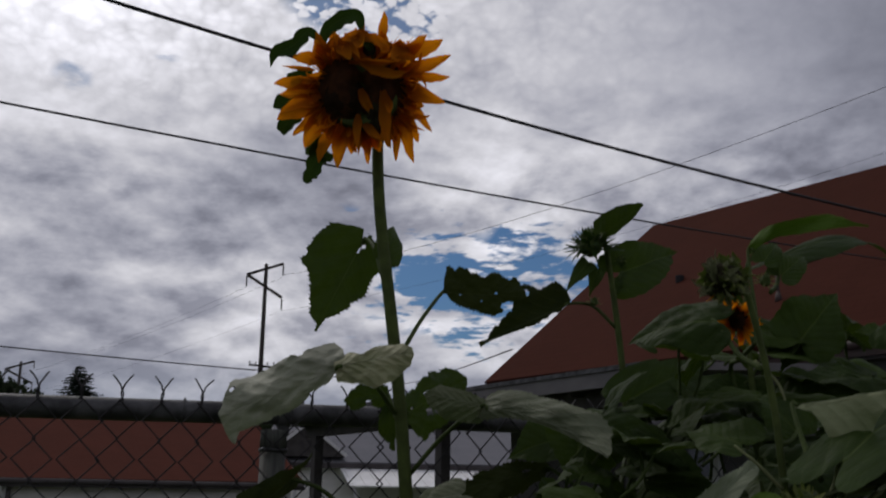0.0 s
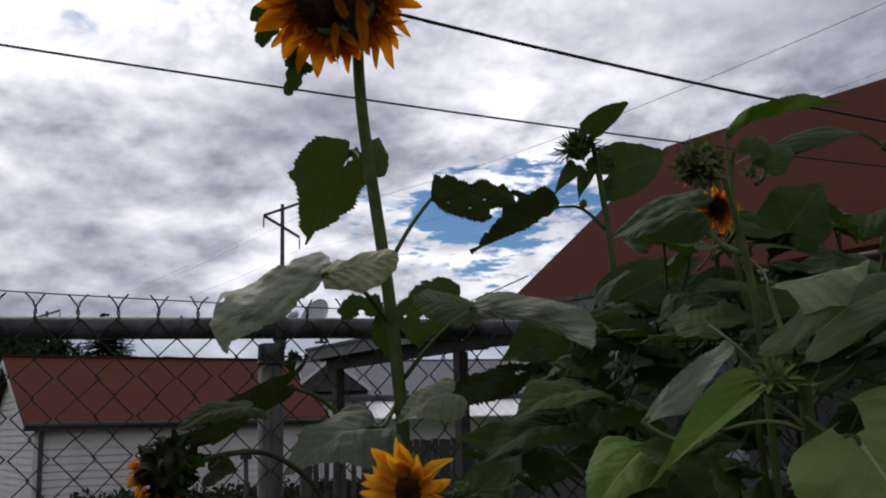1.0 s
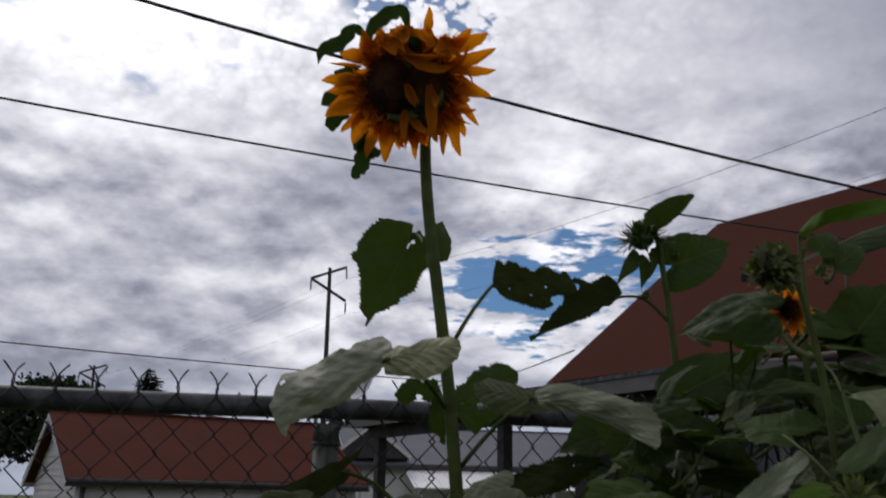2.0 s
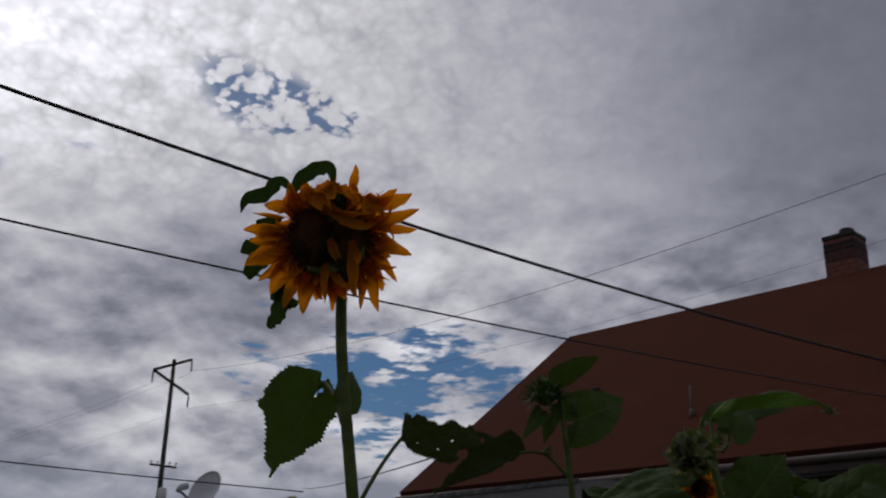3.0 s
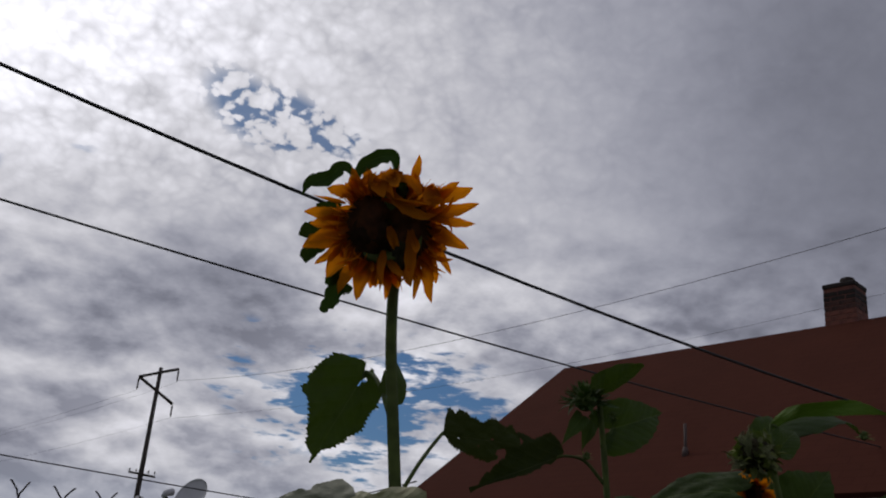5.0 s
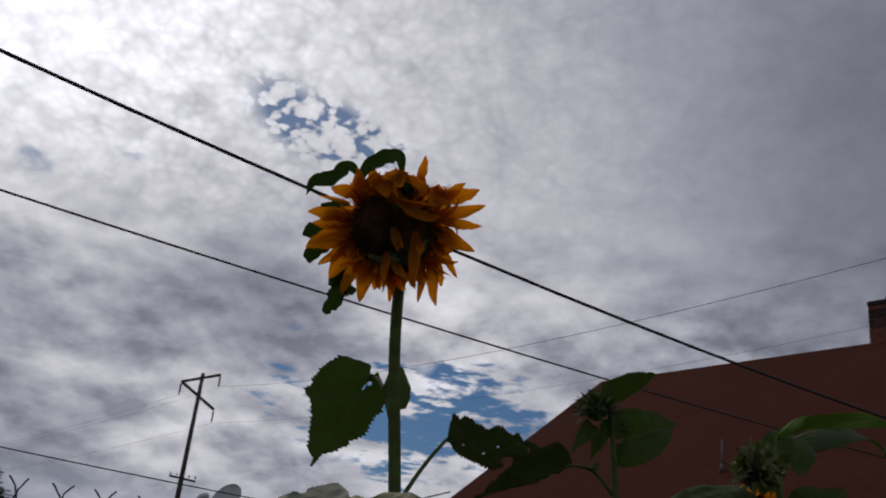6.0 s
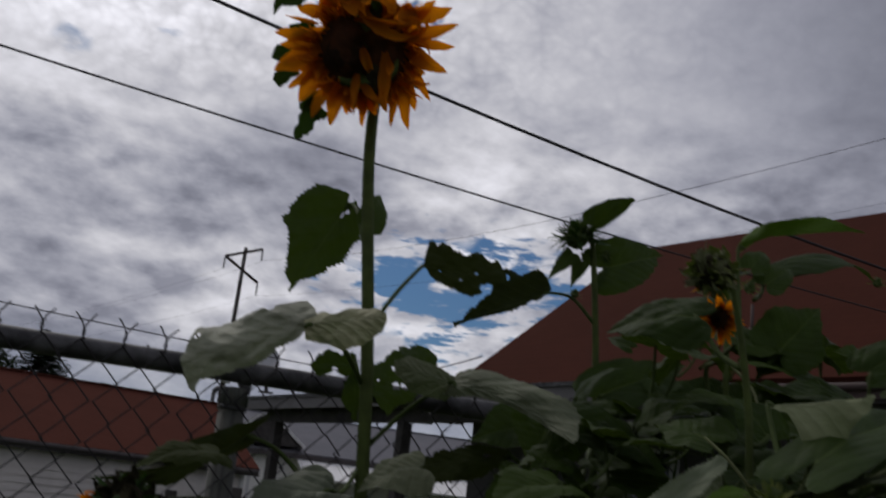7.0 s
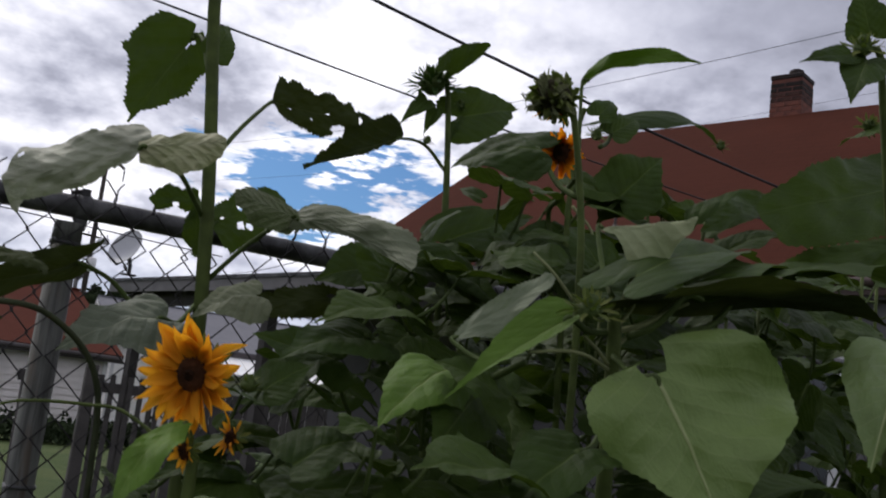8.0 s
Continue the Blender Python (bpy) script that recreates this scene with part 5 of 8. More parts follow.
def make_big_head():
    at = (-0.203, 1.245, 2.362)
    head_m = facing(local(TALL, at), local(TALL, (-0.72, -0.33, 1.70)))
    head = part("flower_head", disc_mesh("disc", 0.084, 0.070, 0.026, DISC, 3, 0.024), TALL, "crumpled brown disc ringed by orange-yellow petals", head_m)
    part("core", disc_mesh("core", 0.040, 0.034, 0.016, DISC_CORE, 4), head, matrix=pose(-0.028, -0.012, 0.006))
    rng = random.Random(77)
    # short broad petals closing the ring behind
    for k in range(40):
        a = 360 * k / 40 + rng.uniform(-5, 5)
        petal_at(head, PETALS, rng.choice((0, 1, 4)), a, 0.060, rng.uniform(0.044, 0.058), rng.uniform(-8, 16), rng.uniform(-15, 15), 2.0, -0.006)
    for k in range(24):
        a = 360 * k / 24 + rng.uniform(-9, 9)
        petal_at(head, PETALS, rng.choice((3, 5, 6, 7)), a, 0.070 + 0.010 * abs(math.cos(radians(a))), rng.uniform(0.030, 0.055), rng.uniform(0, 45), rng.uniform(-50, 50), rng.uniform(0.8, 1.3), rng.uniform(-0.006, 0.006))
    # thin, twisted, half-withered petals all round, some curling over the face
    for k in range(64):
        a = 360 * k / 64 + rng.uniform(-6, 6)
        kind = rng.choice((3, 4, 5, 6, 7, 1))
        petal_at(head, PETALS, kind, a, 0.056 + 0.016 * abs(math.cos(radians(a))) + rng.uniform(0, 0.012), rng.uniform(0.030, 0.062), rng.uniform(-6, 55), rng.uniform(-80, 80), rng.uniform(0.45, 0.9), rng.uniform(-0.004, 0.012))
    # the petals that stand out, right side round to the left
    face_petal(head, 0.033, 0.085, 0.000, 87, 0.059, 0.017, 8, 6, 0)
    face_petal(head, 0.059, 0.065, 0.000, 79, 0.054, 0.022, 5, 20, 0)
    face_petal(head, 0.066, 0.060, 0.000, 40, 0.075, 0.022, 2, 10, 0)
    face_petal(head, 0.065, 0.063, 0.004, 24, 0.086, 0.029, 8, 4, 0)
    face_petal(head, 0.072, 0.038, 0.000, 18, 0.094, 0.024, 0, 4, 0)
    face_petal(head, 0.085, 0.029, 0.000, 3, 0.074, 0.018, 8, 0, 0)
    face_petal(head, 0.073, 0.017, 0.000, -26, 0.086, 0.028, 0, 4, 0)
    face_petal(head, 0.070, -0.005, 0.000, -44, 0.088, 0.022, 1, 6, 0)
    face_petal(head, 0.074, -0.053, 0.000, -18, 0.046, 0.010, 3, 0, 0)
    face_petal(head, 0.070, -0.027, 0.000, -74, 0.102, 0.022, 8, 2, 0)
    face_petal(head, 0.060, -0.041, 0.000, -84, 0.085, 0.019, 1, 5, 0)
    face_petal(head, 0.085, -0.035, 0.000, -71, 0.066, 0.018, 4, 0, 0)
    face_petal(head, 0.039, -0.055, 0.000, -74, 0.049, 0.017, 0, 5, 0)
    face_petal(head, 0.006, -0.066, 0.000, -80, 0.068, 0.019, 1, 0, 0)
    face_petal(head, 0.019, -0.061, 0.000, -67, 0.045, 0.017, 3, 12, 0)
    face_petal(head, -0.028, -0.059, 0.000, -103, 0.081, 0.029, 0, 0, 0)
    face_petal(head, -0.018, -0.059, 0.000, -91, 0.061, 0.022, 4, 4, 0)
    face_petal(head, -0.050, -0.053, 0.000, -108, 0.082, 0.022, 8, 4, 0)
    face_petal(head, -0.064, -0.041, 0.000, -125, 0.074, 0.035, 0, 0, 0)
    face_petal(head, -0.069, -0.028, 0.000, -132, 0.081, 0.024, 1, 0, 0)
    face_petal(head, -0.072, -0.016, 0.000, -153, 0.089, 0.035, 8, 2, 0)
    face_petal(head, -0.075, -0.007, 0.006, -155, 0.081, 0.025, 0, 10, 0)
    face_petal(head, -0.078, 0.007, 0.000, 179, 0.080, 0.026, 8, 4, 0)
    face_petal(head, -0.076, 0.001, 0.000, -173, 0.076, 0.025, 2, 0, 0)
    face_petal(head, -0.085, 0.035, 0.000, 174, 0.061, 0.014, 3, 0, 0)
    face_petal(head, -0.075, 0.052, 0.000, 171, 0.057, 0.024, 2, 10, 0)
    face_petal(head, -0.067, 0.053, 0.000, 121, 0.065, 0.023, 5, 18, 0)
    face_petal(head, -0.046, 0.064, 0.000, 98, 0.048, 0.025, 4, 14, 0)
    face_petal(head, -0.058, 0.050, 0.006, 121, 0.059, 0.025, 1, 24, 0)
    # petals folded over the face from above, and curled ones from below
    face_petal(head, -0.017, 0.106, 0.020, -61, 0.074, 0.027, 5, 26, 0)
    face_petal(head, -0.030, 0.098, 0.016, -60, 0.064, 0.025, 3, 30, 0)
    face_petal(head, -0.007, 0.109, 0.010, -70, 0.033, 0.022, 7, 10, 0)
    face_petal(head, -0.036, 0.094, 0.022, -77, 0.049, 0.029, 0, 20, 0)
    face_petal(head, 0.010, 0.101, 0.024, -163, 0.051, 0.022, 8, 14, 0)
    face_petal(head, 0.024, 0.092, 0.012, 117, 0.028, 0.009, 6, 20, 0)
    face_petal(head, -0.023, 0.050, 0.026, 1, 0.093, 0.017, 3, 10, 0)
    face_petal(head, 0.066, 0.059, 0.028, -165, 0.057, 0.014, 1, 10, 0)
    face_petal(head, 0.080, 0.082, 0.016, -147, 0.050, 0.032, 2, 20, 0)
    face_petal(head, 0.049, 0.088, 0.020, -125, 0.044, 0.022, 5, 20, 0)
    face_petal(head, -0.002, 0.004, 0.024, -67, 0.056, 0.019, 7, 24, 0)
    face_petal(head, 0.038, 0.004, 0.022, -83, 0.106, 0.021, 8, 12, 0)
    face_petal(head, 0.045, -0.007, 0.024, -75, 0.053, 0.016, 5, 16, 0)
    face_petal(head, -0.005, -0.041, 0.016, -92, 0.063, 0.015, 0, 14, 0)
    face_petal(head, 0.005, -0.056, 0.016, -45, 0.050, 0.016, 2, 12, 0)
    part("throat", disc_mesh("throat", 0.015, 0.042, 0.008, DRY_DARK, 9), head, matrix=pose(0.026, -0.042, 0.016))
    part("receptacle", tube_mesh("receptacle", [(0.03, -0.05, -0.045), (0.01, -0.02, -0.035), (0, 0, -0.015), (0, 0, -0.002)], [0.012, 0.04, 0.066, 0.074], STEM, 18), head)
    # broad petals folded into ribbons across the upper face
    part("petal", strap_mesh("petal", [(-0.030, 0.082, 0.024), (-0.004, 0.058, 0.034), (0.022, 0.040, 0.036), (0.052, 0.031, 0.034), (0.082, 0.038, 0.028)], 0.022, PETAL), head)
    part("petal", strap_mesh("petal", [(-0.030, 0.080, 0.020), (-0.006, 0.092, 0.030), (0.022, 0.092, 0.034), (0.040, 0.074, 0.034), (0.022, 0.056, 0.032)], 0.016, PETAL), head)
    part("petal", strap_mesh("petal", [(0.050, 0.032, 0.030), (0.062, 0.056, 0.034), (0.084, 0.064, 0.030), (0.094, 0.048, 0.024)], 0.015, PETAL), head)
    part("petal", strap_mesh("petal", [(-0.066, 0.070, 0.010), (-0.050, 0.084, 0.022), (-0.034, 0.078, 0.028), (-0.028, 0.060, 0.028)], 0.018, PETAL), head)
    # dark disc painted in for the shaded hole below the curled petals
    part("hollow", disc_mesh("hollow", 0.012, 0.012, 0.004, DRY_DARK, 12), head, matrix=pose(0.012, 0.074, 0.026))
    # dark green sepals curling round the rim
    part("sepal", strap_mesh("sepal", [(-0.075, 0.081, 0.004), (-0.065, 0.105, 0.010), (-0.038, 0.126, 0.014), (-0.011, 0.129, 0.012), (0.002, 0.097, 0.008)], 0.028, SEPAL), head)
    part("sepal", strap_mesh("sepal", [(-0.071, 0.081, 0.002), (-0.099, 0.101, 0.010), (-0.117, 0.082, 0.012), (-0.137, 0.069, 0.008), (-0.156, 0.062, 0.004), (-0.165, 0.037, 0.002)], 0.026, SEPAL), head)
    part("sepal", strap_mesh("sepal", [(-0.090, 0.028, -0.020), (-0.111, 0.025, -0.020), (-0.130, 0.013, -0.020), (-0.136, 0.004, -0.020)], 0.027, SEPAL), head)
    part("sepal", strap_mesh("sepal", [(-0.104, -0.023, -0.020), (-0.129, -0.022, -0.020), (-0.146, -0.024, -0.020), (-0.161, -0.035, -0.020)], 0.033, SEPAL), head)
    part("sepal", strap_mesh("sepal", [(-0.110, -0.050, -0.022), (-0.135, -0.060, -0.022), (-0.141, -0.071, -0.022), (-0.141, -0.084, -0.022)], 0.029, SEPAL), head)
    part("sepal", strap_mesh("sepal", [(-0.067, -0.081, -0.016), (-0.082, -0.097, -0.016), (-0.093, -0.111, -0.016), (-0.101, -0.117, -0.016)], 0.025, SEPAL), head)
    part("sepal", strap_mesh("sepal", [(-0.072, -0.080, -0.018), (-0.077, -0.102, -0.016), (-0.080, -0.122, -0.014), (-0.089, -0.144, -0.012), (-0.093, -0.162, -0.012), (-0.088, -0.168, -0.012)], 0.034, SEPAL), head)
    part("sepal", strap_mesh("sepal", [(-0.077, -0.103, -0.014), (-0.065, -0.120, -0.014), (-0.058, -0.123, -0.014), (-0.055, -0.130, -0.014)], 0.022, SEPAL), head)
    part("sepal", strap_mesh("sepal", [(0.002, 0.095, 0.030), (0.007, 0.086, 0.030), (0.010, 0.080, 0.030), (0.012, 0.069, 0.030)], 0.020, SEPAL), head)


make_big_head()
shaped_leaf(TALL, (-0.122, 1.460, 2.148), (-0.210, 1.480, 1.958), VIEW, ((-0.05, 0.04), (0.05, 0.20), (0.17, 0.28), (0.32, 0.24), (0.47, 0.26), (0.62, 0.19), (0.80, 0.10), (0.87, 0.025), (1.0, 0.012)), ((-0.08, 0.12), (0.02, 0.35), (0.2, 0.42), (0.45, 0.44), (0.54, 0.31), (0.72, 0.20), (0.89, 0.11), (0.94, 0.02), (1.0, 0.008)), pet=(-0.124, 1.335, 2.045), holes=((0.13, 0.04, 0.028), (0.08, 0.13, 0.022), (0.05, -0.10, 0.012)), teeth=0.022, bites=0.05, wave=0.03, crinkle=1.3, bow=-0.12, label="dark green heart-shaped leaf with an eaten hole")
leaf(TALL, (-0.109, 1.370, 2.087), (-0.075, 1.430, 2.173), 0.062, (-0.076, -0.969, -0.237), pet=(-0.123, 1.335, 2.051), lobe=0.1, teeth=0.14)
shaped_leaf(TALL, (0.009, 1.368, 2.033), (0.190, 1.370, 2.040), VIEW, ((0.0, 0.10), (0.06, 0.28), (0.2, 0.29), (0.35, 0.23), (0.7, 0.25), (0.88, 0.20), (1.0, 0.06)), ((0.0, 0.05), (0.25, 0.15), (0.5, 0.21), (0.72, 0.24), (0.77, 0.10), (0.90, 0.03), (1.0, 0.01)), pet=(-0.096, 1.335, 1.883), holes=((0.63, 0.15, 0.022), (0.22, -0.12, 0.014), (0.74, -0.5, 0.05), (0.45, -0.35, 0.01)), teeth=0.02, bites=0.09, wave=0.05, droop=0.3, crinkle=1.6, bow=-0.05, mat=LEAF_SHADED, label="ragged dark leaf eaten by insects")
shaped_leaf(TALL, (-0.234, 1.200, 1.856), (-0.411, 1.290, 1.774), (-0.68, -0.15, 2.0), ((-0.02, 0.02), (0.17, 0.08), (0.48, 0.15), (0.8, 0.15), (0.9, 0.15), (0.97, 0.25), (1.0, 0.19)), ((-0.04, 0.15), (0.03, 0.26), (0.3, 0.25), (0.57, 0.27), (0.85, 0.28), (0.93, 0.15), (1.0, 0.03)), mat=LEAF_SHEEN, pet=(-0.089, 1.335, 1.790), holes=((0.86, -0.72, 0.025),), teeth=0.007, bites=0.05, fold=-0.12, droop=0.55, wave=0.09, crinkle=1.9, bow=-0.10, label="drooping pale grey-green leaf, sky sheen in its colour")
shaped_leaf(TALL, (-0.246, 1.205, 1.855), (-0.134, 1.140, 1.879), (-0.68, -0.15, 2.0), ((0.0, 0.12), (0.2, 0.17), (0.36, 0.09), (0.6, 0.17), (0.85, 0.15), (1.0, 0.05)), ((0.0, 0.18), (0.25, 0.23), (0.45, 0.33), (0.65, 0.30), (0.92, 0.16), (1.0, 0.04)), mat=LEAF_SHEEN, teeth=0.012, fold=-0.1, droop=0.4, wave=0.10, crinkle=1.6, label="curled lobe of the pale grey-green leaf")
shaped_leaf(TALL, (0.023, 1.220, 1.804), (0.104, 0.935, 1.710), (-0.68, -0.25, 1.80), ((-0.02, 0.08), (0.06, 0.12), (0.15, 0.135), (0.41, 0.13), (0.62, 0.13), (0.79, 0.15), (0.87, 0.12), (0.95, 0.06), (1.0, 0.02)), ((-0.02, 0.07), (0.04, 0.07), (0.2, 0.035), (0.45, 0.02), (0.8, 0.02), (1.0, 0.01)), sweep=0.05, mat=LEAF_GREY, pet=(-0.064, 1.340, 1.688), teeth=0.012, fold=-0.15, droop=0.3, wave=0.04, crinkle=1.3, bow=-0.06, label="drooping pale grey-green leaf, sky sheen in its colour")
shaped_leaf(TALL, (0.034, 1.220, 1.804), (-0.088, 1.200, 1.820), (-0.68, -0.25, 1.80), ((0.0, 0.24), (0.3, 0.27), (0.57, 0.27), (0.9, 0.14), (1.0, 0.03)), ((0.0, 0.10), (0.4, 0.15), (0.75, 0.16), (1.0, 0.03)), mat=LEAF_GREY, teeth=0.02, fold=-0.1, droop=0.3, label="rear lobe of the pale grey-green leaf")
shaped_leaf(TALL, (-0.077, 1.42, 1.837), (-0.156, 1.45, 1.825), VIEW, ((0.0, 0.24), (0.08, 0.29), (0.22, 0.29), (0.34, 0.22), (0.46, 0.12), (0.59, 0.19), (0.75, 0.24), (0.86, 0.23), (0.92, 0.10), (1.0, 0.02)), ((0.0, 0.2), (0.08, 0.26), (0.22, 0.26), (0.35, 0.2), (0.43, 0.3), (0.6, 0.33), (0.79, 0.24), (0.91, 0.12), (1.0, 0.02)), pet=(-0.080, 1.345, 1.781), teeth=0.035, bites=0.09, wave=0.04, holes=((0.46, 0.42, 0.07),), r=0.003, label="small ragged dark green leaf")
shaped_leaf(TALL, (-0.081, 1.41, 1.816), (-0.065, 1.42, 1.734), VIEW, ((0.0, 0.12), (0.3, 0.15), (0.57, 0.14), (0.81, 0.05), (1.0, 0.03)), ((0.0, 0.10), (0.05, 0.15), (0.25, 0.25), (0.4, 0.29), (0.6, 0.28), (0.76, 0.17), (0.83, 0.07), (0.93, 0.11), (1.0, 0.02)), teeth=0.03, bites=0.05)
shaped_leaf(TALL, (-0.04, 1.43, 1.803), (0.119, 1.5, 1.888), VIEW, ((0.0, 0.10), (0.06, 0.13), (0.14, 0.16), (0.26, 0.19), (0.36, 0.21), (0.53, 0.26), (0.67, 0.24), (0.83, 0.21), (0.89, 0.16), (0.96, 0.07), (1.0, 0.02)), ((-0.03, 0.10), (0.02, 0.26), (0.11, 0.33), (0.22, 0.29), (0.38, 0.29), (0.5, 0.28), (0.66, 0.21), (0.83, 0.15), (0.95, 0.06), (1.0, 0.02)), pet=(-0.079, 1.345, 1.761), teeth=0.02, bites=0.06, wave=0.05, holes=((0.37, 0.30, 0.045), (0.31, -0.40, 0.05), (0.40, -0.52, 0.04), (0.11, 0.12, 0.02)), r=0.003, label="insect-eaten dark green leaf")
leaf(TALL, (-0.162, 1.220, 1.607), (-0.327, 1.180, 1.533), 0.15, (-0.149, -0.646, 0.749), pet=(-0.076, 1.345, 1.644), mat=LEAF_GREY, arch=0.08, droop=0.5, wave=0.08, label="drooping pale grey-green leaf, sky sheen in its colour")
leaf(TALL, (-0.058, 1.120, 1.656), (-0.143, 1.150, 1.609), 0.09, (-0.113, -0.672, 0.732), mat=LEAF_GREY, arch=0.1, droop=0.5)
leaf(TALL, (-0.281, 1.320, 1.678), (-0.541, 1.020, 1.589), 0.10, (-0.119, -0.846, -0.520), pet=(-0.169, 1.345, 1.620), arch=0.05, droop=0.6, wave=0.16, teeth=0.3, fold=0.4, bow=-0.1, mat=LEAF_SHADED, label="dark ragged leaf with its shade in the colour")

# the second stalk, with a bud on top
SECOND = sunflower("budding_sunflower", "slender sunflower stalk with a spiky bud on top", (0.40, 1.33))
stem(SECOND, [(0.40, 1.33, 0.0), (0.405, 1.33, 0.9), (0.40, 1.33, 1.55), (0.389, 1.33, 1.80), (0.380, 1.33, 1.93), (0.368, 1.33, 2.045), (0.355, 1.33, 2.14), (0.337, 1.32, 2.175)], 0.0085, 0.0052)
bud(SECOND, (0.314, 1.325, 2.152), (0.05, 1.1, 2.9), 0.033, 64, 5, 1.5, kinds=BRACTS_SPIKY, label="dark green spiky unopened bud")
shaped_leaf(SECOND, (0.312, 1.270, 2.158), (0.340, 1.172, 2.196), VIEW, ((-0.16, 0.14), (-0.05, 0.30), (0.2, 0.31), (0.5, 0.26), (0.75, 0.18), (0.95, 0.08), (1.0, 0.03)), ((-0.1, 0.06), (0.2, 0.12), (0.6, 0.10), (1.0, 0.02)), pet=(0.339, 1.330, 2.172), teeth=0.02, fold=0.15, wave=0.04, r=0.003)
leaf(SECOND, (0.387, 1.330, 2.100), (0.552, 1.360, 2.164), 0.115, (-0.545, -0.831, -0.111), pet=(0.370, 1.330, 2.058), lobe=0.22, teeth=0.12)
leaf(SECOND, (0.305, 1.320, 2.112), (0.239, 1.300, 2.038), 0.036, (-0.478, -0.878, 0.001), lobe=0.05)
leaf(SECOND, (0.334, 1.330, 2.104), (0.309, 1.330, 2.044), 0.034, (-0.494, -0.869, 0.008), lobe=0.05)
bud(SECOND, (0.385, 1.330, 2.126), (0.5, 1.0, 2.6), 0.012, 16, 6, 1.3)
bud(SECOND, (0.316, 1.320, 2.032), (0.3, 0.7, 2.9), 0.010, 14, 7, 1.4)
shaped_leaf(SECOND, (0.271, 1.340, 2.028), (0.119, 1.440, 1.950), VIEW, ((0.0, 0.02), (0.14, 0.045), (0.41, 0.05), (0.78, 0.02), (0.93, 0.02), (1.0, 0.035)), ((-0.03, 0.15), (0.03, 0.27), (0.2, 0.27), (0.34, 0.37), (0.49, 0.28), (0.57, 0.17), (0.76, 0.11), (0.92, 0.02), (1.0, 0.02)), pet=(0.372, 1.332, 1.985), holes=((0.36, -0.8, 0.03),), teeth=0.016, bites=0.06, fold=0.1, wave=0.04, crinkle=1.2, r=0.003, bow=-0.18, label="insect-eaten dark green leaf", mat=LEAF_SHADED)
leaf(SECOND, (0.262, 1.200, 1.809), (0.322, 1.140, 1.876), 0.085, (0.109, -0.433, 0.895), pet=(0.388, 1.330, 1.798), arch=0.08, droop=0.3)
leaf(SECOND, (0.351, 1.260, 1.832), (0.562, 1.270, 1.925), 0.115, (-0.522, -0.767, 0.373), pet=(0.390, 1.330, 1.827), arch=0.05)
leaf(SECOND, (0.235, 1.250, 1.755), (0.183, 1.215, 1.672), 0.15, (-0.190, -0.979, 0.070), lobe=0.2)
leaf(SECOND, (0.461, 1.330, 1.951), (0.449, 1.400, 1.975), 0.03, (-0.266, -0.964, -0.026))
shaped_leaf(SECOND, (0.223, 1.346, 1.707), (-0.028, 1.268, 1.657), VIEW, ((0.0, 0.04), (0.1, 0.08), (0.3, 0.13), (0.57, 0.13), (0.74, 0.12), (0.87, 0.09), (1.0, 0.02)), ((0.0, 0.03), (0.05, 0.06), (0.22, 0.10), (0.46, 0.10), (0.64, 0.08), (0.81, 0.05), (1.0, 0.02)), pet=(0.377, 1.322, 1.660), holes=((0.22, -0.2, 0.05),), teeth=0.014, bites=0.06, mat=LEAF_SHADED, label="dark drooping leaf with a hole eaten in it")
leaf(SECOND, (0.079, 0.930, 1.651), (-0.077, 0.860, 1.605), 0.10, (-0.248, -0.491, 0.835), pet=(0.365, 1.300, 1.737), arch=0.06)
leaf(SECOND, (0.040, 0.920, 1.604), (-0.125, 0.860, 1.552), 0.10, (-0.131, -0.533, 0.836), pet=(0.377, 1.300, 1.610), arch=0.08, droop=0.3)
leaf(SECOND, (0.127, 1.120, 1.639), (0.043, 1.100, 1.604), 0.11, (-0.224, -0.942, 0.249))
leaf(SECOND, (0.338, 1.100, 1.774), (0.417, 1.050, 1.815), 0.11, (-0.250, -0.348, 0.904), pet=(0.395, 1.330, 1.766), arch=0.1)
leaf(SECOND, (0.292, 1.050, 1.729), (0.155, 1.050, 1.737), 0.09, (-0.396, -0.643, 0.655))

# the stalk with the nodding, withered head and a small flower behind it
THIRD = sunflower("nodding_sunflower", "sunflower stalk with a nodding withered green head", (0.26, 0.76))
stem(THIRD, [(0.27, 0.76, 0.0), (0.27, 0.755, 0.8), (0.255, 0.74, 1.5), (0.248, 0.74, 1.711), (0.241, 0.74, 1.79), (0.226, 0.74, 1.87), (0.206, 0.74, 1.945), (0.188, 0.735, 1.967), (0.172, 0.725, 1.958)], 0.0056, 0.0042)
shaggy_head(THIRD, (0.148, 0.712, 1.933), (-0.35, 0.2, 1.3), 0.030, 8, "nodding withered head with shaggy bracts", 3, DRY_DARK)
leaf(THIRD, (0.225, 0.830, 1.905), (0.173, 0.980, 1.890), 0.105, (-0.486, -0.726, 0.486), pet=(0.233, 0.745, 1.826), arch=0.10, droop=0.4, holes=((0.70, 0.5, 0.03),))
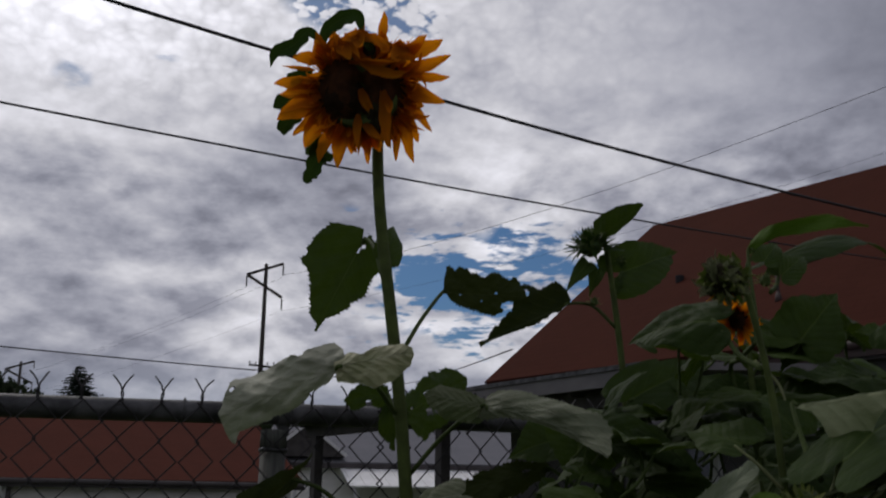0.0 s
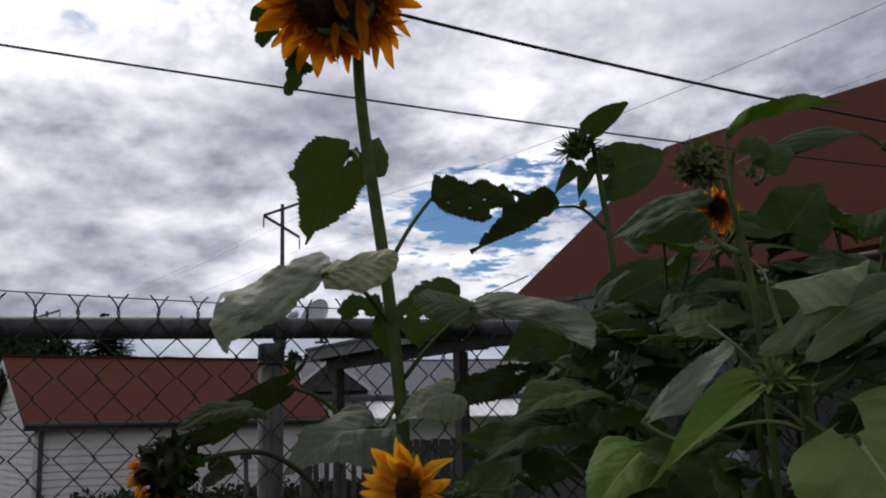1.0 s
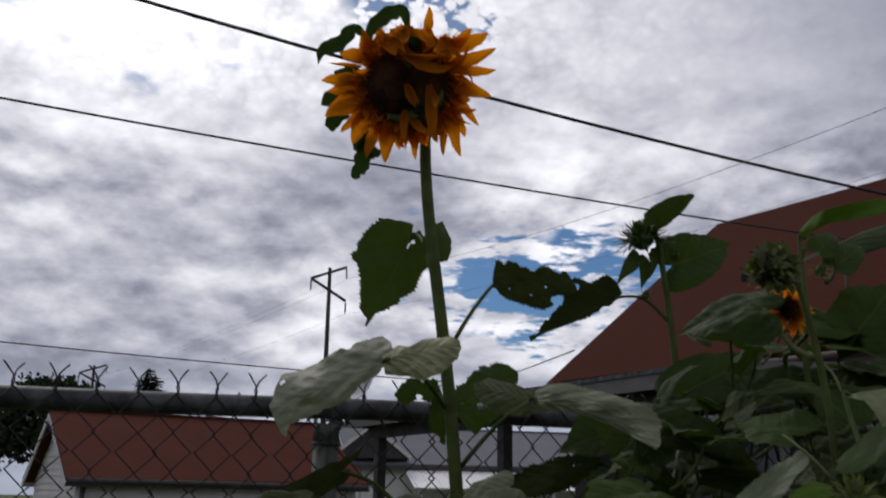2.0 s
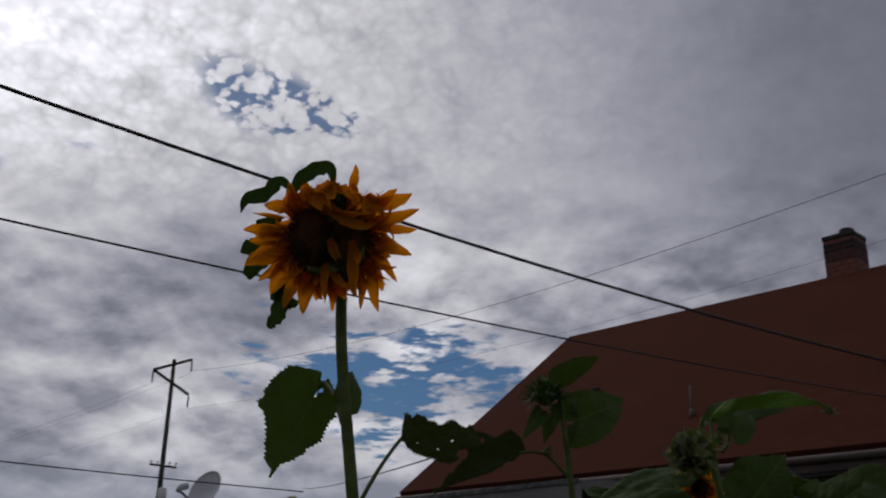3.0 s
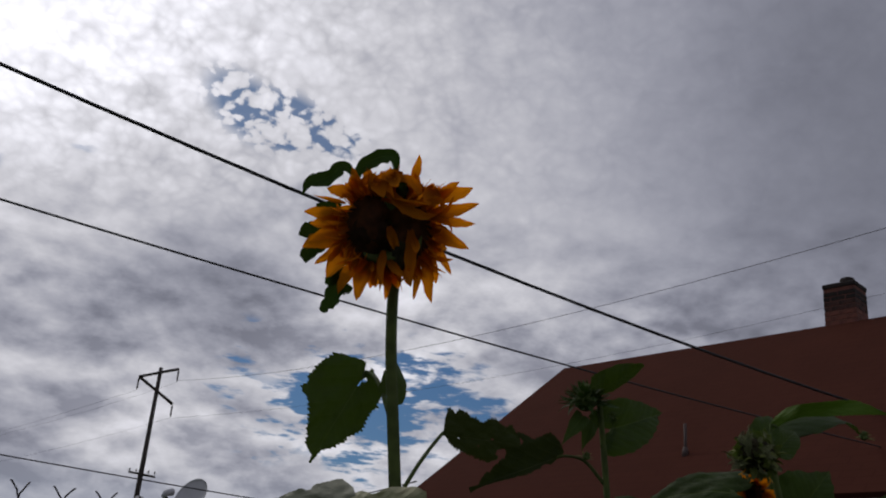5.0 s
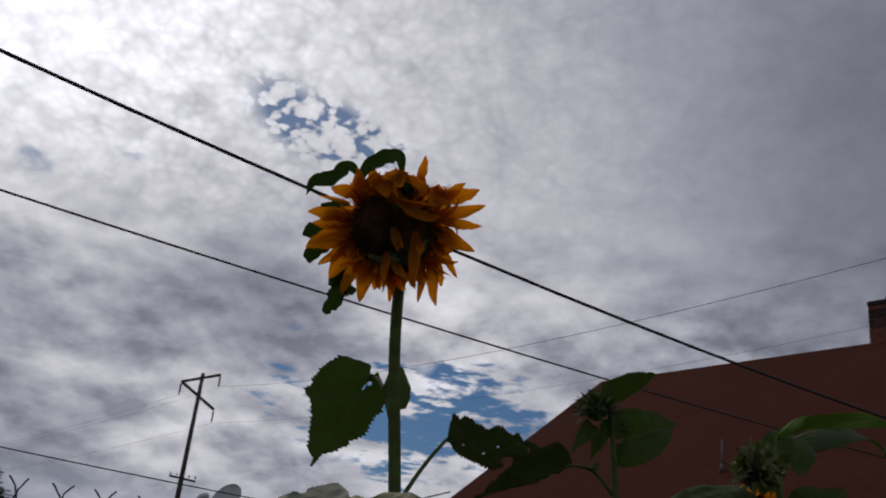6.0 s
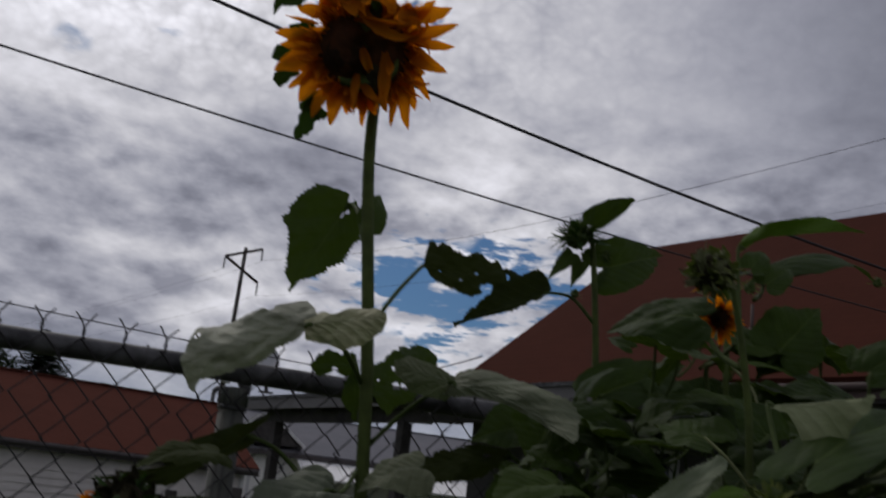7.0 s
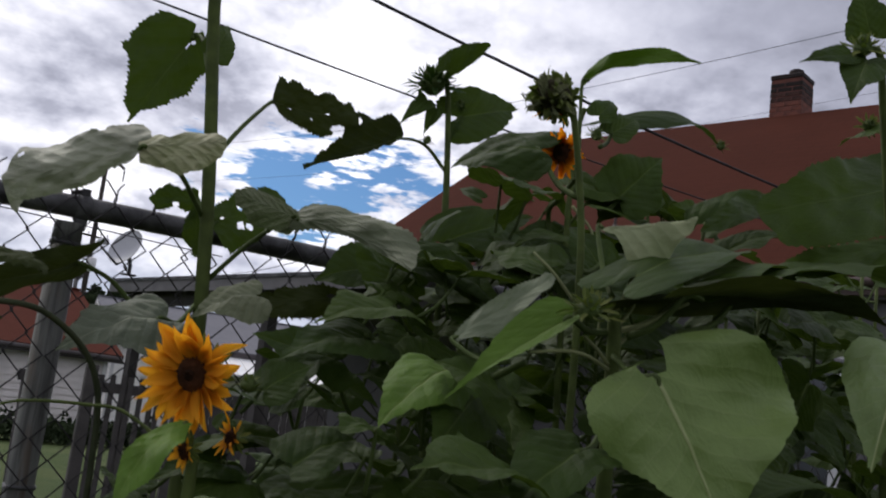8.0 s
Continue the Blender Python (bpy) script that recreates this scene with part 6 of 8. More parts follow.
shaped_leaf(THIRD, (0.203, 0.66, 1.768), (0.274, 0.56, 1.785), (-0.55, -0.25, 2.1), ((0.0, 0.01), (0.3, -0.05), (0.5, -0.03), (0.62, 0.01), (0.85, -0.01), (1.0, 0.02)), ((0.0, 0.02), (0.18, 0.09), (0.25, 0.22), (0.30, 0.40), (0.34, 0.56), (0.40, 0.53), (0.5, 0.46), (0.64, 0.40), (0.78, 0.25), (0.91, 0.17), (1.0, 0.02)), pet=(0.184, 0.600, 1.675), mat=LEAF_PALE, teeth=0.006, droop=0.5, wave=0.10, crinkle=1.2, r=0.003, label="drooping pale grey-green leaf, sky sheen in its colour")
leaf(THIRD, (0.288, 0.750, 1.742), (0.262, 0.800, 1.798), 0.08, (-0.364, -0.440, 0.821), pet=(0.249, 0.740, 1.726))
leaf(THIRD, (0.269, 0.900, 1.867), (0.379, 0.950, 1.856), 0.07, (-0.351, -0.460, 0.816))

FOURTH = sunflower("slim_sunflower", "slim pale sunflower stalk with a small bright flower", (0.46, 1.0))
stem(FOURTH, [(0.46, 1.0, 0.0), (0.455, 1.0, 1.2), (0.43, 1.0, 1.75), (0.424, 1.0, 1.9), (0.428, 1.0, 2.02), (0.43, 0.99, 2.06)], 0.0065, 0.0038)
bud(FOURTH, (0.470, 1.000, 2.025), (0.3, 0.3, 2.8), 0.013, 20, 12, 1.5)
small_flower(FOURTH, (0.262, 0.826, 1.910), (-0.8, 0.20, 1.45), 0.045, 26, 31, False, 0.45, "small yellow flower with a dark brown centre")
stem(FOURTH, [(0.43, 1.0, 1.72), (0.40, 1.02, 1.86), (0.34, 0.92, 1.87), (0.30, 0.835, 1.88)], 0.0045, 0.0035, STEM_DARK, "side_stem")
shaped_leaf(THIRD, (0.241, 0.768, 1.999), (0.292, 0.592, 1.999), (-0.62, -0.27, 1.40), ((0.0, 0.03), (0.06, 0.06), (0.18, 0.08), (0.33, 0.08), (0.5, 0.066), (0.7, 0.06), (0.82, 0.042), (0.92, 0.015), (1.0, 0.006)), ((0.0, 0.03), (0.13, 0.02), (0.27, 0.025), (0.47, 0.06), (0.67, 0.05), (0.83, 0.035), (0.93, 0.012), (1.0, 0.006)), pet=(0.232, 0.745, 1.86), arch=0.02, sweep=0.115, teeth=0.006, fold=0.2, r=0.0026, mat=LEAF_MID)
leaf(FOURTH, (0.565, 1.060, 2.090), (0.989, 1.180, 2.146), 0.075, (-0.324, -0.504, 0.800), pet=(0.480, 1.000, 2.005), arch=0.10, droop=0.6, teeth=0.2, wave=0.1)
leaf(FOURTH, (0.513, 0.970, 1.919), (0.584, 0.950, 1.998), 0.13, (-0.667, -0.720, 0.190), pet=(0.490, 1.000, 1.886), lobe=0.2)
leaf(FOURTH, (0.590, 1.020, 1.954), (0.476, 1.000, 1.861), 0.12, (-0.610, -0.696, 0.379), pet=(0.484, 1.000, 1.915))
leaf(FOURTH, (0.471, 1.000, 2.060), (0.521, 1.020, 2.102), 0.05, (-0.647, -0.763, 0.012))
leaf(FOURTH, (0.507, 1.000, 2.038), (0.582, 1.020, 2.083), 0.06, (-0.663, -0.748, 0.029))
leaf(FOURTH, (0.755, 1.000, 1.927), (0.898, 0.950, 2.004), 0.11, (-0.542, -0.476, 0.692), arch=0.08)
leaf(FOURTH, (0.817, 1.050, 1.939), (0.714, 1.050, 1.956), 0.09, (-0.601, -0.585, 0.545))
leaf(FOURTH, (0.710, 0.900, 1.861), (0.810, 0.850, 1.897), 0.10, (-0.329, -0.279, 0.902))
leaf(FOURTH, (0.450, 1.000, 1.818), (0.348, 1.050, 1.826), 0.12, (-0.430, -0.563, 0.706), arch=0.05)
leaf(FOURTH, (0.396, 0.950, 1.817), (0.280, 0.950, 1.780), 0.09, (-0.199, -0.262, 0.944))

# the near plant with the broad leaf
NEAR = sunflower("broad_leaved_sunflower", "bushy sunflower with broad flat green leaves", (0.20, 0.60))
stem(NEAR, [(0.20, 0.60, 0.0), (0.20, 0.60, 0.9), (0.185, 0.585, 1.45), (0.172, 0.575, 1.60), (0.163, 0.57, 1.655)], 0.011, 0.0075)
bud(NEAR, (0.101, 0.540, 1.647), (-0.05, 0.2, 2.6), 0.017, 34, 15, 1.7, label="pale yellow-green opening bud")
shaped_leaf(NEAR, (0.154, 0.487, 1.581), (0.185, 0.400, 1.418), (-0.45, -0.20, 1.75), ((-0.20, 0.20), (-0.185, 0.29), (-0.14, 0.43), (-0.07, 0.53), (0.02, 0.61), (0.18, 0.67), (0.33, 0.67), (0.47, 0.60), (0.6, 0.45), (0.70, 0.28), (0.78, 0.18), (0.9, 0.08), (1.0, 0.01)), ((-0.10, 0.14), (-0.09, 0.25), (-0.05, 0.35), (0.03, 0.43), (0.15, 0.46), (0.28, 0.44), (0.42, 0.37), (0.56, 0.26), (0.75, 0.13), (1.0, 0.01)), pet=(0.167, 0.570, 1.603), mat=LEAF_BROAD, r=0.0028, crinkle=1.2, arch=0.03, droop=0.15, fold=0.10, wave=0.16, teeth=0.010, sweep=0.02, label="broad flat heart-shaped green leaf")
leaf(NEAR, (0.224, 0.520, 1.679), (0.768, 0.620, 1.718), 0.15, (0.348, 0.269, 0.898), pet=(0.186, 0.570, 1.627), arch=0.04, droop=0.3, lobe=0.18, mat=LEAF_SHADED)
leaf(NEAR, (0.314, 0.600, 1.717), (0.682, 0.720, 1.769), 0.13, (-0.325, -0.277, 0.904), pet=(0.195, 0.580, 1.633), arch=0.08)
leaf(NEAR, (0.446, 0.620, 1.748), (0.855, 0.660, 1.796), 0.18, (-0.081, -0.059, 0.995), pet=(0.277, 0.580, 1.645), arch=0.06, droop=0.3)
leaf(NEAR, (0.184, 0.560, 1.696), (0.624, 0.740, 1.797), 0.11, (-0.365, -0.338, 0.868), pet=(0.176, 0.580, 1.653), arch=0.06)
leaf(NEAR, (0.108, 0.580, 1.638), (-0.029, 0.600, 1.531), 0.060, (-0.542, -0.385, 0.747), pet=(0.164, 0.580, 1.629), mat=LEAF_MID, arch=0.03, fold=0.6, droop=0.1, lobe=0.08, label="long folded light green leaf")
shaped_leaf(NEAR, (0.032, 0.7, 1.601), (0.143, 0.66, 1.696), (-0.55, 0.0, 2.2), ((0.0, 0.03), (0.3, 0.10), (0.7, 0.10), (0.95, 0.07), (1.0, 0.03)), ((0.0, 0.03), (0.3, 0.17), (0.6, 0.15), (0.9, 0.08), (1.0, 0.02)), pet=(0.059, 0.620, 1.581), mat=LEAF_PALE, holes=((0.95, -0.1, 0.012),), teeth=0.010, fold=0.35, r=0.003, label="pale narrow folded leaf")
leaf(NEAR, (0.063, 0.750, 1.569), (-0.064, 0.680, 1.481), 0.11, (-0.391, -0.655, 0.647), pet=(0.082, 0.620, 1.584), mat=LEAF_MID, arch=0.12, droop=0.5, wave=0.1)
leaf(NEAR, (0.088, 0.520, 1.494), (-0.033, 0.480, 1.428), 0.10, (-0.396, -0.494, 0.774), pet=(0.176, 0.580, 1.533), arch=0.05)
leaf(NEAR, (0.078, 0.650, 1.544), (0.005, 0.700, 1.572), 0.10, (-0.299, -0.449, 0.842))
leaf(NEAR, (-0.010, 0.500, 1.463), (-0.127, 0.500, 1.463), 0.14, (-0.174, -0.257, 0.951), mat=LEAF)
leaf(NEAR, (0.191, 0.750, 1.724), (0.167, 0.850, 1.742), 0.10, (-0.330, -0.460, 0.824))

stem(NEAR, [(0.176, 0.578, 1.632), (0.215, 0.565, 1.650), (0.262, 0.560, 1.686), (0.300, 0.565, 1.704)], 0.0034, 0.0026, STEM_PALE, "petiole")
stem(NEAR, [(0.166, 0.575, 1.650), (0.180, 0.575, 1.672), (0.196, 0.580, 1.702)], 0.003, 0.0024, STEM_PALE, "petiole")
stem(NEAR, [(0.170, 0.575, 1.608), (0.195, 0.570, 1.636), (0.225, 0.560, 1.658), (0.254, 0.545, 1.677)], 0.0026, 0.002, STEM_PALE, "petiole")
stem(NEAR, [(0.166, 0.575, 1.592), (0.141, 0.570, 1.608), (0.126, 0.575, 1.620)], 0.0024, 0.0018, STEM_PALE, "petiole")
stem(NEAR, [(0.167, 0.575, 1.587), (0.121, 0.565, 1.598), (0.089, 0.570, 1.598), (0.051, 0.575, 1.591)], 0.0024, 0.0018, STEM_PALE, "petiole")
stem(NEAR, [(0.143, 0.620, 1.664), (0.116, 0.630, 1.694), (0.100, 0.650, 1.716)], 0.0022, 0.0016, STEM_PALE, "petiole")
stem(NEAR, [(0.164, 0.570, 1.633), (0.183, 0.565, 1.657), (0.199, 0.570, 1.690)], 0.0024, 0.0018, STEM_PALE, "petiole")
stem(FOURTH, [(0.392, 0.950, 1.873), (0.409, 0.920, 1.836), (0.407, 0.900, 1.798)], 0.0026, 0.002, STEM_PALE, "petiole")

leaf(NEAR, (0.077, 0.710, 1.537), (-0.012, 0.649, 1.468), 0.095, (0.247, -0.634, 0.733), pet=(0.117, 0.740, 1.467), arch=0.04, droop=0.40, r=0.0024)
leaf(NEAR, (0.237, 0.799, 1.528), (0.170, 0.731, 1.536), 0.076, (0.022, -0.358, 0.933), pet=(0.269, 0.829, 1.458), arch=0.07, droop=0.03, r=0.0024)
leaf(NEAR, (0.226, 0.908, 1.560), (0.361, 0.904, 1.555), 0.105, (0.331, -0.359, 0.873), pet=(0.177, 0.938, 1.490), arch=0.09, droop=0.16, r=0.0024)
leaf(NEAR, (0.206, 0.924, 1.411), (0.270, 0.867, 1.361), 0.074, (0.358, -0.530, 0.769), pet=(0.170, 0.954, 1.341), arch=0.07, droop=0.12, r=0.0024)
leaf(NEAR, (0.096, 0.813, 1.538), (-0.022, 0.751, 1.529), 0.093, (0.383, -0.240, 0.892), pet=(0.139, 0.843, 1.468), arch=0.10, droop=0.27, r=0.0024)
leaf(NEAR, (0.167, 0.682, 1.434), (0.274, 0.618, 1.383), 0.093, (0.279, -0.464, 0.841), pet=(0.126, 0.712, 1.364), arch=0.04, droop=0.03, r=0.0024)
leaf(NEAR, (0.399, 0.944, 1.633), (0.431, 0.865, 1.589), 0.086, (0.252, -0.237, 0.938), pet=(0.383, 0.974, 1.563), arch=0.02, droop=0.25, r=0.0024)
leaf(NEAR, (0.035, 0.695, 1.489), (0.093, 0.727, 1.447), 0.072, (0.408, -0.203, 0.890), pet=(0.007, 0.725, 1.419), arch=0.05, droop=0.18, r=0.0024)
leaf(NEAR, (0.190, 0.818, 1.496), (0.059, 0.767, 1.472), 0.095, (-0.064, -0.374, 0.925), pet=(0.237, 0.848, 1.426), arch=0.04, droop=0.12, r=0.0024)
leaf(NEAR, (0.266, 0.992, 1.500), (0.383, 0.977, 1.432), 0.087, (0.103, -0.440, 0.892), pet=(0.216, 1.022, 1.430), arch=0.02, droop=0.25, r=0.0024)
leaf(NEAR, (0.180, 0.797, 1.548), (0.149, 0.710, 1.483), 0.100, (0.171, -0.157, 0.973), pet=(0.193, 0.827, 1.478), arch=0.04, droop=0.18, r=0.0024)
leaf(NEAR, (0.096, 0.845, 1.534), (0.052, 0.889, 1.491), 0.085, (-0.115, -0.330, 0.937), pet=(0.115, 0.875, 1.464), arch=0.02, droop=0.23, r=0.0024)
leaf(NEAR, (0.121, 0.899, 1.565), (0.153, 0.824, 1.534), 0.080, (0.137, -0.708, 0.692), pet=(0.104, 0.929, 1.495), arch=0.05, droop=0.13, r=0.0024)
leaf(NEAR, (0.209, 0.937, 1.428), (0.265, 0.977, 1.438), 0.083, (-0.036, -0.669, 0.743), pet=(0.185, 0.967, 1.358), arch=0.03, droop=0.21, r=0.0024)
leaf(NEAR, (0.156, 0.693, 1.456), (0.203, 0.737, 1.444), 0.081, (0.235, -0.598, 0.767), pet=(0.136, 0.723, 1.386), arch=0.03, droop=0.12, r=0.0024)
leaf(NEAR, (0.126, 0.922, 1.537), (0.029, 0.936, 1.550), 0.087, (-0.223, -0.727, 0.649), pet=(0.169, 0.952, 1.467), arch=0.10, droop=0.35, r=0.0024)
leaf(NEAR, (0.250, 0.995, 1.401), (0.350, 0.946, 1.406), 0.079, (0.138, -0.513, 0.847), pet=(0.205, 1.025, 1.331), arch=0.04, droop=0.14, r=0.0024)
leaf(NEAR, (-0.050, 0.706, 1.484), (-0.078, 0.756, 1.495), 0.102, (0.187, -0.194, 0.963), pet=(-0.038, 0.736, 1.414), arch=0.09, droop=0.36, r=0.0024)
leaf(NEAR, (0.012, 0.839, 1.447), (0.065, 0.879, 1.424), 0.082, (-0.084, -0.182, 0.980), pet=(-0.012, 0.869, 1.377), arch=0.07, droop=0.14, r=0.0024)
leaf(FOURTH, (0.110, 1.033, 1.684), (0.170, 1.066, 1.697), 0.083, (0.272, -0.326, 0.905), pet=(0.082, 1.063, 1.614), arch=0.04, droop=0.21, r=0.0024)
leaf(FOURTH, (0.134, 1.047, 1.740), (0.171, 1.126, 1.743), 0.117, (0.215, -0.666, 0.715), pet=(0.123, 1.077, 1.670), arch=0.04, droop=0.25, r=0.0024)
leaf(FOURTH, (0.544, 1.206, 1.660), (0.667, 1.231, 1.636), 0.104, (-0.261, -0.527, 0.809), pet=(0.501, 1.236, 1.590), arch=0.03, droop=0.37, r=0.0024)
leaf(FOURTH, (0.417, 1.253, 1.766), (0.543, 1.184, 1.772), 0.103, (0.007, -0.579, 0.815), pet=(0.375, 1.283, 1.696), arch=0.07, droop=0.17, r=0.0024)
leaf(FOURTH, (0.177, 1.006, 1.621), (0.285, 1.004, 1.576), 0.082, (0.029, -0.547, 0.837), pet=(0.129, 1.036, 1.551), arch=0.05, droop=0.40, r=0.0024)
leaf(FOURTH, (0.208, 1.018, 1.735), (0.130, 0.946, 1.732), 0.091, (-0.154, -0.487, 0.860), pet=(0.242, 1.048, 1.665), arch=0.09, droop=0.04, r=0.0024)
leaf(FOURTH, (0.129, 0.972, 1.622), (0.044, 0.907, 1.568), 0.089, (-0.028, -0.734, 0.678), pet=(0.166, 1.002, 1.552), arch=0.08, droop=0.36, r=0.0024)
leaf(FOURTH, (0.547, 1.284, 1.641), (0.682, 1.273, 1.641), 0.092, (-0.088, -0.178, 0.980), pet=(0.497, 1.314, 1.571), arch=0.07, droop=0.33, r=0.0024)
leaf(FOURTH, (0.153, 1.053, 1.683), (0.246, 1.097, 1.643), 0.095, (-0.316, -0.696, 0.644), pet=(0.120, 1.083, 1.613), arch=0.03, droop=0.31, r=0.0024)
leaf(FOURTH, (0.195, 1.077, 1.756), (0.313, 1.049, 1.691), 0.097, (-0.306, -0.658, 0.688), pet=(0.145, 1.107, 1.686), arch=0.07, droop=0.06, r=0.0024)
leaf(FOURTH, (0.204, 0.964, 1.723), (0.317, 0.943, 1.723), 0.085, (-0.089, -0.136, 0.987), pet=(0.154, 0.994, 1.653), arch=0.06, droop=0.10, r=0.0024)
leaf(FOURTH, (0.119, 1.094, 1.683), (0.120, 1.174, 1.658), 0.116, (-0.333, -0.619, 0.711), pet=(0.119, 1.124, 1.613), arch=0.04, droop=0.08, r=0.0024)
leaf(FOURTH, (0.398, 1.031, 1.782), (0.548, 1.041, 1.801), 0.117, (-0.094, -0.218, 0.971), pet=(0.351, 1.061, 1.712), arch=0.07, droop=0.32, r=0.0024)
leaf(FOURTH, (0.359, 1.211, 1.797), (0.400, 1.289, 1.810), 0.115, (-0.146, -0.419, 0.896), pet=(0.347, 1.241, 1.727), arch=0.08, droop=0.26, r=0.0024)
leaf(FOURTH, (0.407, 1.235, 1.688), (0.355, 1.141, 1.704), 0.091, (-0.388, -0.140, 0.911), pet=(0.427, 1.265, 1.618), arch=0.10, droop=0.27, r=0.0024)
leaf(FOURTH, (0.360, 0.966, 1.774), (0.483, 0.931, 1.719), 0.107, (0.117, -0.482, 0.868), pet=(0.311, 0.996, 1.704), arch=0.08, droop=0.37, r=0.0024)
leaf(FOURTH, (1.180, 1.093, 1.702), (1.355, 1.033, 1.635), 0.127, (-0.034, -0.179, 0.983), pet=(1.133, 1.123, 1.632), arch=0.07, droop=0.36, r=0.0024)
leaf(FOURTH, (0.591, 0.812, 1.744), (0.459, 0.770, 1.694), 0.119, (-0.211, -0.200, 0.957), pet=(0.639, 0.842, 1.674), arch=0.08, droop=0.06, r=0.0024)
leaf(FOURTH, (0.714, 1.188, 1.684), (0.806, 1.224, 1.633), 0.090, (-0.271, -0.136, 0.953), pet=(0.679, 1.218, 1.614), arch=0.09, droop=0.12, r=0.0024)
leaf(FOURTH, (1.188, 1.279, 1.732), (1.241, 1.369, 1.749), 0.137, (0.290, -0.609, 0.738), pet=(1.174, 1.309, 1.662), arch=0.05, droop=0.07, r=0.0024)
leaf(FOURTH, (0.341, 0.830, 1.692), (0.241, 0.765, 1.652), 0.090, (-0.179, -0.288, 0.941), pet=(0.381, 0.860, 1.622), arch=0.06, droop=0.13, r=0.0024)
leaf(FOURTH, (1.024, 1.015, 1.870), (1.151, 0.983, 1.876), 0.091, (-0.415, -0.291, 0.862), pet=(0.975, 1.045, 1.800), arch=0.05, droop=0.23, r=0.0024)
leaf(FOURTH, (0.264, 0.755, 1.699), (0.400, 0.711, 1.713), 0.100, (0.329, -0.581, 0.744), pet=(0.216, 0.785, 1.629), arch=0.05, droop=0.21, r=0.0024)
leaf(FOURTH, (0.682, 1.177, 1.647), (0.727, 1.068, 1.662), 0.133, (-0.306, -0.587, 0.749), pet=(0.667, 1.207, 1.577), arch=0.07, droop=0.37, r=0.0024)
leaf(FOURTH, (1.151, 0.937, 1.765), (1.102, 0.988, 1.702), 0.106, (-0.306, -0.380, 0.873), pet=(1.170, 0.967, 1.695), arch=0.10, droop=0.06, r=0.0024)
leaf(FOURTH, (0.977, 0.777, 1.743), (0.862, 0.803, 1.747), 0.102, (-0.036, -0.575, 0.817), pet=(1.019, 0.807, 1.673), arch=0.02, droop=0.37, r=0.0024)
leaf(FOURTH, (0.572, 0.768, 1.625), (0.700, 0.830, 1.612), 0.127, (0.198, -0.699, 0.687), pet=(0.538, 0.798, 1.555), arch=0.05, droop=0.06, r=0.0024)
leaf(FOURTH, (0.870, 1.215, 1.748), (1.068, 1.194, 1.719), 0.133, (-0.011, -0.368, 0.930), pet=(0.820, 1.245, 1.678), arch=0.06, droop=0.12, r=0.0024)
leaf(FOURTH, (0.520, 0.972, 1.709), (0.708, 0.944, 1.684), 0.138, (-0.111, -0.715, 0.690), pet=(0.470, 1.002, 1.639), arch=0.04, droop=0.31, r=0.0024)
leaf(FOURTH, (0.954, 1.227, 1.672), (0.981, 1.105, 1.670), 0.125, (-0.125, -0.385, 0.915), pet=(0.946, 1.257, 1.602), arch=0.04, droop=0.19, r=0.0024)
leaf(FOURTH, (1.215, 1.173, 1.846), (1.371, 1.120, 1.777), 0.122, (0.035, -0.658, 0.752), pet=(1.168, 1.203, 1.776), arch=0.07, droop=0.19, r=0.0024)
leaf(FOURTH, (1.214, 1.199, 1.703), (1.115, 1.263, 1.708), 0.122, (-0.143, -0.269, 0.953), pet=(1.243, 1.229, 1.633), arch=0.09, droop=0.28, r=0.0024)
leaf(FOURTH, (1.701, 1.287, 1.854), (1.562, 1.251, 1.868), 0.098, (-0.021, -0.398, 0.917), pet=(1.750, 1.317, 1.784), arch=0.08, droop=0.29, r=0.0024)
leaf(FOURTH, (0.886, 0.845, 1.719), (0.809, 0.746, 1.719), 0.111, (0.126, -0.372, 0.920), pet=(0.911, 0.875, 1.649), arch=0.02, droop=0.06, r=0.0024)
leaf(FOURTH, (0.949, 0.993, 1.816), (0.894, 0.895, 1.788), 0.122, (-0.184, -0.718, 0.671), pet=(0.969, 1.023, 1.746), arch=0.03, droop=0.13, r=0.0024)
leaf(FOURTH, (0.433, 0.850, 1.760), (0.288, 0.849, 1.743), 0.109, (-0.248, -0.210, 0.946), pet=(0.482, 0.880, 1.690), arch=0.02, droop=0.16, r=0.0024)
leaf(FOURTH, (0.641, 0.903, 1.783), (0.703, 0.817, 1.768), 0.109, (-0.331, -0.473, 0.816), pet=(0.617, 0.933, 1.713), arch=0.05, droop=0.23, r=0.0024)
leaf(FOURTH, (1.504, 1.277, 1.856), (1.564, 1.171, 1.799), 0.122, (0.083, -0.488, 0.869), pet=(1.485, 1.307, 1.786), arch=0.10, droop=0.39, r=0.0024)
leaf(FOURTH, (0.802, 1.085, 1.630), (0.931, 1.065, 1.615), 0.095, (-0.306, -0.423, 0.853), pet=(0.752, 1.115, 1.560), arch=0.09, droop=0.15, r=0.0024)
leaf(FOURTH, (0.590, 0.987, 1.739), (0.750, 0.950, 1.751), 0.109, (0.072, -0.653, 0.754), pet=(0.541, 1.017, 1.669), arch=0.10, droop=0.20, r=0.0024)
leaf(FOURTH, (0.670, 0.979, 1.599), (0.533, 0.963, 1.540), 0.104, (0.100, -0.560, 0.822), pet=(0.720, 1.009, 1.529), arch=0.04, droop=0.31, r=0.0024)
leaf(FOURTH, (0.623, 1.205, 1.691), (0.594, 1.301, 1.643), 0.137, (-0.164, -0.687, 0.708), pet=(0.630, 1.235, 1.621), arch=0.10, droop=0.12, r=0.0024)
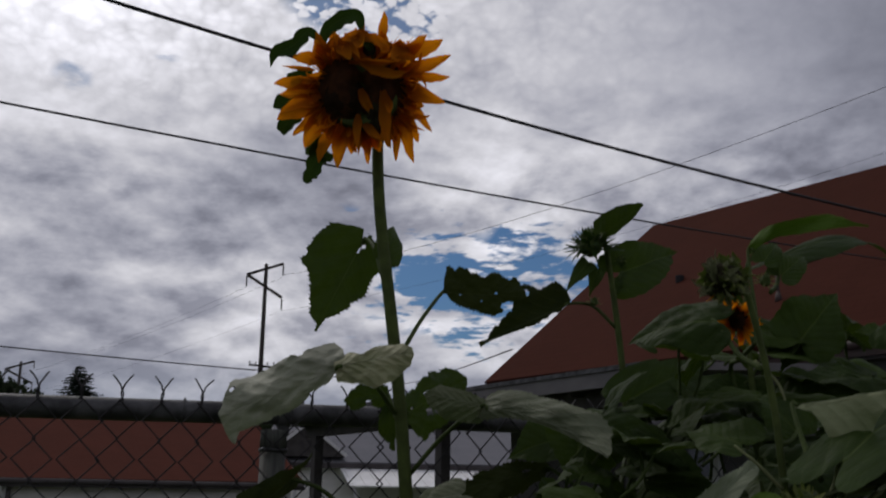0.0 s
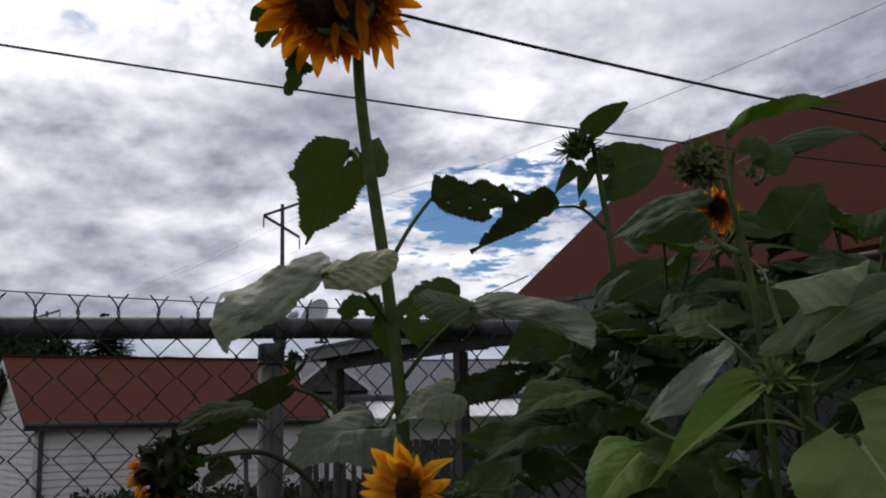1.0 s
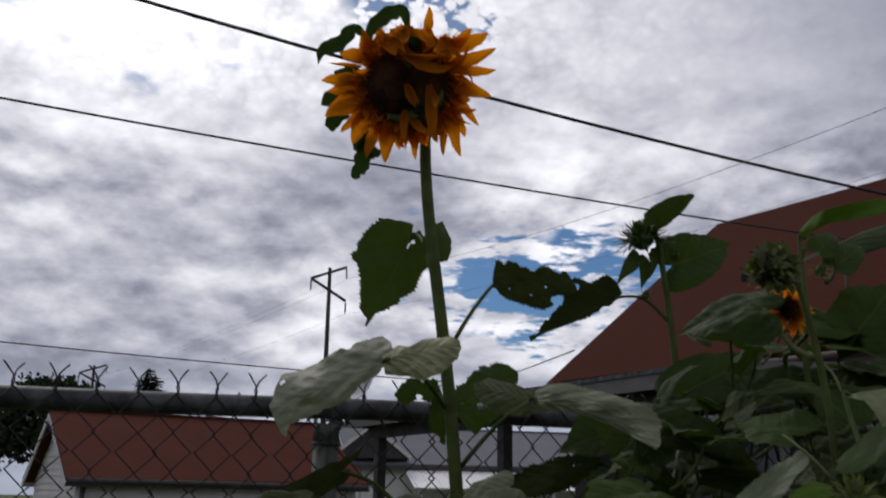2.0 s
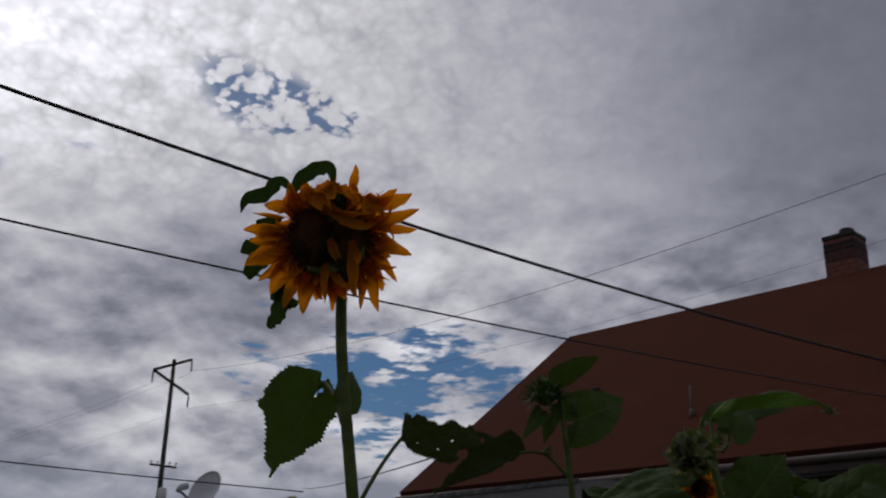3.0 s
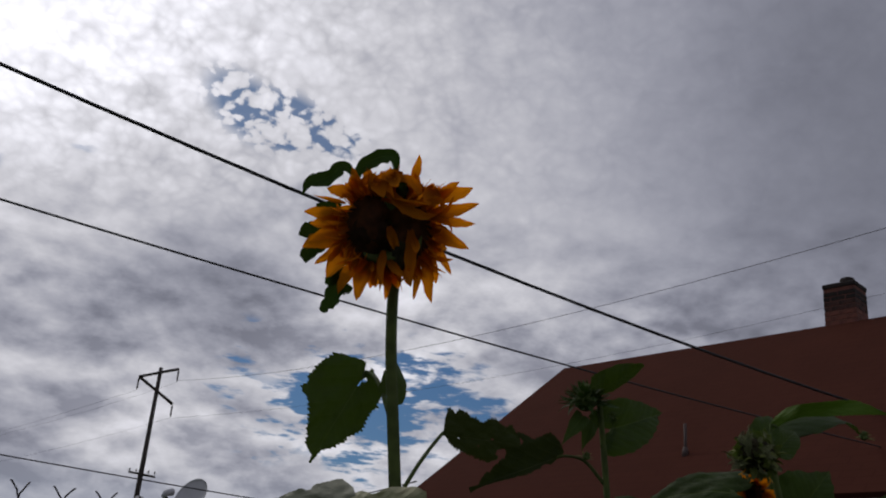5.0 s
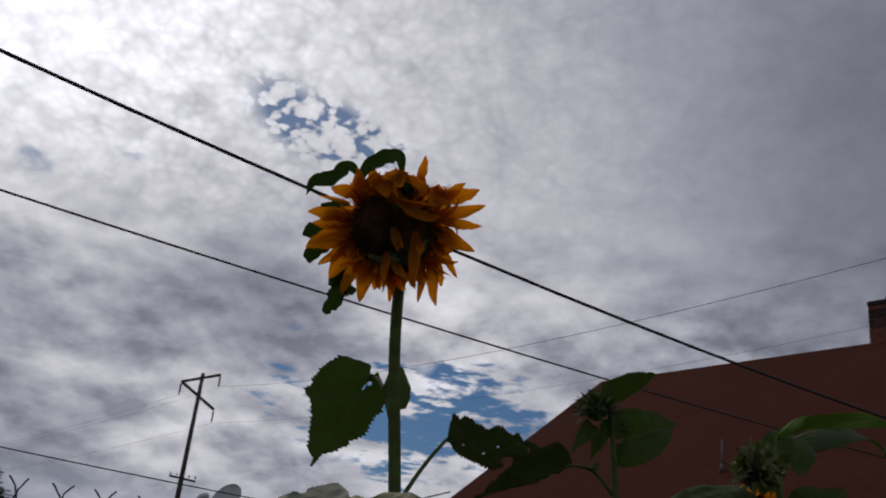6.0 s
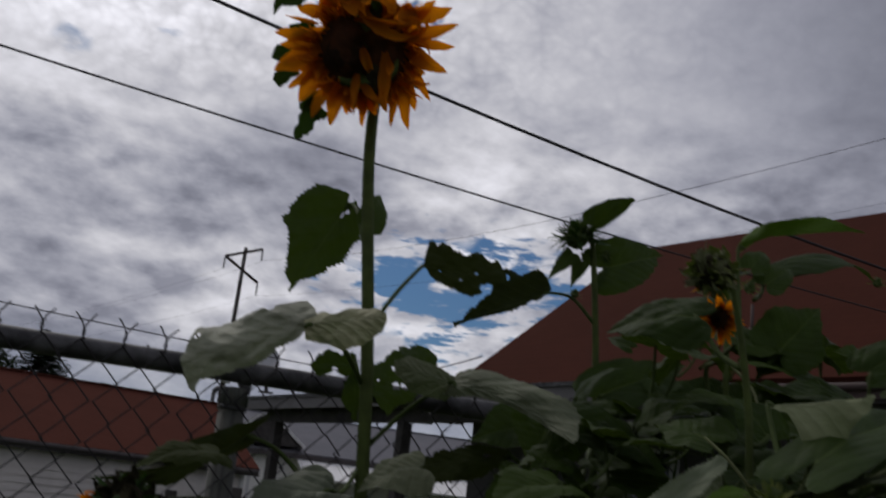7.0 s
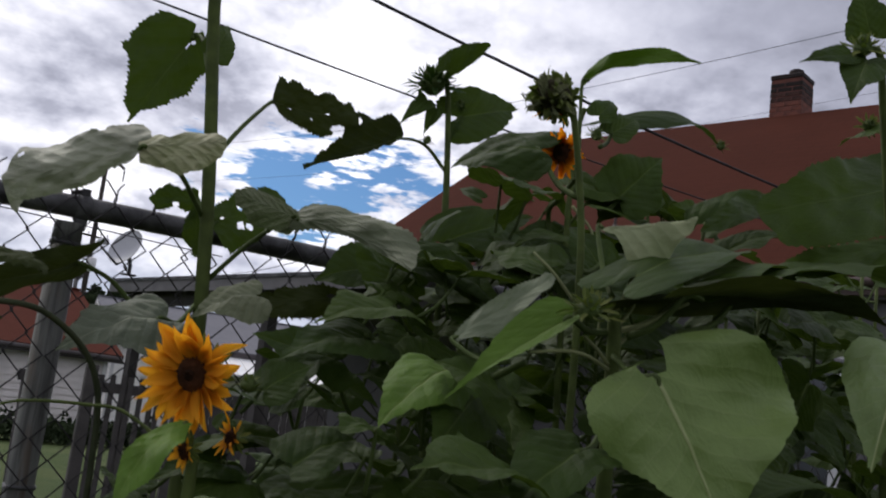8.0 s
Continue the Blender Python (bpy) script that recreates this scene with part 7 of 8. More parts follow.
leaf(FOURTH, (0.904, 1.084, 1.704), (0.784, 1.009, 1.702), 0.127, (-0.169, -0.502, 0.848), pet=(0.944, 1.114, 1.634), arch=0.05, droop=0.12, r=0.0024)
leaf(FOURTH, (0.840, 1.041, 1.765), (0.836, 0.938, 1.718), 0.120, (-0.043, -0.204, 0.978), pet=(0.842, 1.071, 1.695), arch=0.09, droop=0.22, r=0.0024)
leaf(FOURTH, (0.767, 0.758, 1.734), (0.614, 0.691, 1.707), 0.125, (0.314, -0.564, 0.763), pet=(0.811, 0.788, 1.664), arch=0.05, droop=0.34, r=0.0024)
leaf(FOURTH, (0.529, 0.858, 1.619), (0.697, 0.882, 1.588), 0.132, (-0.198, -0.319, 0.927), pet=(0.483, 0.888, 1.549), arch=0.09, droop=0.06, r=0.0024)
leaf(NEAR, (0.999, 0.828, 1.576), (0.992, 0.866, 1.548), 0.070, (0.203, -0.588, 0.783), pet=(1.003, 0.858, 1.506), arch=0.08, droop=0.11, r=0.0024)
leaf(NEAR, (0.962, 0.831, 1.588), (0.847, 0.794, 1.568), 0.097, (0.225, -0.635, 0.739), pet=(1.011, 0.861, 1.518), arch=0.08, droop=0.27, r=0.0024)
leaf(NEAR, (0.813, 0.845, 1.646), (0.854, 0.749, 1.584), 0.102, (-0.262, -0.425, 0.866), pet=(0.797, 0.875, 1.576), arch=0.04, droop=0.38, r=0.0024)
leaf(NEAR, (0.663, 0.756, 1.515), (0.562, 0.809, 1.491), 0.107, (0.132, -0.389, 0.912), pet=(0.695, 0.786, 1.445), arch=0.08, droop=0.39, r=0.0024)
leaf(NEAR, (0.469, 0.560, 1.527), (0.432, 0.602, 1.536), 0.094, (0.018, -0.710, 0.704), pet=(0.486, 0.590, 1.457), arch=0.07, droop=0.12, r=0.0024)
leaf(NEAR, (0.575, 0.619, 1.616), (0.611, 0.684, 1.547), 0.105, (0.183, -0.730, 0.659), pet=(0.563, 0.649, 1.546), arch=0.05, droop=0.36, r=0.0024)
leaf(NEAR, (0.709, 0.767, 1.576), (0.623, 0.790, 1.511), 0.075, (-0.072, -0.353, 0.933), pet=(0.747, 0.797, 1.506), arch=0.05, droop=0.39, r=0.0024)
leaf(NEAR, (0.785, 0.636, 1.490), (0.719, 0.543, 1.495), 0.106, (0.245, -0.504, 0.828), pet=(0.809, 0.666, 1.420), arch=0.06, droop=0.28, r=0.0024)
leaf(NEAR, (0.551, 0.693, 1.495), (0.538, 0.749, 1.440), 0.090, (-0.320, -0.670, 0.669), pet=(0.556, 0.723, 1.425), arch=0.07, droop=0.14, r=0.0024)
leaf(NEAR, (0.605, 0.640, 1.472), (0.601, 0.696, 1.457), 0.086, (-0.191, -0.535, 0.823), pet=(0.606, 0.670, 1.402), arch=0.06, droop=0.06, r=0.0024)
leaf(NEAR, (0.610, 0.682, 1.490), (0.546, 0.739, 1.503), 0.096, (-0.109, -0.460, 0.881), pet=(0.632, 0.712, 1.420), arch=0.05, droop=0.16, r=0.0024)
leaf(NEAR, (0.840, 0.721, 1.474), (0.817, 0.754, 1.409), 0.070, (-0.405, -0.303, 0.862), pet=(0.853, 0.751, 1.404), arch=0.03, droop=0.29, r=0.0024)
leaf(NEAR, (0.830, 0.677, 1.496), (0.936, 0.683, 1.481), 0.078, (-0.073, -0.323, 0.943), pet=(0.784, 0.707, 1.426), arch=0.09, droop=0.20, r=0.0024)
leaf(NEAR, (0.573, 0.714, 1.568), (0.652, 0.755, 1.511), 0.095, (0.089, -0.714, 0.695), pet=(0.542, 0.744, 1.498), arch=0.03, droop=0.26, r=0.0024)
leaf(NEAR, (0.864, 0.712, 1.541), (0.831, 0.630, 1.479), 0.075, (0.115, -0.208, 0.971), pet=(0.879, 0.742, 1.471), arch=0.09, droop=0.36, r=0.0024)
leaf(NEAR, (0.782, 0.708, 1.502), (0.885, 0.760, 1.472), 0.108, (0.225, -0.547, 0.807), pet=(0.749, 0.738, 1.432), arch=0.04, droop=0.28, r=0.0024)
leaf(FOURTH, (1.113, 1.078, 1.792), (1.202, 0.999, 1.803), 0.100, (-0.342, -0.466, 0.816), pet=(1.080, 1.108, 1.722), arch=0.07, droop=0.02, r=0.0024)
leaf(FOURTH, (1.217, 1.027, 1.717), (1.196, 0.928, 1.657), 0.108, (0.006, -0.197, 0.980), pet=(1.225, 1.057, 1.647), arch=0.07, droop=0.31, r=0.0024)
leaf(FOURTH, (1.234, 1.030, 1.821), (1.186, 1.119, 1.789), 0.134, (-0.299, -0.622, 0.724), pet=(1.247, 1.060, 1.751), arch=0.04, droop=0.11, r=0.0024)
leaf(FOURTH, (1.304, 1.286, 1.582), (1.400, 1.212, 1.556), 0.103, (-0.364, -0.534, 0.763), pet=(1.268, 1.316, 1.512), arch=0.09, droop=0.04, r=0.0024)
leaf(FOURTH, (1.102, 1.158, 1.661), (1.202, 1.091, 1.599), 0.110, (0.027, -0.742, 0.670), pet=(1.062, 1.188, 1.591), arch=0.03, droop=0.20, r=0.0024)
leaf(FOURTH, (1.496, 1.353, 1.764), (1.405, 1.268, 1.710), 0.105, (0.107, -0.163, 0.981), pet=(1.528, 1.383, 1.694), arch=0.02, droop=0.22, r=0.0024)
leaf(FOURTH, (1.113, 1.164, 1.754), (1.292, 1.141, 1.747), 0.150, (0.319, -0.629, 0.708), pet=(1.063, 1.194, 1.684), arch=0.07, droop=0.02, r=0.0024)
leaf(FOURTH, (1.195, 1.020, 1.675), (1.215, 0.921, 1.683), 0.104, (0.070, -0.557, 0.827), pet=(1.187, 1.050, 1.605), arch=0.05, droop=0.39, r=0.0024)
leaf(FOURTH, (1.044, 1.145, 1.592), (0.973, 1.204, 1.562), 0.122, (-0.121, -0.714, 0.689), pet=(1.068, 1.175, 1.522), arch=0.07, droop=0.04, r=0.0024)
leaf(FOURTH, (1.193, 1.270, 1.605), (1.255, 1.152, 1.557), 0.125, (0.191, -0.563, 0.804), pet=(1.175, 1.300, 1.535), arch=0.04, droop=0.39, r=0.0024)
leaf(FOURTH, (1.084, 1.041, 1.586), (0.974, 1.092, 1.592), 0.133, (-0.162, -0.722, 0.672), pet=(1.118, 1.071, 1.516), arch=0.10, droop=0.07, r=0.0024)
leaf(FOURTH, (1.885, 1.368, 1.737), (2.011, 1.354, 1.702), 0.103, (0.110, -0.156, 0.982), pet=(1.835, 1.398, 1.667), arch=0.05, droop=0.06, r=0.0024)
leaf(FOURTH, (1.070, 1.137, 1.801), (0.922, 1.084, 1.772), 0.135, (0.188, -0.333, 0.924), pet=(1.117, 1.167, 1.731), arch=0.05, droop=0.35, r=0.0024)
leaf(FOURTH, (1.054, 0.901, 1.616), (1.162, 0.820, 1.550), 0.125, (0.021, -0.689, 0.724), pet=(1.017, 0.931, 1.546), arch=0.07, droop=0.03, r=0.0024)
leaf(FOURTH, (1.268, 1.268, 1.859), (1.342, 1.337, 1.824), 0.123, (-0.265, -0.521, 0.811), pet=(1.246, 1.298, 1.789), arch=0.10, droop=0.21, r=0.0024)
leaf(FOURTH, (1.311, 1.365, 1.542), (1.441, 1.280, 1.520), 0.127, (0.271, -0.700, 0.661), pet=(1.273, 1.395, 1.472), arch=0.07, droop=0.22, r=0.0024)
leaf(FOURTH, (1.168, 0.980, 1.637), (1.309, 1.024, 1.611), 0.135, (0.093, -0.728, 0.679), pet=(1.128, 1.010, 1.567), arch=0.07, droop=0.15, r=0.0024)
leaf(FOURTH, (1.370, 1.327, 1.606), (1.346, 1.193, 1.539), 0.131, (0.086, -0.454, 0.887), pet=(1.376, 1.357, 1.536), arch=0.07, droop=0.16, r=0.0024)
leaf(FOURTH, (0.752, 0.841, 1.625), (0.807, 0.893, 1.597), 0.103, (0.024, -0.739, 0.673), pet=(0.731, 0.871, 1.555), arch=0.08, droop=0.13, r=0.0024)
leaf(FOURTH, (1.189, 1.270, 1.552), (1.001, 1.178, 1.557), 0.149, (-0.297, -0.586, 0.754), pet=(1.231, 1.300, 1.482), arch=0.04, droop=0.31, r=0.0024)
leaf(FOURTH, (0.843, 0.915, 1.755), (1.003, 0.985, 1.719), 0.147, (0.197, -0.539, 0.819), pet=(0.807, 0.945, 1.685), arch=0.06, droop=0.15, r=0.0024)
leaf(FOURTH, (1.176, 1.181, 1.767), (1.034, 1.151, 1.782), 0.110, (-0.317, -0.678, 0.663), pet=(1.226, 1.211, 1.697), arch=0.08, droop=0.02, r=0.0024)
leaf(FOURTH, (1.185, 0.951, 1.672), (1.208, 1.007, 1.629), 0.103, (0.285, -0.142, 0.948), pet=(1.176, 0.981, 1.602), arch=0.08, droop=0.36, r=0.0024)
leaf(FOURTH, (1.805, 1.358, 1.614), (1.934, 1.322, 1.566), 0.105, (0.088, -0.533, 0.842), pet=(1.756, 1.388, 1.544), arch=0.05, droop=0.33, r=0.0024)
leaf(FOURTH, (0.405, 1.130, 1.798), (0.551, 1.153, 1.733), 0.127, (0.005, -0.736, 0.677), pet=(0.360, 1.160, 1.728), arch=0.05, droop=0.03, r=0.0024)
leaf(FOURTH, (0.467, 1.036, 1.743), (0.575, 1.080, 1.758), 0.111, (0.062, -0.588, 0.807), pet=(0.431, 1.066, 1.673), arch=0.10, droop=0.02, r=0.0024)
leaf(FOURTH, (0.651, 1.343, 1.987), (0.773, 1.390, 1.933), 0.115, (0.073, -0.436, 0.897), pet=(0.614, 1.373, 1.917), arch=0.05, droop=0.22, r=0.0024)
leaf(FOURTH, (0.298, 1.025, 1.894), (0.233, 0.922, 1.877), 0.121, (-0.036, -0.636, 0.771), pet=(0.319, 1.055, 1.824), arch=0.08, droop=0.28, r=0.0024)
leaf(FOURTH, (0.604, 1.098, 1.832), (0.725, 1.006, 1.850), 0.136, (-0.298, -0.551, 0.780), pet=(0.569, 1.128, 1.762), arch=0.08, droop=0.06, r=0.0024)
leaf(FOURTH, (0.393, 1.196, 1.801), (0.410, 1.064, 1.759), 0.129, (0.170, -0.462, 0.870), pet=(0.388, 1.226, 1.731), arch=0.07, droop=0.18, r=0.0024)
leaf(FOURTH, (1.054, 1.336, 1.893), (0.980, 1.242, 1.881), 0.103, (0.427, -0.262, 0.865), pet=(1.080, 1.366, 1.823), arch=0.04, droop=0.15, r=0.0024)
leaf(FOURTH, (0.436, 1.267, 1.870), (0.497, 1.312, 1.869), 0.106, (-0.268, -0.635, 0.724), pet=(0.411, 1.297, 1.800), arch=0.05, droop=0.35, r=0.0024)
leaf(FOURTH, (0.484, 1.032, 1.813), (0.636, 0.930, 1.768), 0.141, (-0.067, -0.607, 0.792), pet=(0.447, 1.062, 1.743), arch=0.09, droop=0.38, r=0.0024)
leaf(FOURTH, (0.378, 1.060, 1.897), (0.396, 1.141, 1.851), 0.124, (-0.375, -0.535, 0.757), pet=(0.373, 1.090, 1.827), arch=0.05, droop=0.23, r=0.0024)
leaf(FOURTH, (0.924, 1.381, 1.882), (0.808, 1.298, 1.893), 0.134, (0.262, -0.234, 0.936), pet=(0.961, 1.411, 1.812), arch=0.08, droop=0.16, r=0.0024)
leaf(FOURTH, (0.402, 1.160, 1.806), (0.519, 1.169, 1.751), 0.103, (-0.108, -0.727, 0.678), pet=(0.356, 1.190, 1.736), arch=0.02, droop=0.06, r=0.0024)
leaf(FOURTH, (0.461, 1.041, 1.951), (0.572, 0.954, 1.904), 0.131, (-0.121, -0.601, 0.790), pet=(0.426, 1.071, 1.881), arch=0.03, droop=0.34, r=0.0024)
leaf(FOURTH, (0.792, 1.397, 1.892), (0.907, 1.418, 1.846), 0.105, (0.230, -0.675, 0.701), pet=(0.749, 1.427, 1.822), arch=0.02, droop=0.38, r=0.0024)
leaf(FOURTH, (0.462, 1.211, 1.839), (0.648, 1.210, 1.847), 0.126, (0.147, -0.647, 0.749), pet=(0.413, 1.241, 1.769), arch=0.05, droop=0.07, r=0.0024)
leaf(FOURTH, (0.750, 1.309, 1.786), (0.674, 1.373, 1.805), 0.111, (0.318, -0.288, 0.903), pet=(0.774, 1.339, 1.716), arch=0.09, droop=0.30, r=0.0024)
leaf(FOURTH, (0.573, 1.091, 1.876), (0.697, 1.085, 1.829), 0.101, (0.187, -0.163, 0.969), pet=(0.524, 1.121, 1.806), arch=0.06, droop=0.37, r=0.0024)
leaf(FOURTH, (1.126, 1.395, 1.941), (1.151, 1.455, 1.889), 0.111, (0.120, -0.218, 0.969), pet=(1.117, 1.425, 1.871), arch=0.09, droop=0.19, r=0.0024)
leaf(FOURTH, (0.901, 1.261, 2.002), (0.791, 1.136, 2.000), 0.145, (-0.016, -0.687, 0.726), pet=(0.928, 1.291, 1.932), arch=0.08, droop=0.13, r=0.0024)
leaf(FOURTH, (1.060, 1.320, 1.917), (0.892, 1.372, 1.862), 0.147, (-0.258, -0.674, 0.692), pet=(1.101, 1.350, 1.847), arch=0.09, droop=0.32, r=0.0024)
leaf(FOURTH, (0.691, 1.058, 1.705), (0.604, 0.959, 1.647), 0.118, (-0.433, -0.137, 0.891), pet=(0.719, 1.088, 1.635), arch=0.07, droop=0.21, r=0.0024)
leaf(FOURTH, (0.740, 1.373, 1.763), (0.803, 1.280, 1.719), 0.111, (-0.223, -0.462, 0.858), pet=(0.717, 1.403, 1.693), arch=0.04, droop=0.17, r=0.0024)
leaf(FOURTH, (0.754, 1.052, 1.876), (0.571, 1.062, 1.844), 0.129, (0.334, -0.499, 0.800), pet=(0.802, 1.082, 1.806), arch=0.06, droop=0.21, r=0.0024)
leaf(FOURTH, (0.469, 1.007, 1.903), (0.638, 0.990, 1.876), 0.140, (0.192, -0.485, 0.853), pet=(0.419, 1.037, 1.833), arch=0.05, droop=0.21, r=0.0024)
leaf(FOURTH, (0.854, 1.222, 1.985), (0.724, 1.171, 1.985), 0.112, (0.007, -0.491, 0.871), pet=(0.900, 1.252, 1.915), arch=0.08, droop=0.36, r=0.0024)
leaf(FOURTH, (0.695, 1.177, 1.851), (0.519, 1.149, 1.829), 0.135, (-0.022, -0.180, 0.983), pet=(0.745, 1.207, 1.781), arch=0.08, droop=0.35, r=0.0024)
leaf(FOURTH, (0.398, 1.079, 1.756), (0.366, 0.992, 1.776), 0.093, (-0.253, -0.421, 0.871), pet=(0.412, 1.109, 1.686), arch=0.06, droop=0.18, r=0.0024)
leaf(FOURTH, (0.228, 1.173, 1.625), (0.325, 1.190, 1.579), 0.099, (-0.090, -0.217, 0.972), pet=(0.186, 1.203, 1.555), arch=0.05, droop=0.05, r=0.0024)
leaf(FOURTH, (0.416, 1.090, 1.770), (0.310, 1.010, 1.730), 0.105, (0.160, -0.525, 0.836), pet=(0.452, 1.120, 1.700), arch=0.07, droop=0.36, r=0.0024)
leaf(FOURTH, (0.240, 1.204, 1.780), (0.366, 1.157, 1.795), 0.110, (0.073, -0.367, 0.927), pet=(0.193, 1.234, 1.710), arch=0.09, droop=0.11, r=0.0024)
leaf(FOURTH, (0.406, 1.125, 1.759), (0.418, 1.027, 1.752), 0.094, (0.397, -0.249, 0.883), pet=(0.402, 1.155, 1.689), arch=0.06, droop=0.08, r=0.0024)
leaf(FOURTH, (0.252, 1.053, 1.680), (0.403, 1.077, 1.673), 0.126, (-0.206, -0.647, 0.734), pet=(0.207, 1.083, 1.610), arch=0.02, droop=0.14, r=0.0024)
leaf(FOURTH, (0.251, 1.093, 1.708), (0.328, 0.994, 1.674), 0.126, (-0.290, -0.401, 0.869), pet=(0.226, 1.123, 1.638), arch=0.10, droop=0.08, r=0.0024)
leaf(FOURTH, (0.325, 1.268, 1.799), (0.336, 1.173, 1.768), 0.104, (-0.213, -0.568, 0.795), pet=(0.321, 1.298, 1.729), arch=0.06, droop=0.17, r=0.0024)
leaf(FOURTH, (0.284, 1.206, 1.774), (0.392, 1.224, 1.736), 0.094, (0.253, -0.510, 0.822), pet=(0.241, 1.236, 1.704), arch=0.08, droop=0.39, r=0.0024)
leaf(FOURTH, (0.254, 1.290, 1.763), (0.116, 1.330, 1.718), 0.13, (0.296, -0.713, 0.636), pet=(0.30, 1.32, 1.68), arch=0.09, droop=0.08, r=0.0024)
leaf(FOURTH, (0.253, 1.306, 1.600), (0.263, 1.181, 1.546), 0.130, (0.362, -0.526, 0.770), pet=(0.250, 1.336, 1.530), arch=0.03, droop=0.24, r=0.0024)
leaf(FOURTH, (0.318, 1.174, 1.759), (0.425, 1.216, 1.700), 0.113, (-0.056, -0.370, 0.927), pet=(0.282, 1.204, 1.689), arch=0.08, droop=0.19, r=0.0024)

# the plant at the right edge of the bed
EDGE = sunflower("edge_sunflower", "leafy sunflower with a spiky bud and large dark leaves", (0.72, 0.62))
stem(EDGE, [(0.72, 0.62, 0.0), (0.72, 0.62, 0.9), (0.783, 0.620, 1.712), (0.734, 0.610, 1.878), (0.676, 0.590, 2.037), (0.646, 0.580, 2.115), (0.621, 0.580, 2.121)], 0.009, 0.0045)
bud(EDGE, (0.605, 0.580, 2.118), (0.2, 0.2, 2.9), 0.019, 30, 17, 1.5)
leaf(EDGE, (0.570, 0.580, 2.093), (0.488, 0.600, 2.061), 0.038, (-0.766, -0.587, 0.262), arch=0.06)
leaf(EDGE, (0.616, 0.580, 2.101), (0.535, 0.550, 1.998), 0.075, (-0.803, -0.573, -0.160), lobe=0.2)
leaf(EDGE, (0.648, 0.600, 2.157), (0.643, 0.620, 2.235), 0.07, (-0.794, -0.564, -0.227))
shaped_leaf(EDGE, (1.051, 0.75, 2.033), (0.572, 0.72, 1.874), (-0.62, -0.27, 1.75), ((-0.05, 0.06), (0.05, 0.09), (0.17, 0.11), (0.39, 0.15), (0.6, 0.15), (0.78, 0.14), (0.91, 0.11), (0.97, 0.07), (1.0, 0.03)), ((-0.05, 0.05), (0.01, 0.09), (0.2, 0.15), (0.49, 0.14), (0.7, 0.12), (0.78, 0.10), (0.89, 0.07), (0.96, 0.05), (1.0, 0.02)), pet=(0.845, 0.620, 1.902), arch=0.03, teeth=0.008, wave=0.03, fold=0.12, label="large dark green leaf")
shaped_leaf(FOURTH, (0.8, 0.9, 1.961), (0.585, 0.85, 1.861), (-0.62, -0.27, 1.75), ((0.0, 0.03), (0.12, 0.06), (0.36, 0.08), (0.68, 0.07), (0.89, 0.04), (1.0, 0.01)), ((0.0, 0.06), (0.08, 0.13), (0.24, 0.15), (0.43, 0.13), (0.69, 0.09), (0.85, 0.06), (1.0, 0.01)), pet=(0.70, 0.95, 1.90), teeth=0.012, fold=0.2, arch=0.03, r=0.0028)
stem(FOURTH, [(0.47, 1.0, 1.70), (0.60, 0.97, 1.76), (0.68, 0.95, 1.84), (0.70, 0.95, 1.91)], 0.004, 0.003, STEM, "side_stem")
leaf(EDGE, (0.612, 0.500, 1.657), (0.471, 0.450, 1.500), 0.14, (-0.724, -0.475, 0.500), mat=LEAF_BROAD, lobe=0.2)
shaped_leaf(EDGE, (0.88, 0.66, 1.889), (0.598, 0.7, 1.79), (-0.62, -0.27, 1.75), ((0.0, 0.04), (0.29, 0.1), (0.5, 0.11), (0.77, 0.09), (0.94, 0.04), (1.0, 0.01)), ((0.0, 0.03), (0.32, 0.05), (0.61, 0.06), (0.81, 0.06), (0.93, 0.04), (1.0, 0.01)), pet=(0.76, 0.62, 1.82), teeth=0.008, fold=0.25, arch=0.02)
leaf(EDGE, (0.866, 0.700, 2.082), (0.853, 0.800, 2.066), 0.06, (-0.485, -0.340, 0.806))
bud(EDGE, (0.872, 0.750, 2.102), (0.2, -0.3, 2.2), 0.014, 26, 19, 1.5, label="dry pale seed head")
bud(EDGE, (0.940, 1.150, 2.152), (0.8, 0.8, 2.8), 0.012, 20, 23, 1.4, label="dry pale seed head")
stem(EDGE, [(0.64, 0.9, 0.9), (0.80, 1.05, 1.5), (0.76, 1.15, 1.9), (0.745, 1.15, 2.03)], 0.005, 0.003, STEM, "side_stem")
leaf(EDGE, (0.415, 0.450, 1.477), (0.212, 0.420, 1.458), 0.12, (-0.246, -0.192, 0.950), mat=LEAF)

# the low plant with the open bright flower
LOW = sunflower("bright_sunflower", "low sunflower with one bright open yellow flower", (-0.23, 0.85))
stem(LOW, [(-0.21, 0.88, 0.0), (-0.21, 0.88, 0.8), (-0.196, 0.875, 1.370), (-0.205, 0.872, 1.435), (-0.213, 0.866, 1.494), (-0.221, 0.852, 1.521)], 0.0085, 0.0055)
stem(LOW, [(-0.232, 0.86, 1.44), (-0.275, 0.92, 1.472), (-0.31, 0.955, 1.474), (-0.365, 0.95, 1.473), (-0.402, 0.95, 1.466), (-0.448, 0.95, 1.443)], 0.0024, 0.0016, STEM, "side_stem")
small_flower(LOW, (-0.223, 0.845, 1.524), (-1.45, -0.15, 1.25), 0.071, 42, 41, True, 0.18)
small_flower(LOW, (-0.160, 0.860, 1.456), (-1.2, 0.6, 1.55), 0.032, 12, 43, True, 0.4, "half-open yellow side flower")
small_flower(LOW, (-0.220, 0.840, 1.437), (-1.2, 0.5, 1.1), 0.030, 12, 44, True, 0.4, "half-open yellow side flower")
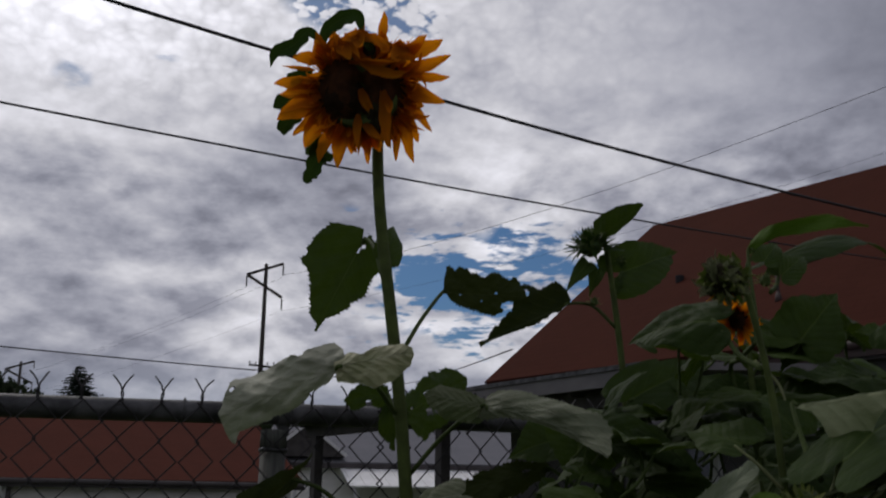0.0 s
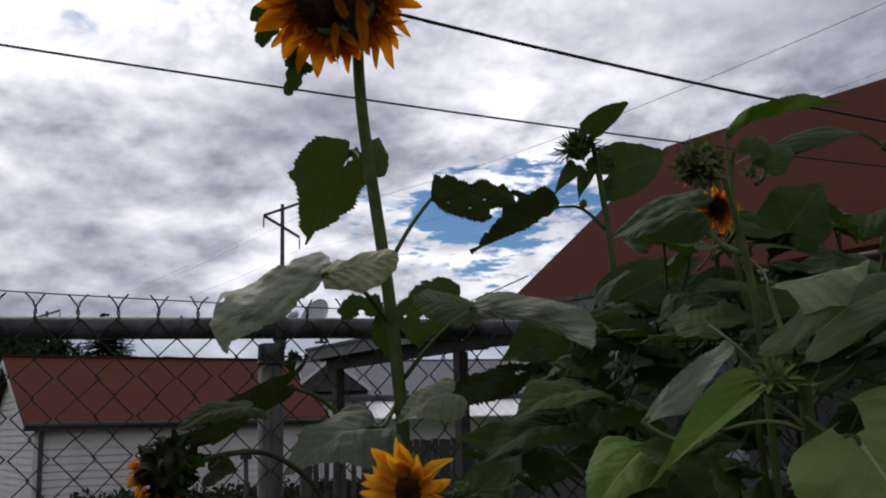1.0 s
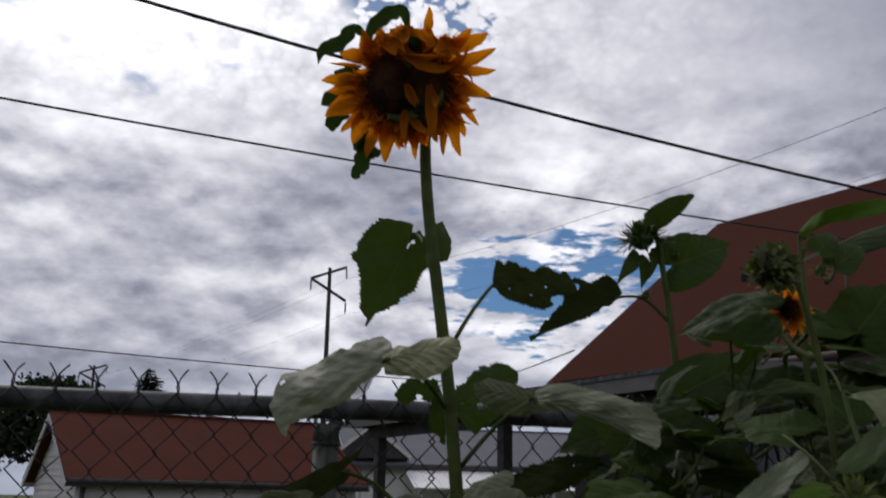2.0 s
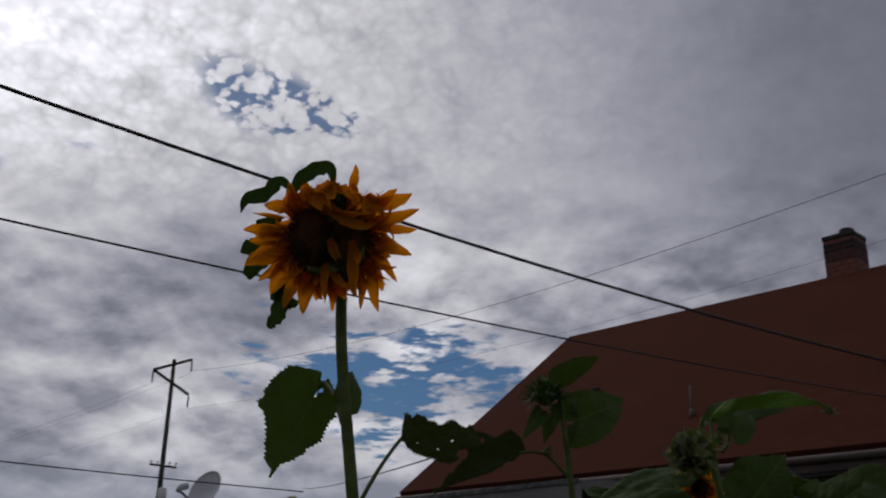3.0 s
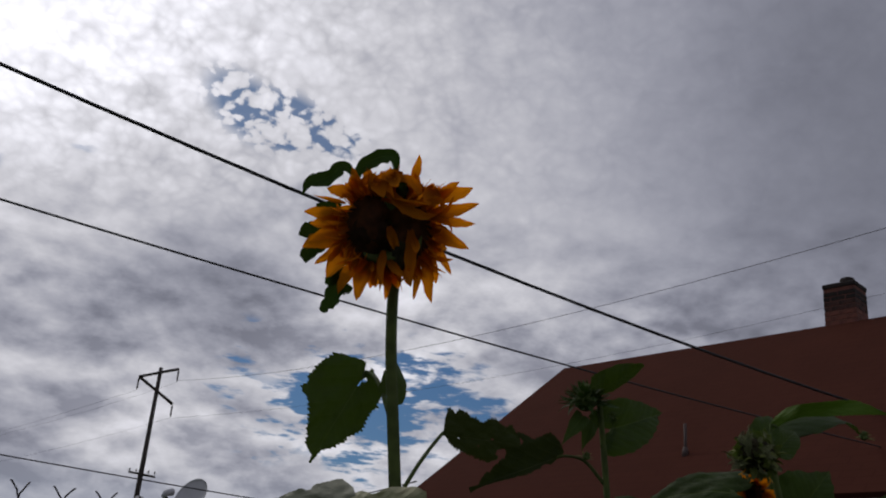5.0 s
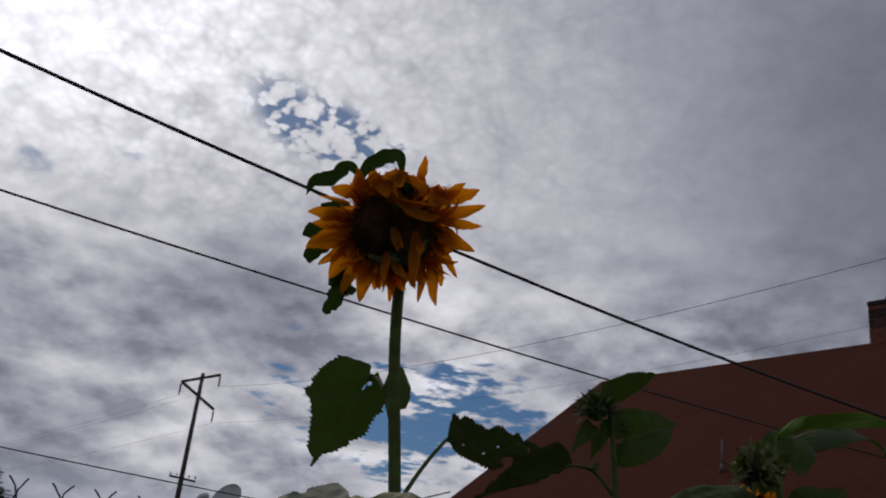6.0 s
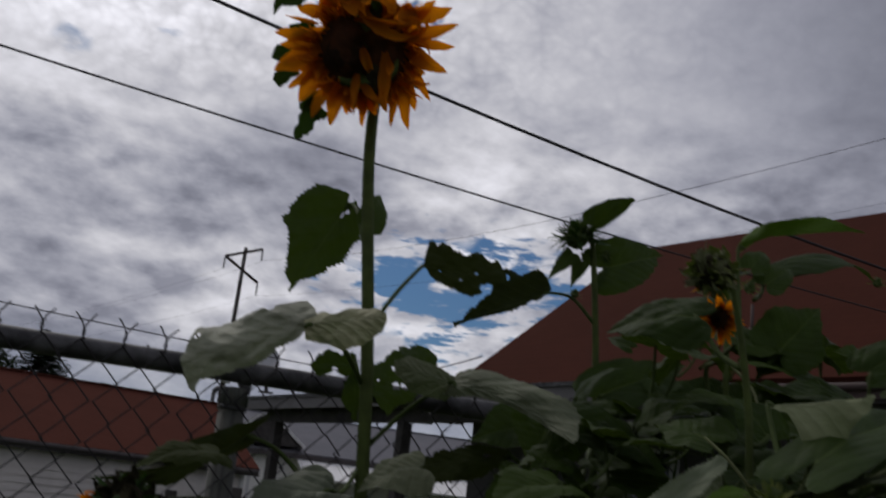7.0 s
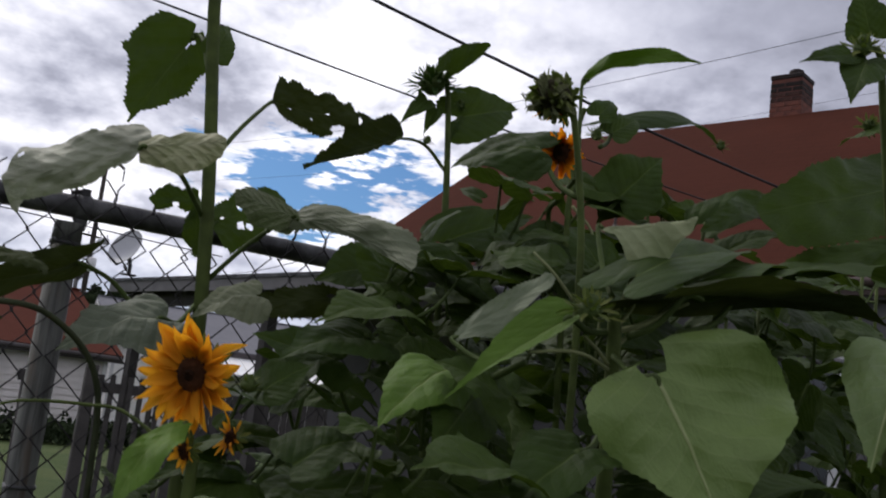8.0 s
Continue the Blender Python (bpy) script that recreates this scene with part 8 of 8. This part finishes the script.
shaped_leaf(LOW, (-0.229, 0.82, 1.47), (-0.314, 0.74, 1.381), (-0.60, -0.20, 2.6), ((0.0, 0.05), (0.3, 0.18), (0.6, 0.16), (1.0, 0.02)), ((0.0, 0.04), (0.3, 0.12), (0.6, 0.11), (1.0, 0.02)), pet=(-0.215, 0.860, 1.442), arch=0.06, sweep=-0.07, fold=0.3, teeth=0.008, r=0.003, mat=LEAF_MID)
leaf(LOW, (-0.129, 0.850, 1.517), (-0.067, 0.850, 1.553), 0.07, (-0.262, -0.602, 0.754))
leaf(LOW, (-0.124, 0.750, 1.441), (-0.043, 0.750, 1.473), 0.10, (-0.229, -0.464, 0.856))
bud(LOW, (-0.148, 0.860, 1.522), (-0.2, 0.8, 2.4), 0.013, 20, 47, 1.3)

leaf(LOW, (0.009, 0.951, 1.568), (-0.114, 0.957, 1.583), 0.106, (0.261, -0.713, 0.651), pet=(0.056, 0.981, 1.498), arch=0.02, droop=0.22, r=0.0024)
leaf(LOW, (0.019, 1.129, 1.521), (-0.058, 1.134, 1.490), 0.071, (-0.003, -0.666, 0.746), pet=(0.063, 1.159, 1.451), arch=0.04, droop=0.09, r=0.0024)
leaf(LOW, (-0.076, 0.961, 1.553), (-0.006, 0.872, 1.500), 0.098, (0.430, -0.231, 0.873), pet=(-0.102, 0.991, 1.483), arch=0.03, droop=0.13, r=0.0024)
leaf(LOW, (0.076, 1.053, 1.388), (-0.060, 1.077, 1.345), 0.112, (0.085, -0.235, 0.968), pet=(0.120, 1.083, 1.318), arch=0.09, droop=0.20, r=0.0024)
leaf(LOW, (-0.098, 1.006, 1.508), (-0.066, 0.923, 1.487), 0.091, (0.182, -0.404, 0.897), pet=(-0.113, 1.036, 1.438), arch=0.05, droop=0.18, r=0.0024)
leaf(LOW, (0.040, 0.978, 1.472), (-0.046, 0.999, 1.406), 0.094, (0.197, -0.138, 0.971), pet=(0.079, 1.008, 1.402), arch=0.07, droop=0.16, r=0.0024)
leaf(LOW, (-0.056, 0.860, 1.396), (-0.038, 0.756, 1.347), 0.097, (0.014, -0.170, 0.985), pet=(-0.062, 0.890, 1.326), arch=0.07, droop=0.18, r=0.0024)
leaf(LOW, (-0.032, 0.894, 1.397), (0.125, 0.877, 1.407), 0.109, (0.224, -0.294, 0.929), pet=(-0.082, 0.924, 1.327), arch=0.06, droop=0.22, r=0.0024)
leaf(LOW, (-0.099, 0.949, 1.401), (-0.195, 0.902, 1.375), 0.080, (-0.112, -0.611, 0.784), pet=(-0.054, 0.979, 1.331), arch=0.06, droop=0.25, r=0.0024)
leaf(LOW, (-0.021, 1.014, 1.557), (-0.007, 1.058, 1.564), 0.079, (0.273, -0.300, 0.914), pet=(-0.027, 1.044, 1.487), arch=0.09, droop=0.10, r=0.0024)
leaf(LOW, (0.062, 1.095, 1.555), (0.161, 1.081, 1.507), 0.071, (-0.330, -0.422, 0.844), pet=(0.012, 1.125, 1.485), arch=0.05, droop=0.03, r=0.0024)
leaf(LOW, (-0.075, 0.856, 1.530), (-0.095, 0.918, 1.489), 0.106, (-0.018, -0.740, 0.672), pet=(-0.068, 0.886, 1.460), arch=0.05, droop=0.17, r=0.0024)
leaf(LOW, (-0.035, 1.002, 1.443), (0.083, 1.009, 1.452), 0.085, (-0.184, -0.253, 0.950), pet=(-0.082, 1.032, 1.373), arch=0.04, droop=0.38, r=0.0024)
leaf(LOW, (-0.113, 0.989, 1.455), (-0.010, 1.006, 1.445), 0.085, (-0.168, -0.454, 0.875), pet=(-0.156, 1.019, 1.385), arch=0.07, droop=0.23, r=0.0024)
leaf(LOW, (-0.157, 1.000, 1.438), (-0.064, 0.936, 1.450), 0.084, (0.242, -0.308, 0.920), pet=(-0.196, 1.030, 1.368), arch=0.05, droop=0.39, r=0.0024)
leaf(LOW, (-0.240, 0.990, 1.380), (-0.261, 0.912, 1.354), 0.074, (0.339, -0.498, 0.798), pet=(-0.229, 1.020, 1.310), arch=0.09, droop=0.14, r=0.0024)
leaf(LOW, (-0.122, 0.971, 1.418), (-0.234, 0.921, 1.392), 0.088, (-0.212, -0.611, 0.763), pet=(-0.076, 1.001, 1.348), arch=0.08, droop=0.07, r=0.0024)
leaf(LOW, (-0.223, 0.977, 1.369), (-0.268, 1.026, 1.344), 0.089, (0.016, -0.428, 0.904), pet=(-0.205, 1.007, 1.299), arch=0.07, droop=0.12, r=0.0024)

# the withered plant by the fence post, its flower hanging
HANGING = sunflower("hanging_sunflower", "thin sunflower with a dark hanging withered flower", (-0.36, 0.98))
stem(HANGING, [(-0.27, 1.0, 0.0), (-0.275, 1.0, 1.0), (-0.285, 0.98, 1.38), (-0.305, 0.96, 1.51), (-0.375, 0.93, 1.572), (-0.45, 0.90, 1.576), (-0.487, 0.885, 1.56)], 0.0042, 0.0034, STALK_DRY)
hanging = shaggy_head(HANGING, (-0.514, 0.880, 1.560), (-0.8, 0.3, 1.35), 0.033, 27, "withered dark hanging head", 0, DRY_DARK, BRACTS_DARK)
for K in range(24):
    petal_at(hanging, PETALS, (5, 3, 7, 6, 4)[K % 5], 150 + 6.5 * K, 0.030, 0.016 + 0.004 * (K % 4), (10, 40, -15, 25)[K % 4], 25 * (K % 5) - 50, 1.3, 0.004 * (K % 3))
leaf(HANGING, (-0.460, 0.900, 1.557), (-0.427, 0.880, 1.556), 0.045, (-0.120, -0.825, 0.552), mat=LEAF_SHADED)
leaf(HANGING, (-0.406, 0.950, 1.636), (-0.509, 0.900, 1.606), 0.06, (-0.069, -0.529, 0.846), droop=0.4, teeth=0.3, mat=LEAF_SHADED)


# ---- undergrowth: the dim leaves lower down on the same stalks ----
def undergrowth():
    rng = random.Random(99)
    zones = ((SECOND, 0.40, 1.33, 1.66, 13), (THIRD, 0.27, 0.76, 1.40, 10), (FOURTH, 0.46, 1.0, 1.62, 12), (NEAR, 0.20, 0.60, 1.32, 9), (EDGE, 0.60, 0.62, 1.5, 12), (TALL, -0.05, 1.35, 1.42, 9), (LOW, -0.22, 0.88, 1.15, 7))
    for plant, x, y, top, count in zones:
        for k in range(count):
            a = 2.399 * k + rng.uniform(-0.4, 0.4)
            z = 0.55 + (top - 0.55) * (k + 0.5) / count + rng.uniform(-0.04, 0.04)
            out = rng.uniform(0.08, 0.16)
            if math.sin(a) < -0.3 and y < 0.9:
                out *= 0.6
            base = Vector((x + out * math.cos(a), min(1.52, y + out * math.sin(a)), z + rng.uniform(0.0, 0.05)))
            n = rng.uniform(0.12, 0.19)
            tip = base + Vector((n * math.cos(a), n * math.sin(a), rng.uniform(-0.12, 0.0)))
            tip.y = min(tip.y, 1.55)
            leaf(plant, tuple(base), tuple(tip), rng.uniform(0.10, 0.16), (rng.uniform(-0.2, 0.2), -0.35, 0.9), pet=(x, y, z - 0.03), arch=0.08, droop=rng.uniform(0.1, 0.5), r=0.0026)


undergrowth()


def thicket():
    """Further stalks along the fence, close-set leaves up to an uneven top."""
    rng = random.Random(123)
    tops = ((0.10, 1.62), (0.16, 1.70), (0.39, 1.80), (0.73, 1.84), (0.97, 1.93), (1.24, 2.00), (1.58, 2.10), (2.2, 2.1))
    for x, y, count in ((0.30, 1.22, 22), (0.50, 1.38, 26), (0.62, 1.12, 30), (0.84, 1.30, 30), (0.98, 1.06, 30), (1.15, 1.30, 30), (1.36, 1.08, 28), (1.62, 1.22, 26), (0.74, 0.86, 26), (1.0, 0.74, 22)):
        top = next(b[1] + (a[1] - b[1]) * (b[0] - x) / (b[0] - a[0]) for a, b in zip(tops, tops[1:]) if x <= b[0]) + (0.02 if y > 1 else -0.12)
        plant = sunflower("leafy_sunflower", "crowded leafy sunflower stalk without a flower", (x, y))
        lean = rng.uniform(-0.03, 0.03)
        stem(plant, [(x, y, 0.0), (x + lean * 0.5, y, 0.8), (x + lean, y, top - 0.12)], 0.008, 0.004)
        for k in range(count):
            a = 2.399 * k + rng.uniform(-0.5, 0.5)
            z = 0.85 + (top - 0.95) * (k + 0.5) / count
            small = 1.12 - 0.45 * (k / count)
            out = rng.uniform(0.06, 0.13) * small
            base = Vector((x + lean + out * math.cos(a), min(1.50, y + out * math.sin(a)), z + rng.uniform(0.0, 0.04)))
            n = rng.uniform(0.11, 0.17) * small
            tip = base + Vector((n * math.cos(a), n * math.sin(a), rng.uniform(-0.10, 0.03)))
            tip.y = min(tip.y, 1.54)
            leaf(plant, tuple(base), tuple(tip), rng.uniform(0.09, 0.14) * small, (rng.uniform(-0.3, 0.3), rng.uniform(-0.7, -0.1), 0.8), pet=(x + lean * z / 1.6, y, z - 0.03), arch=rng.uniform(0.02, 0.1), droop=rng.uniform(0.0, 0.4), r=0.0024)


thicket()
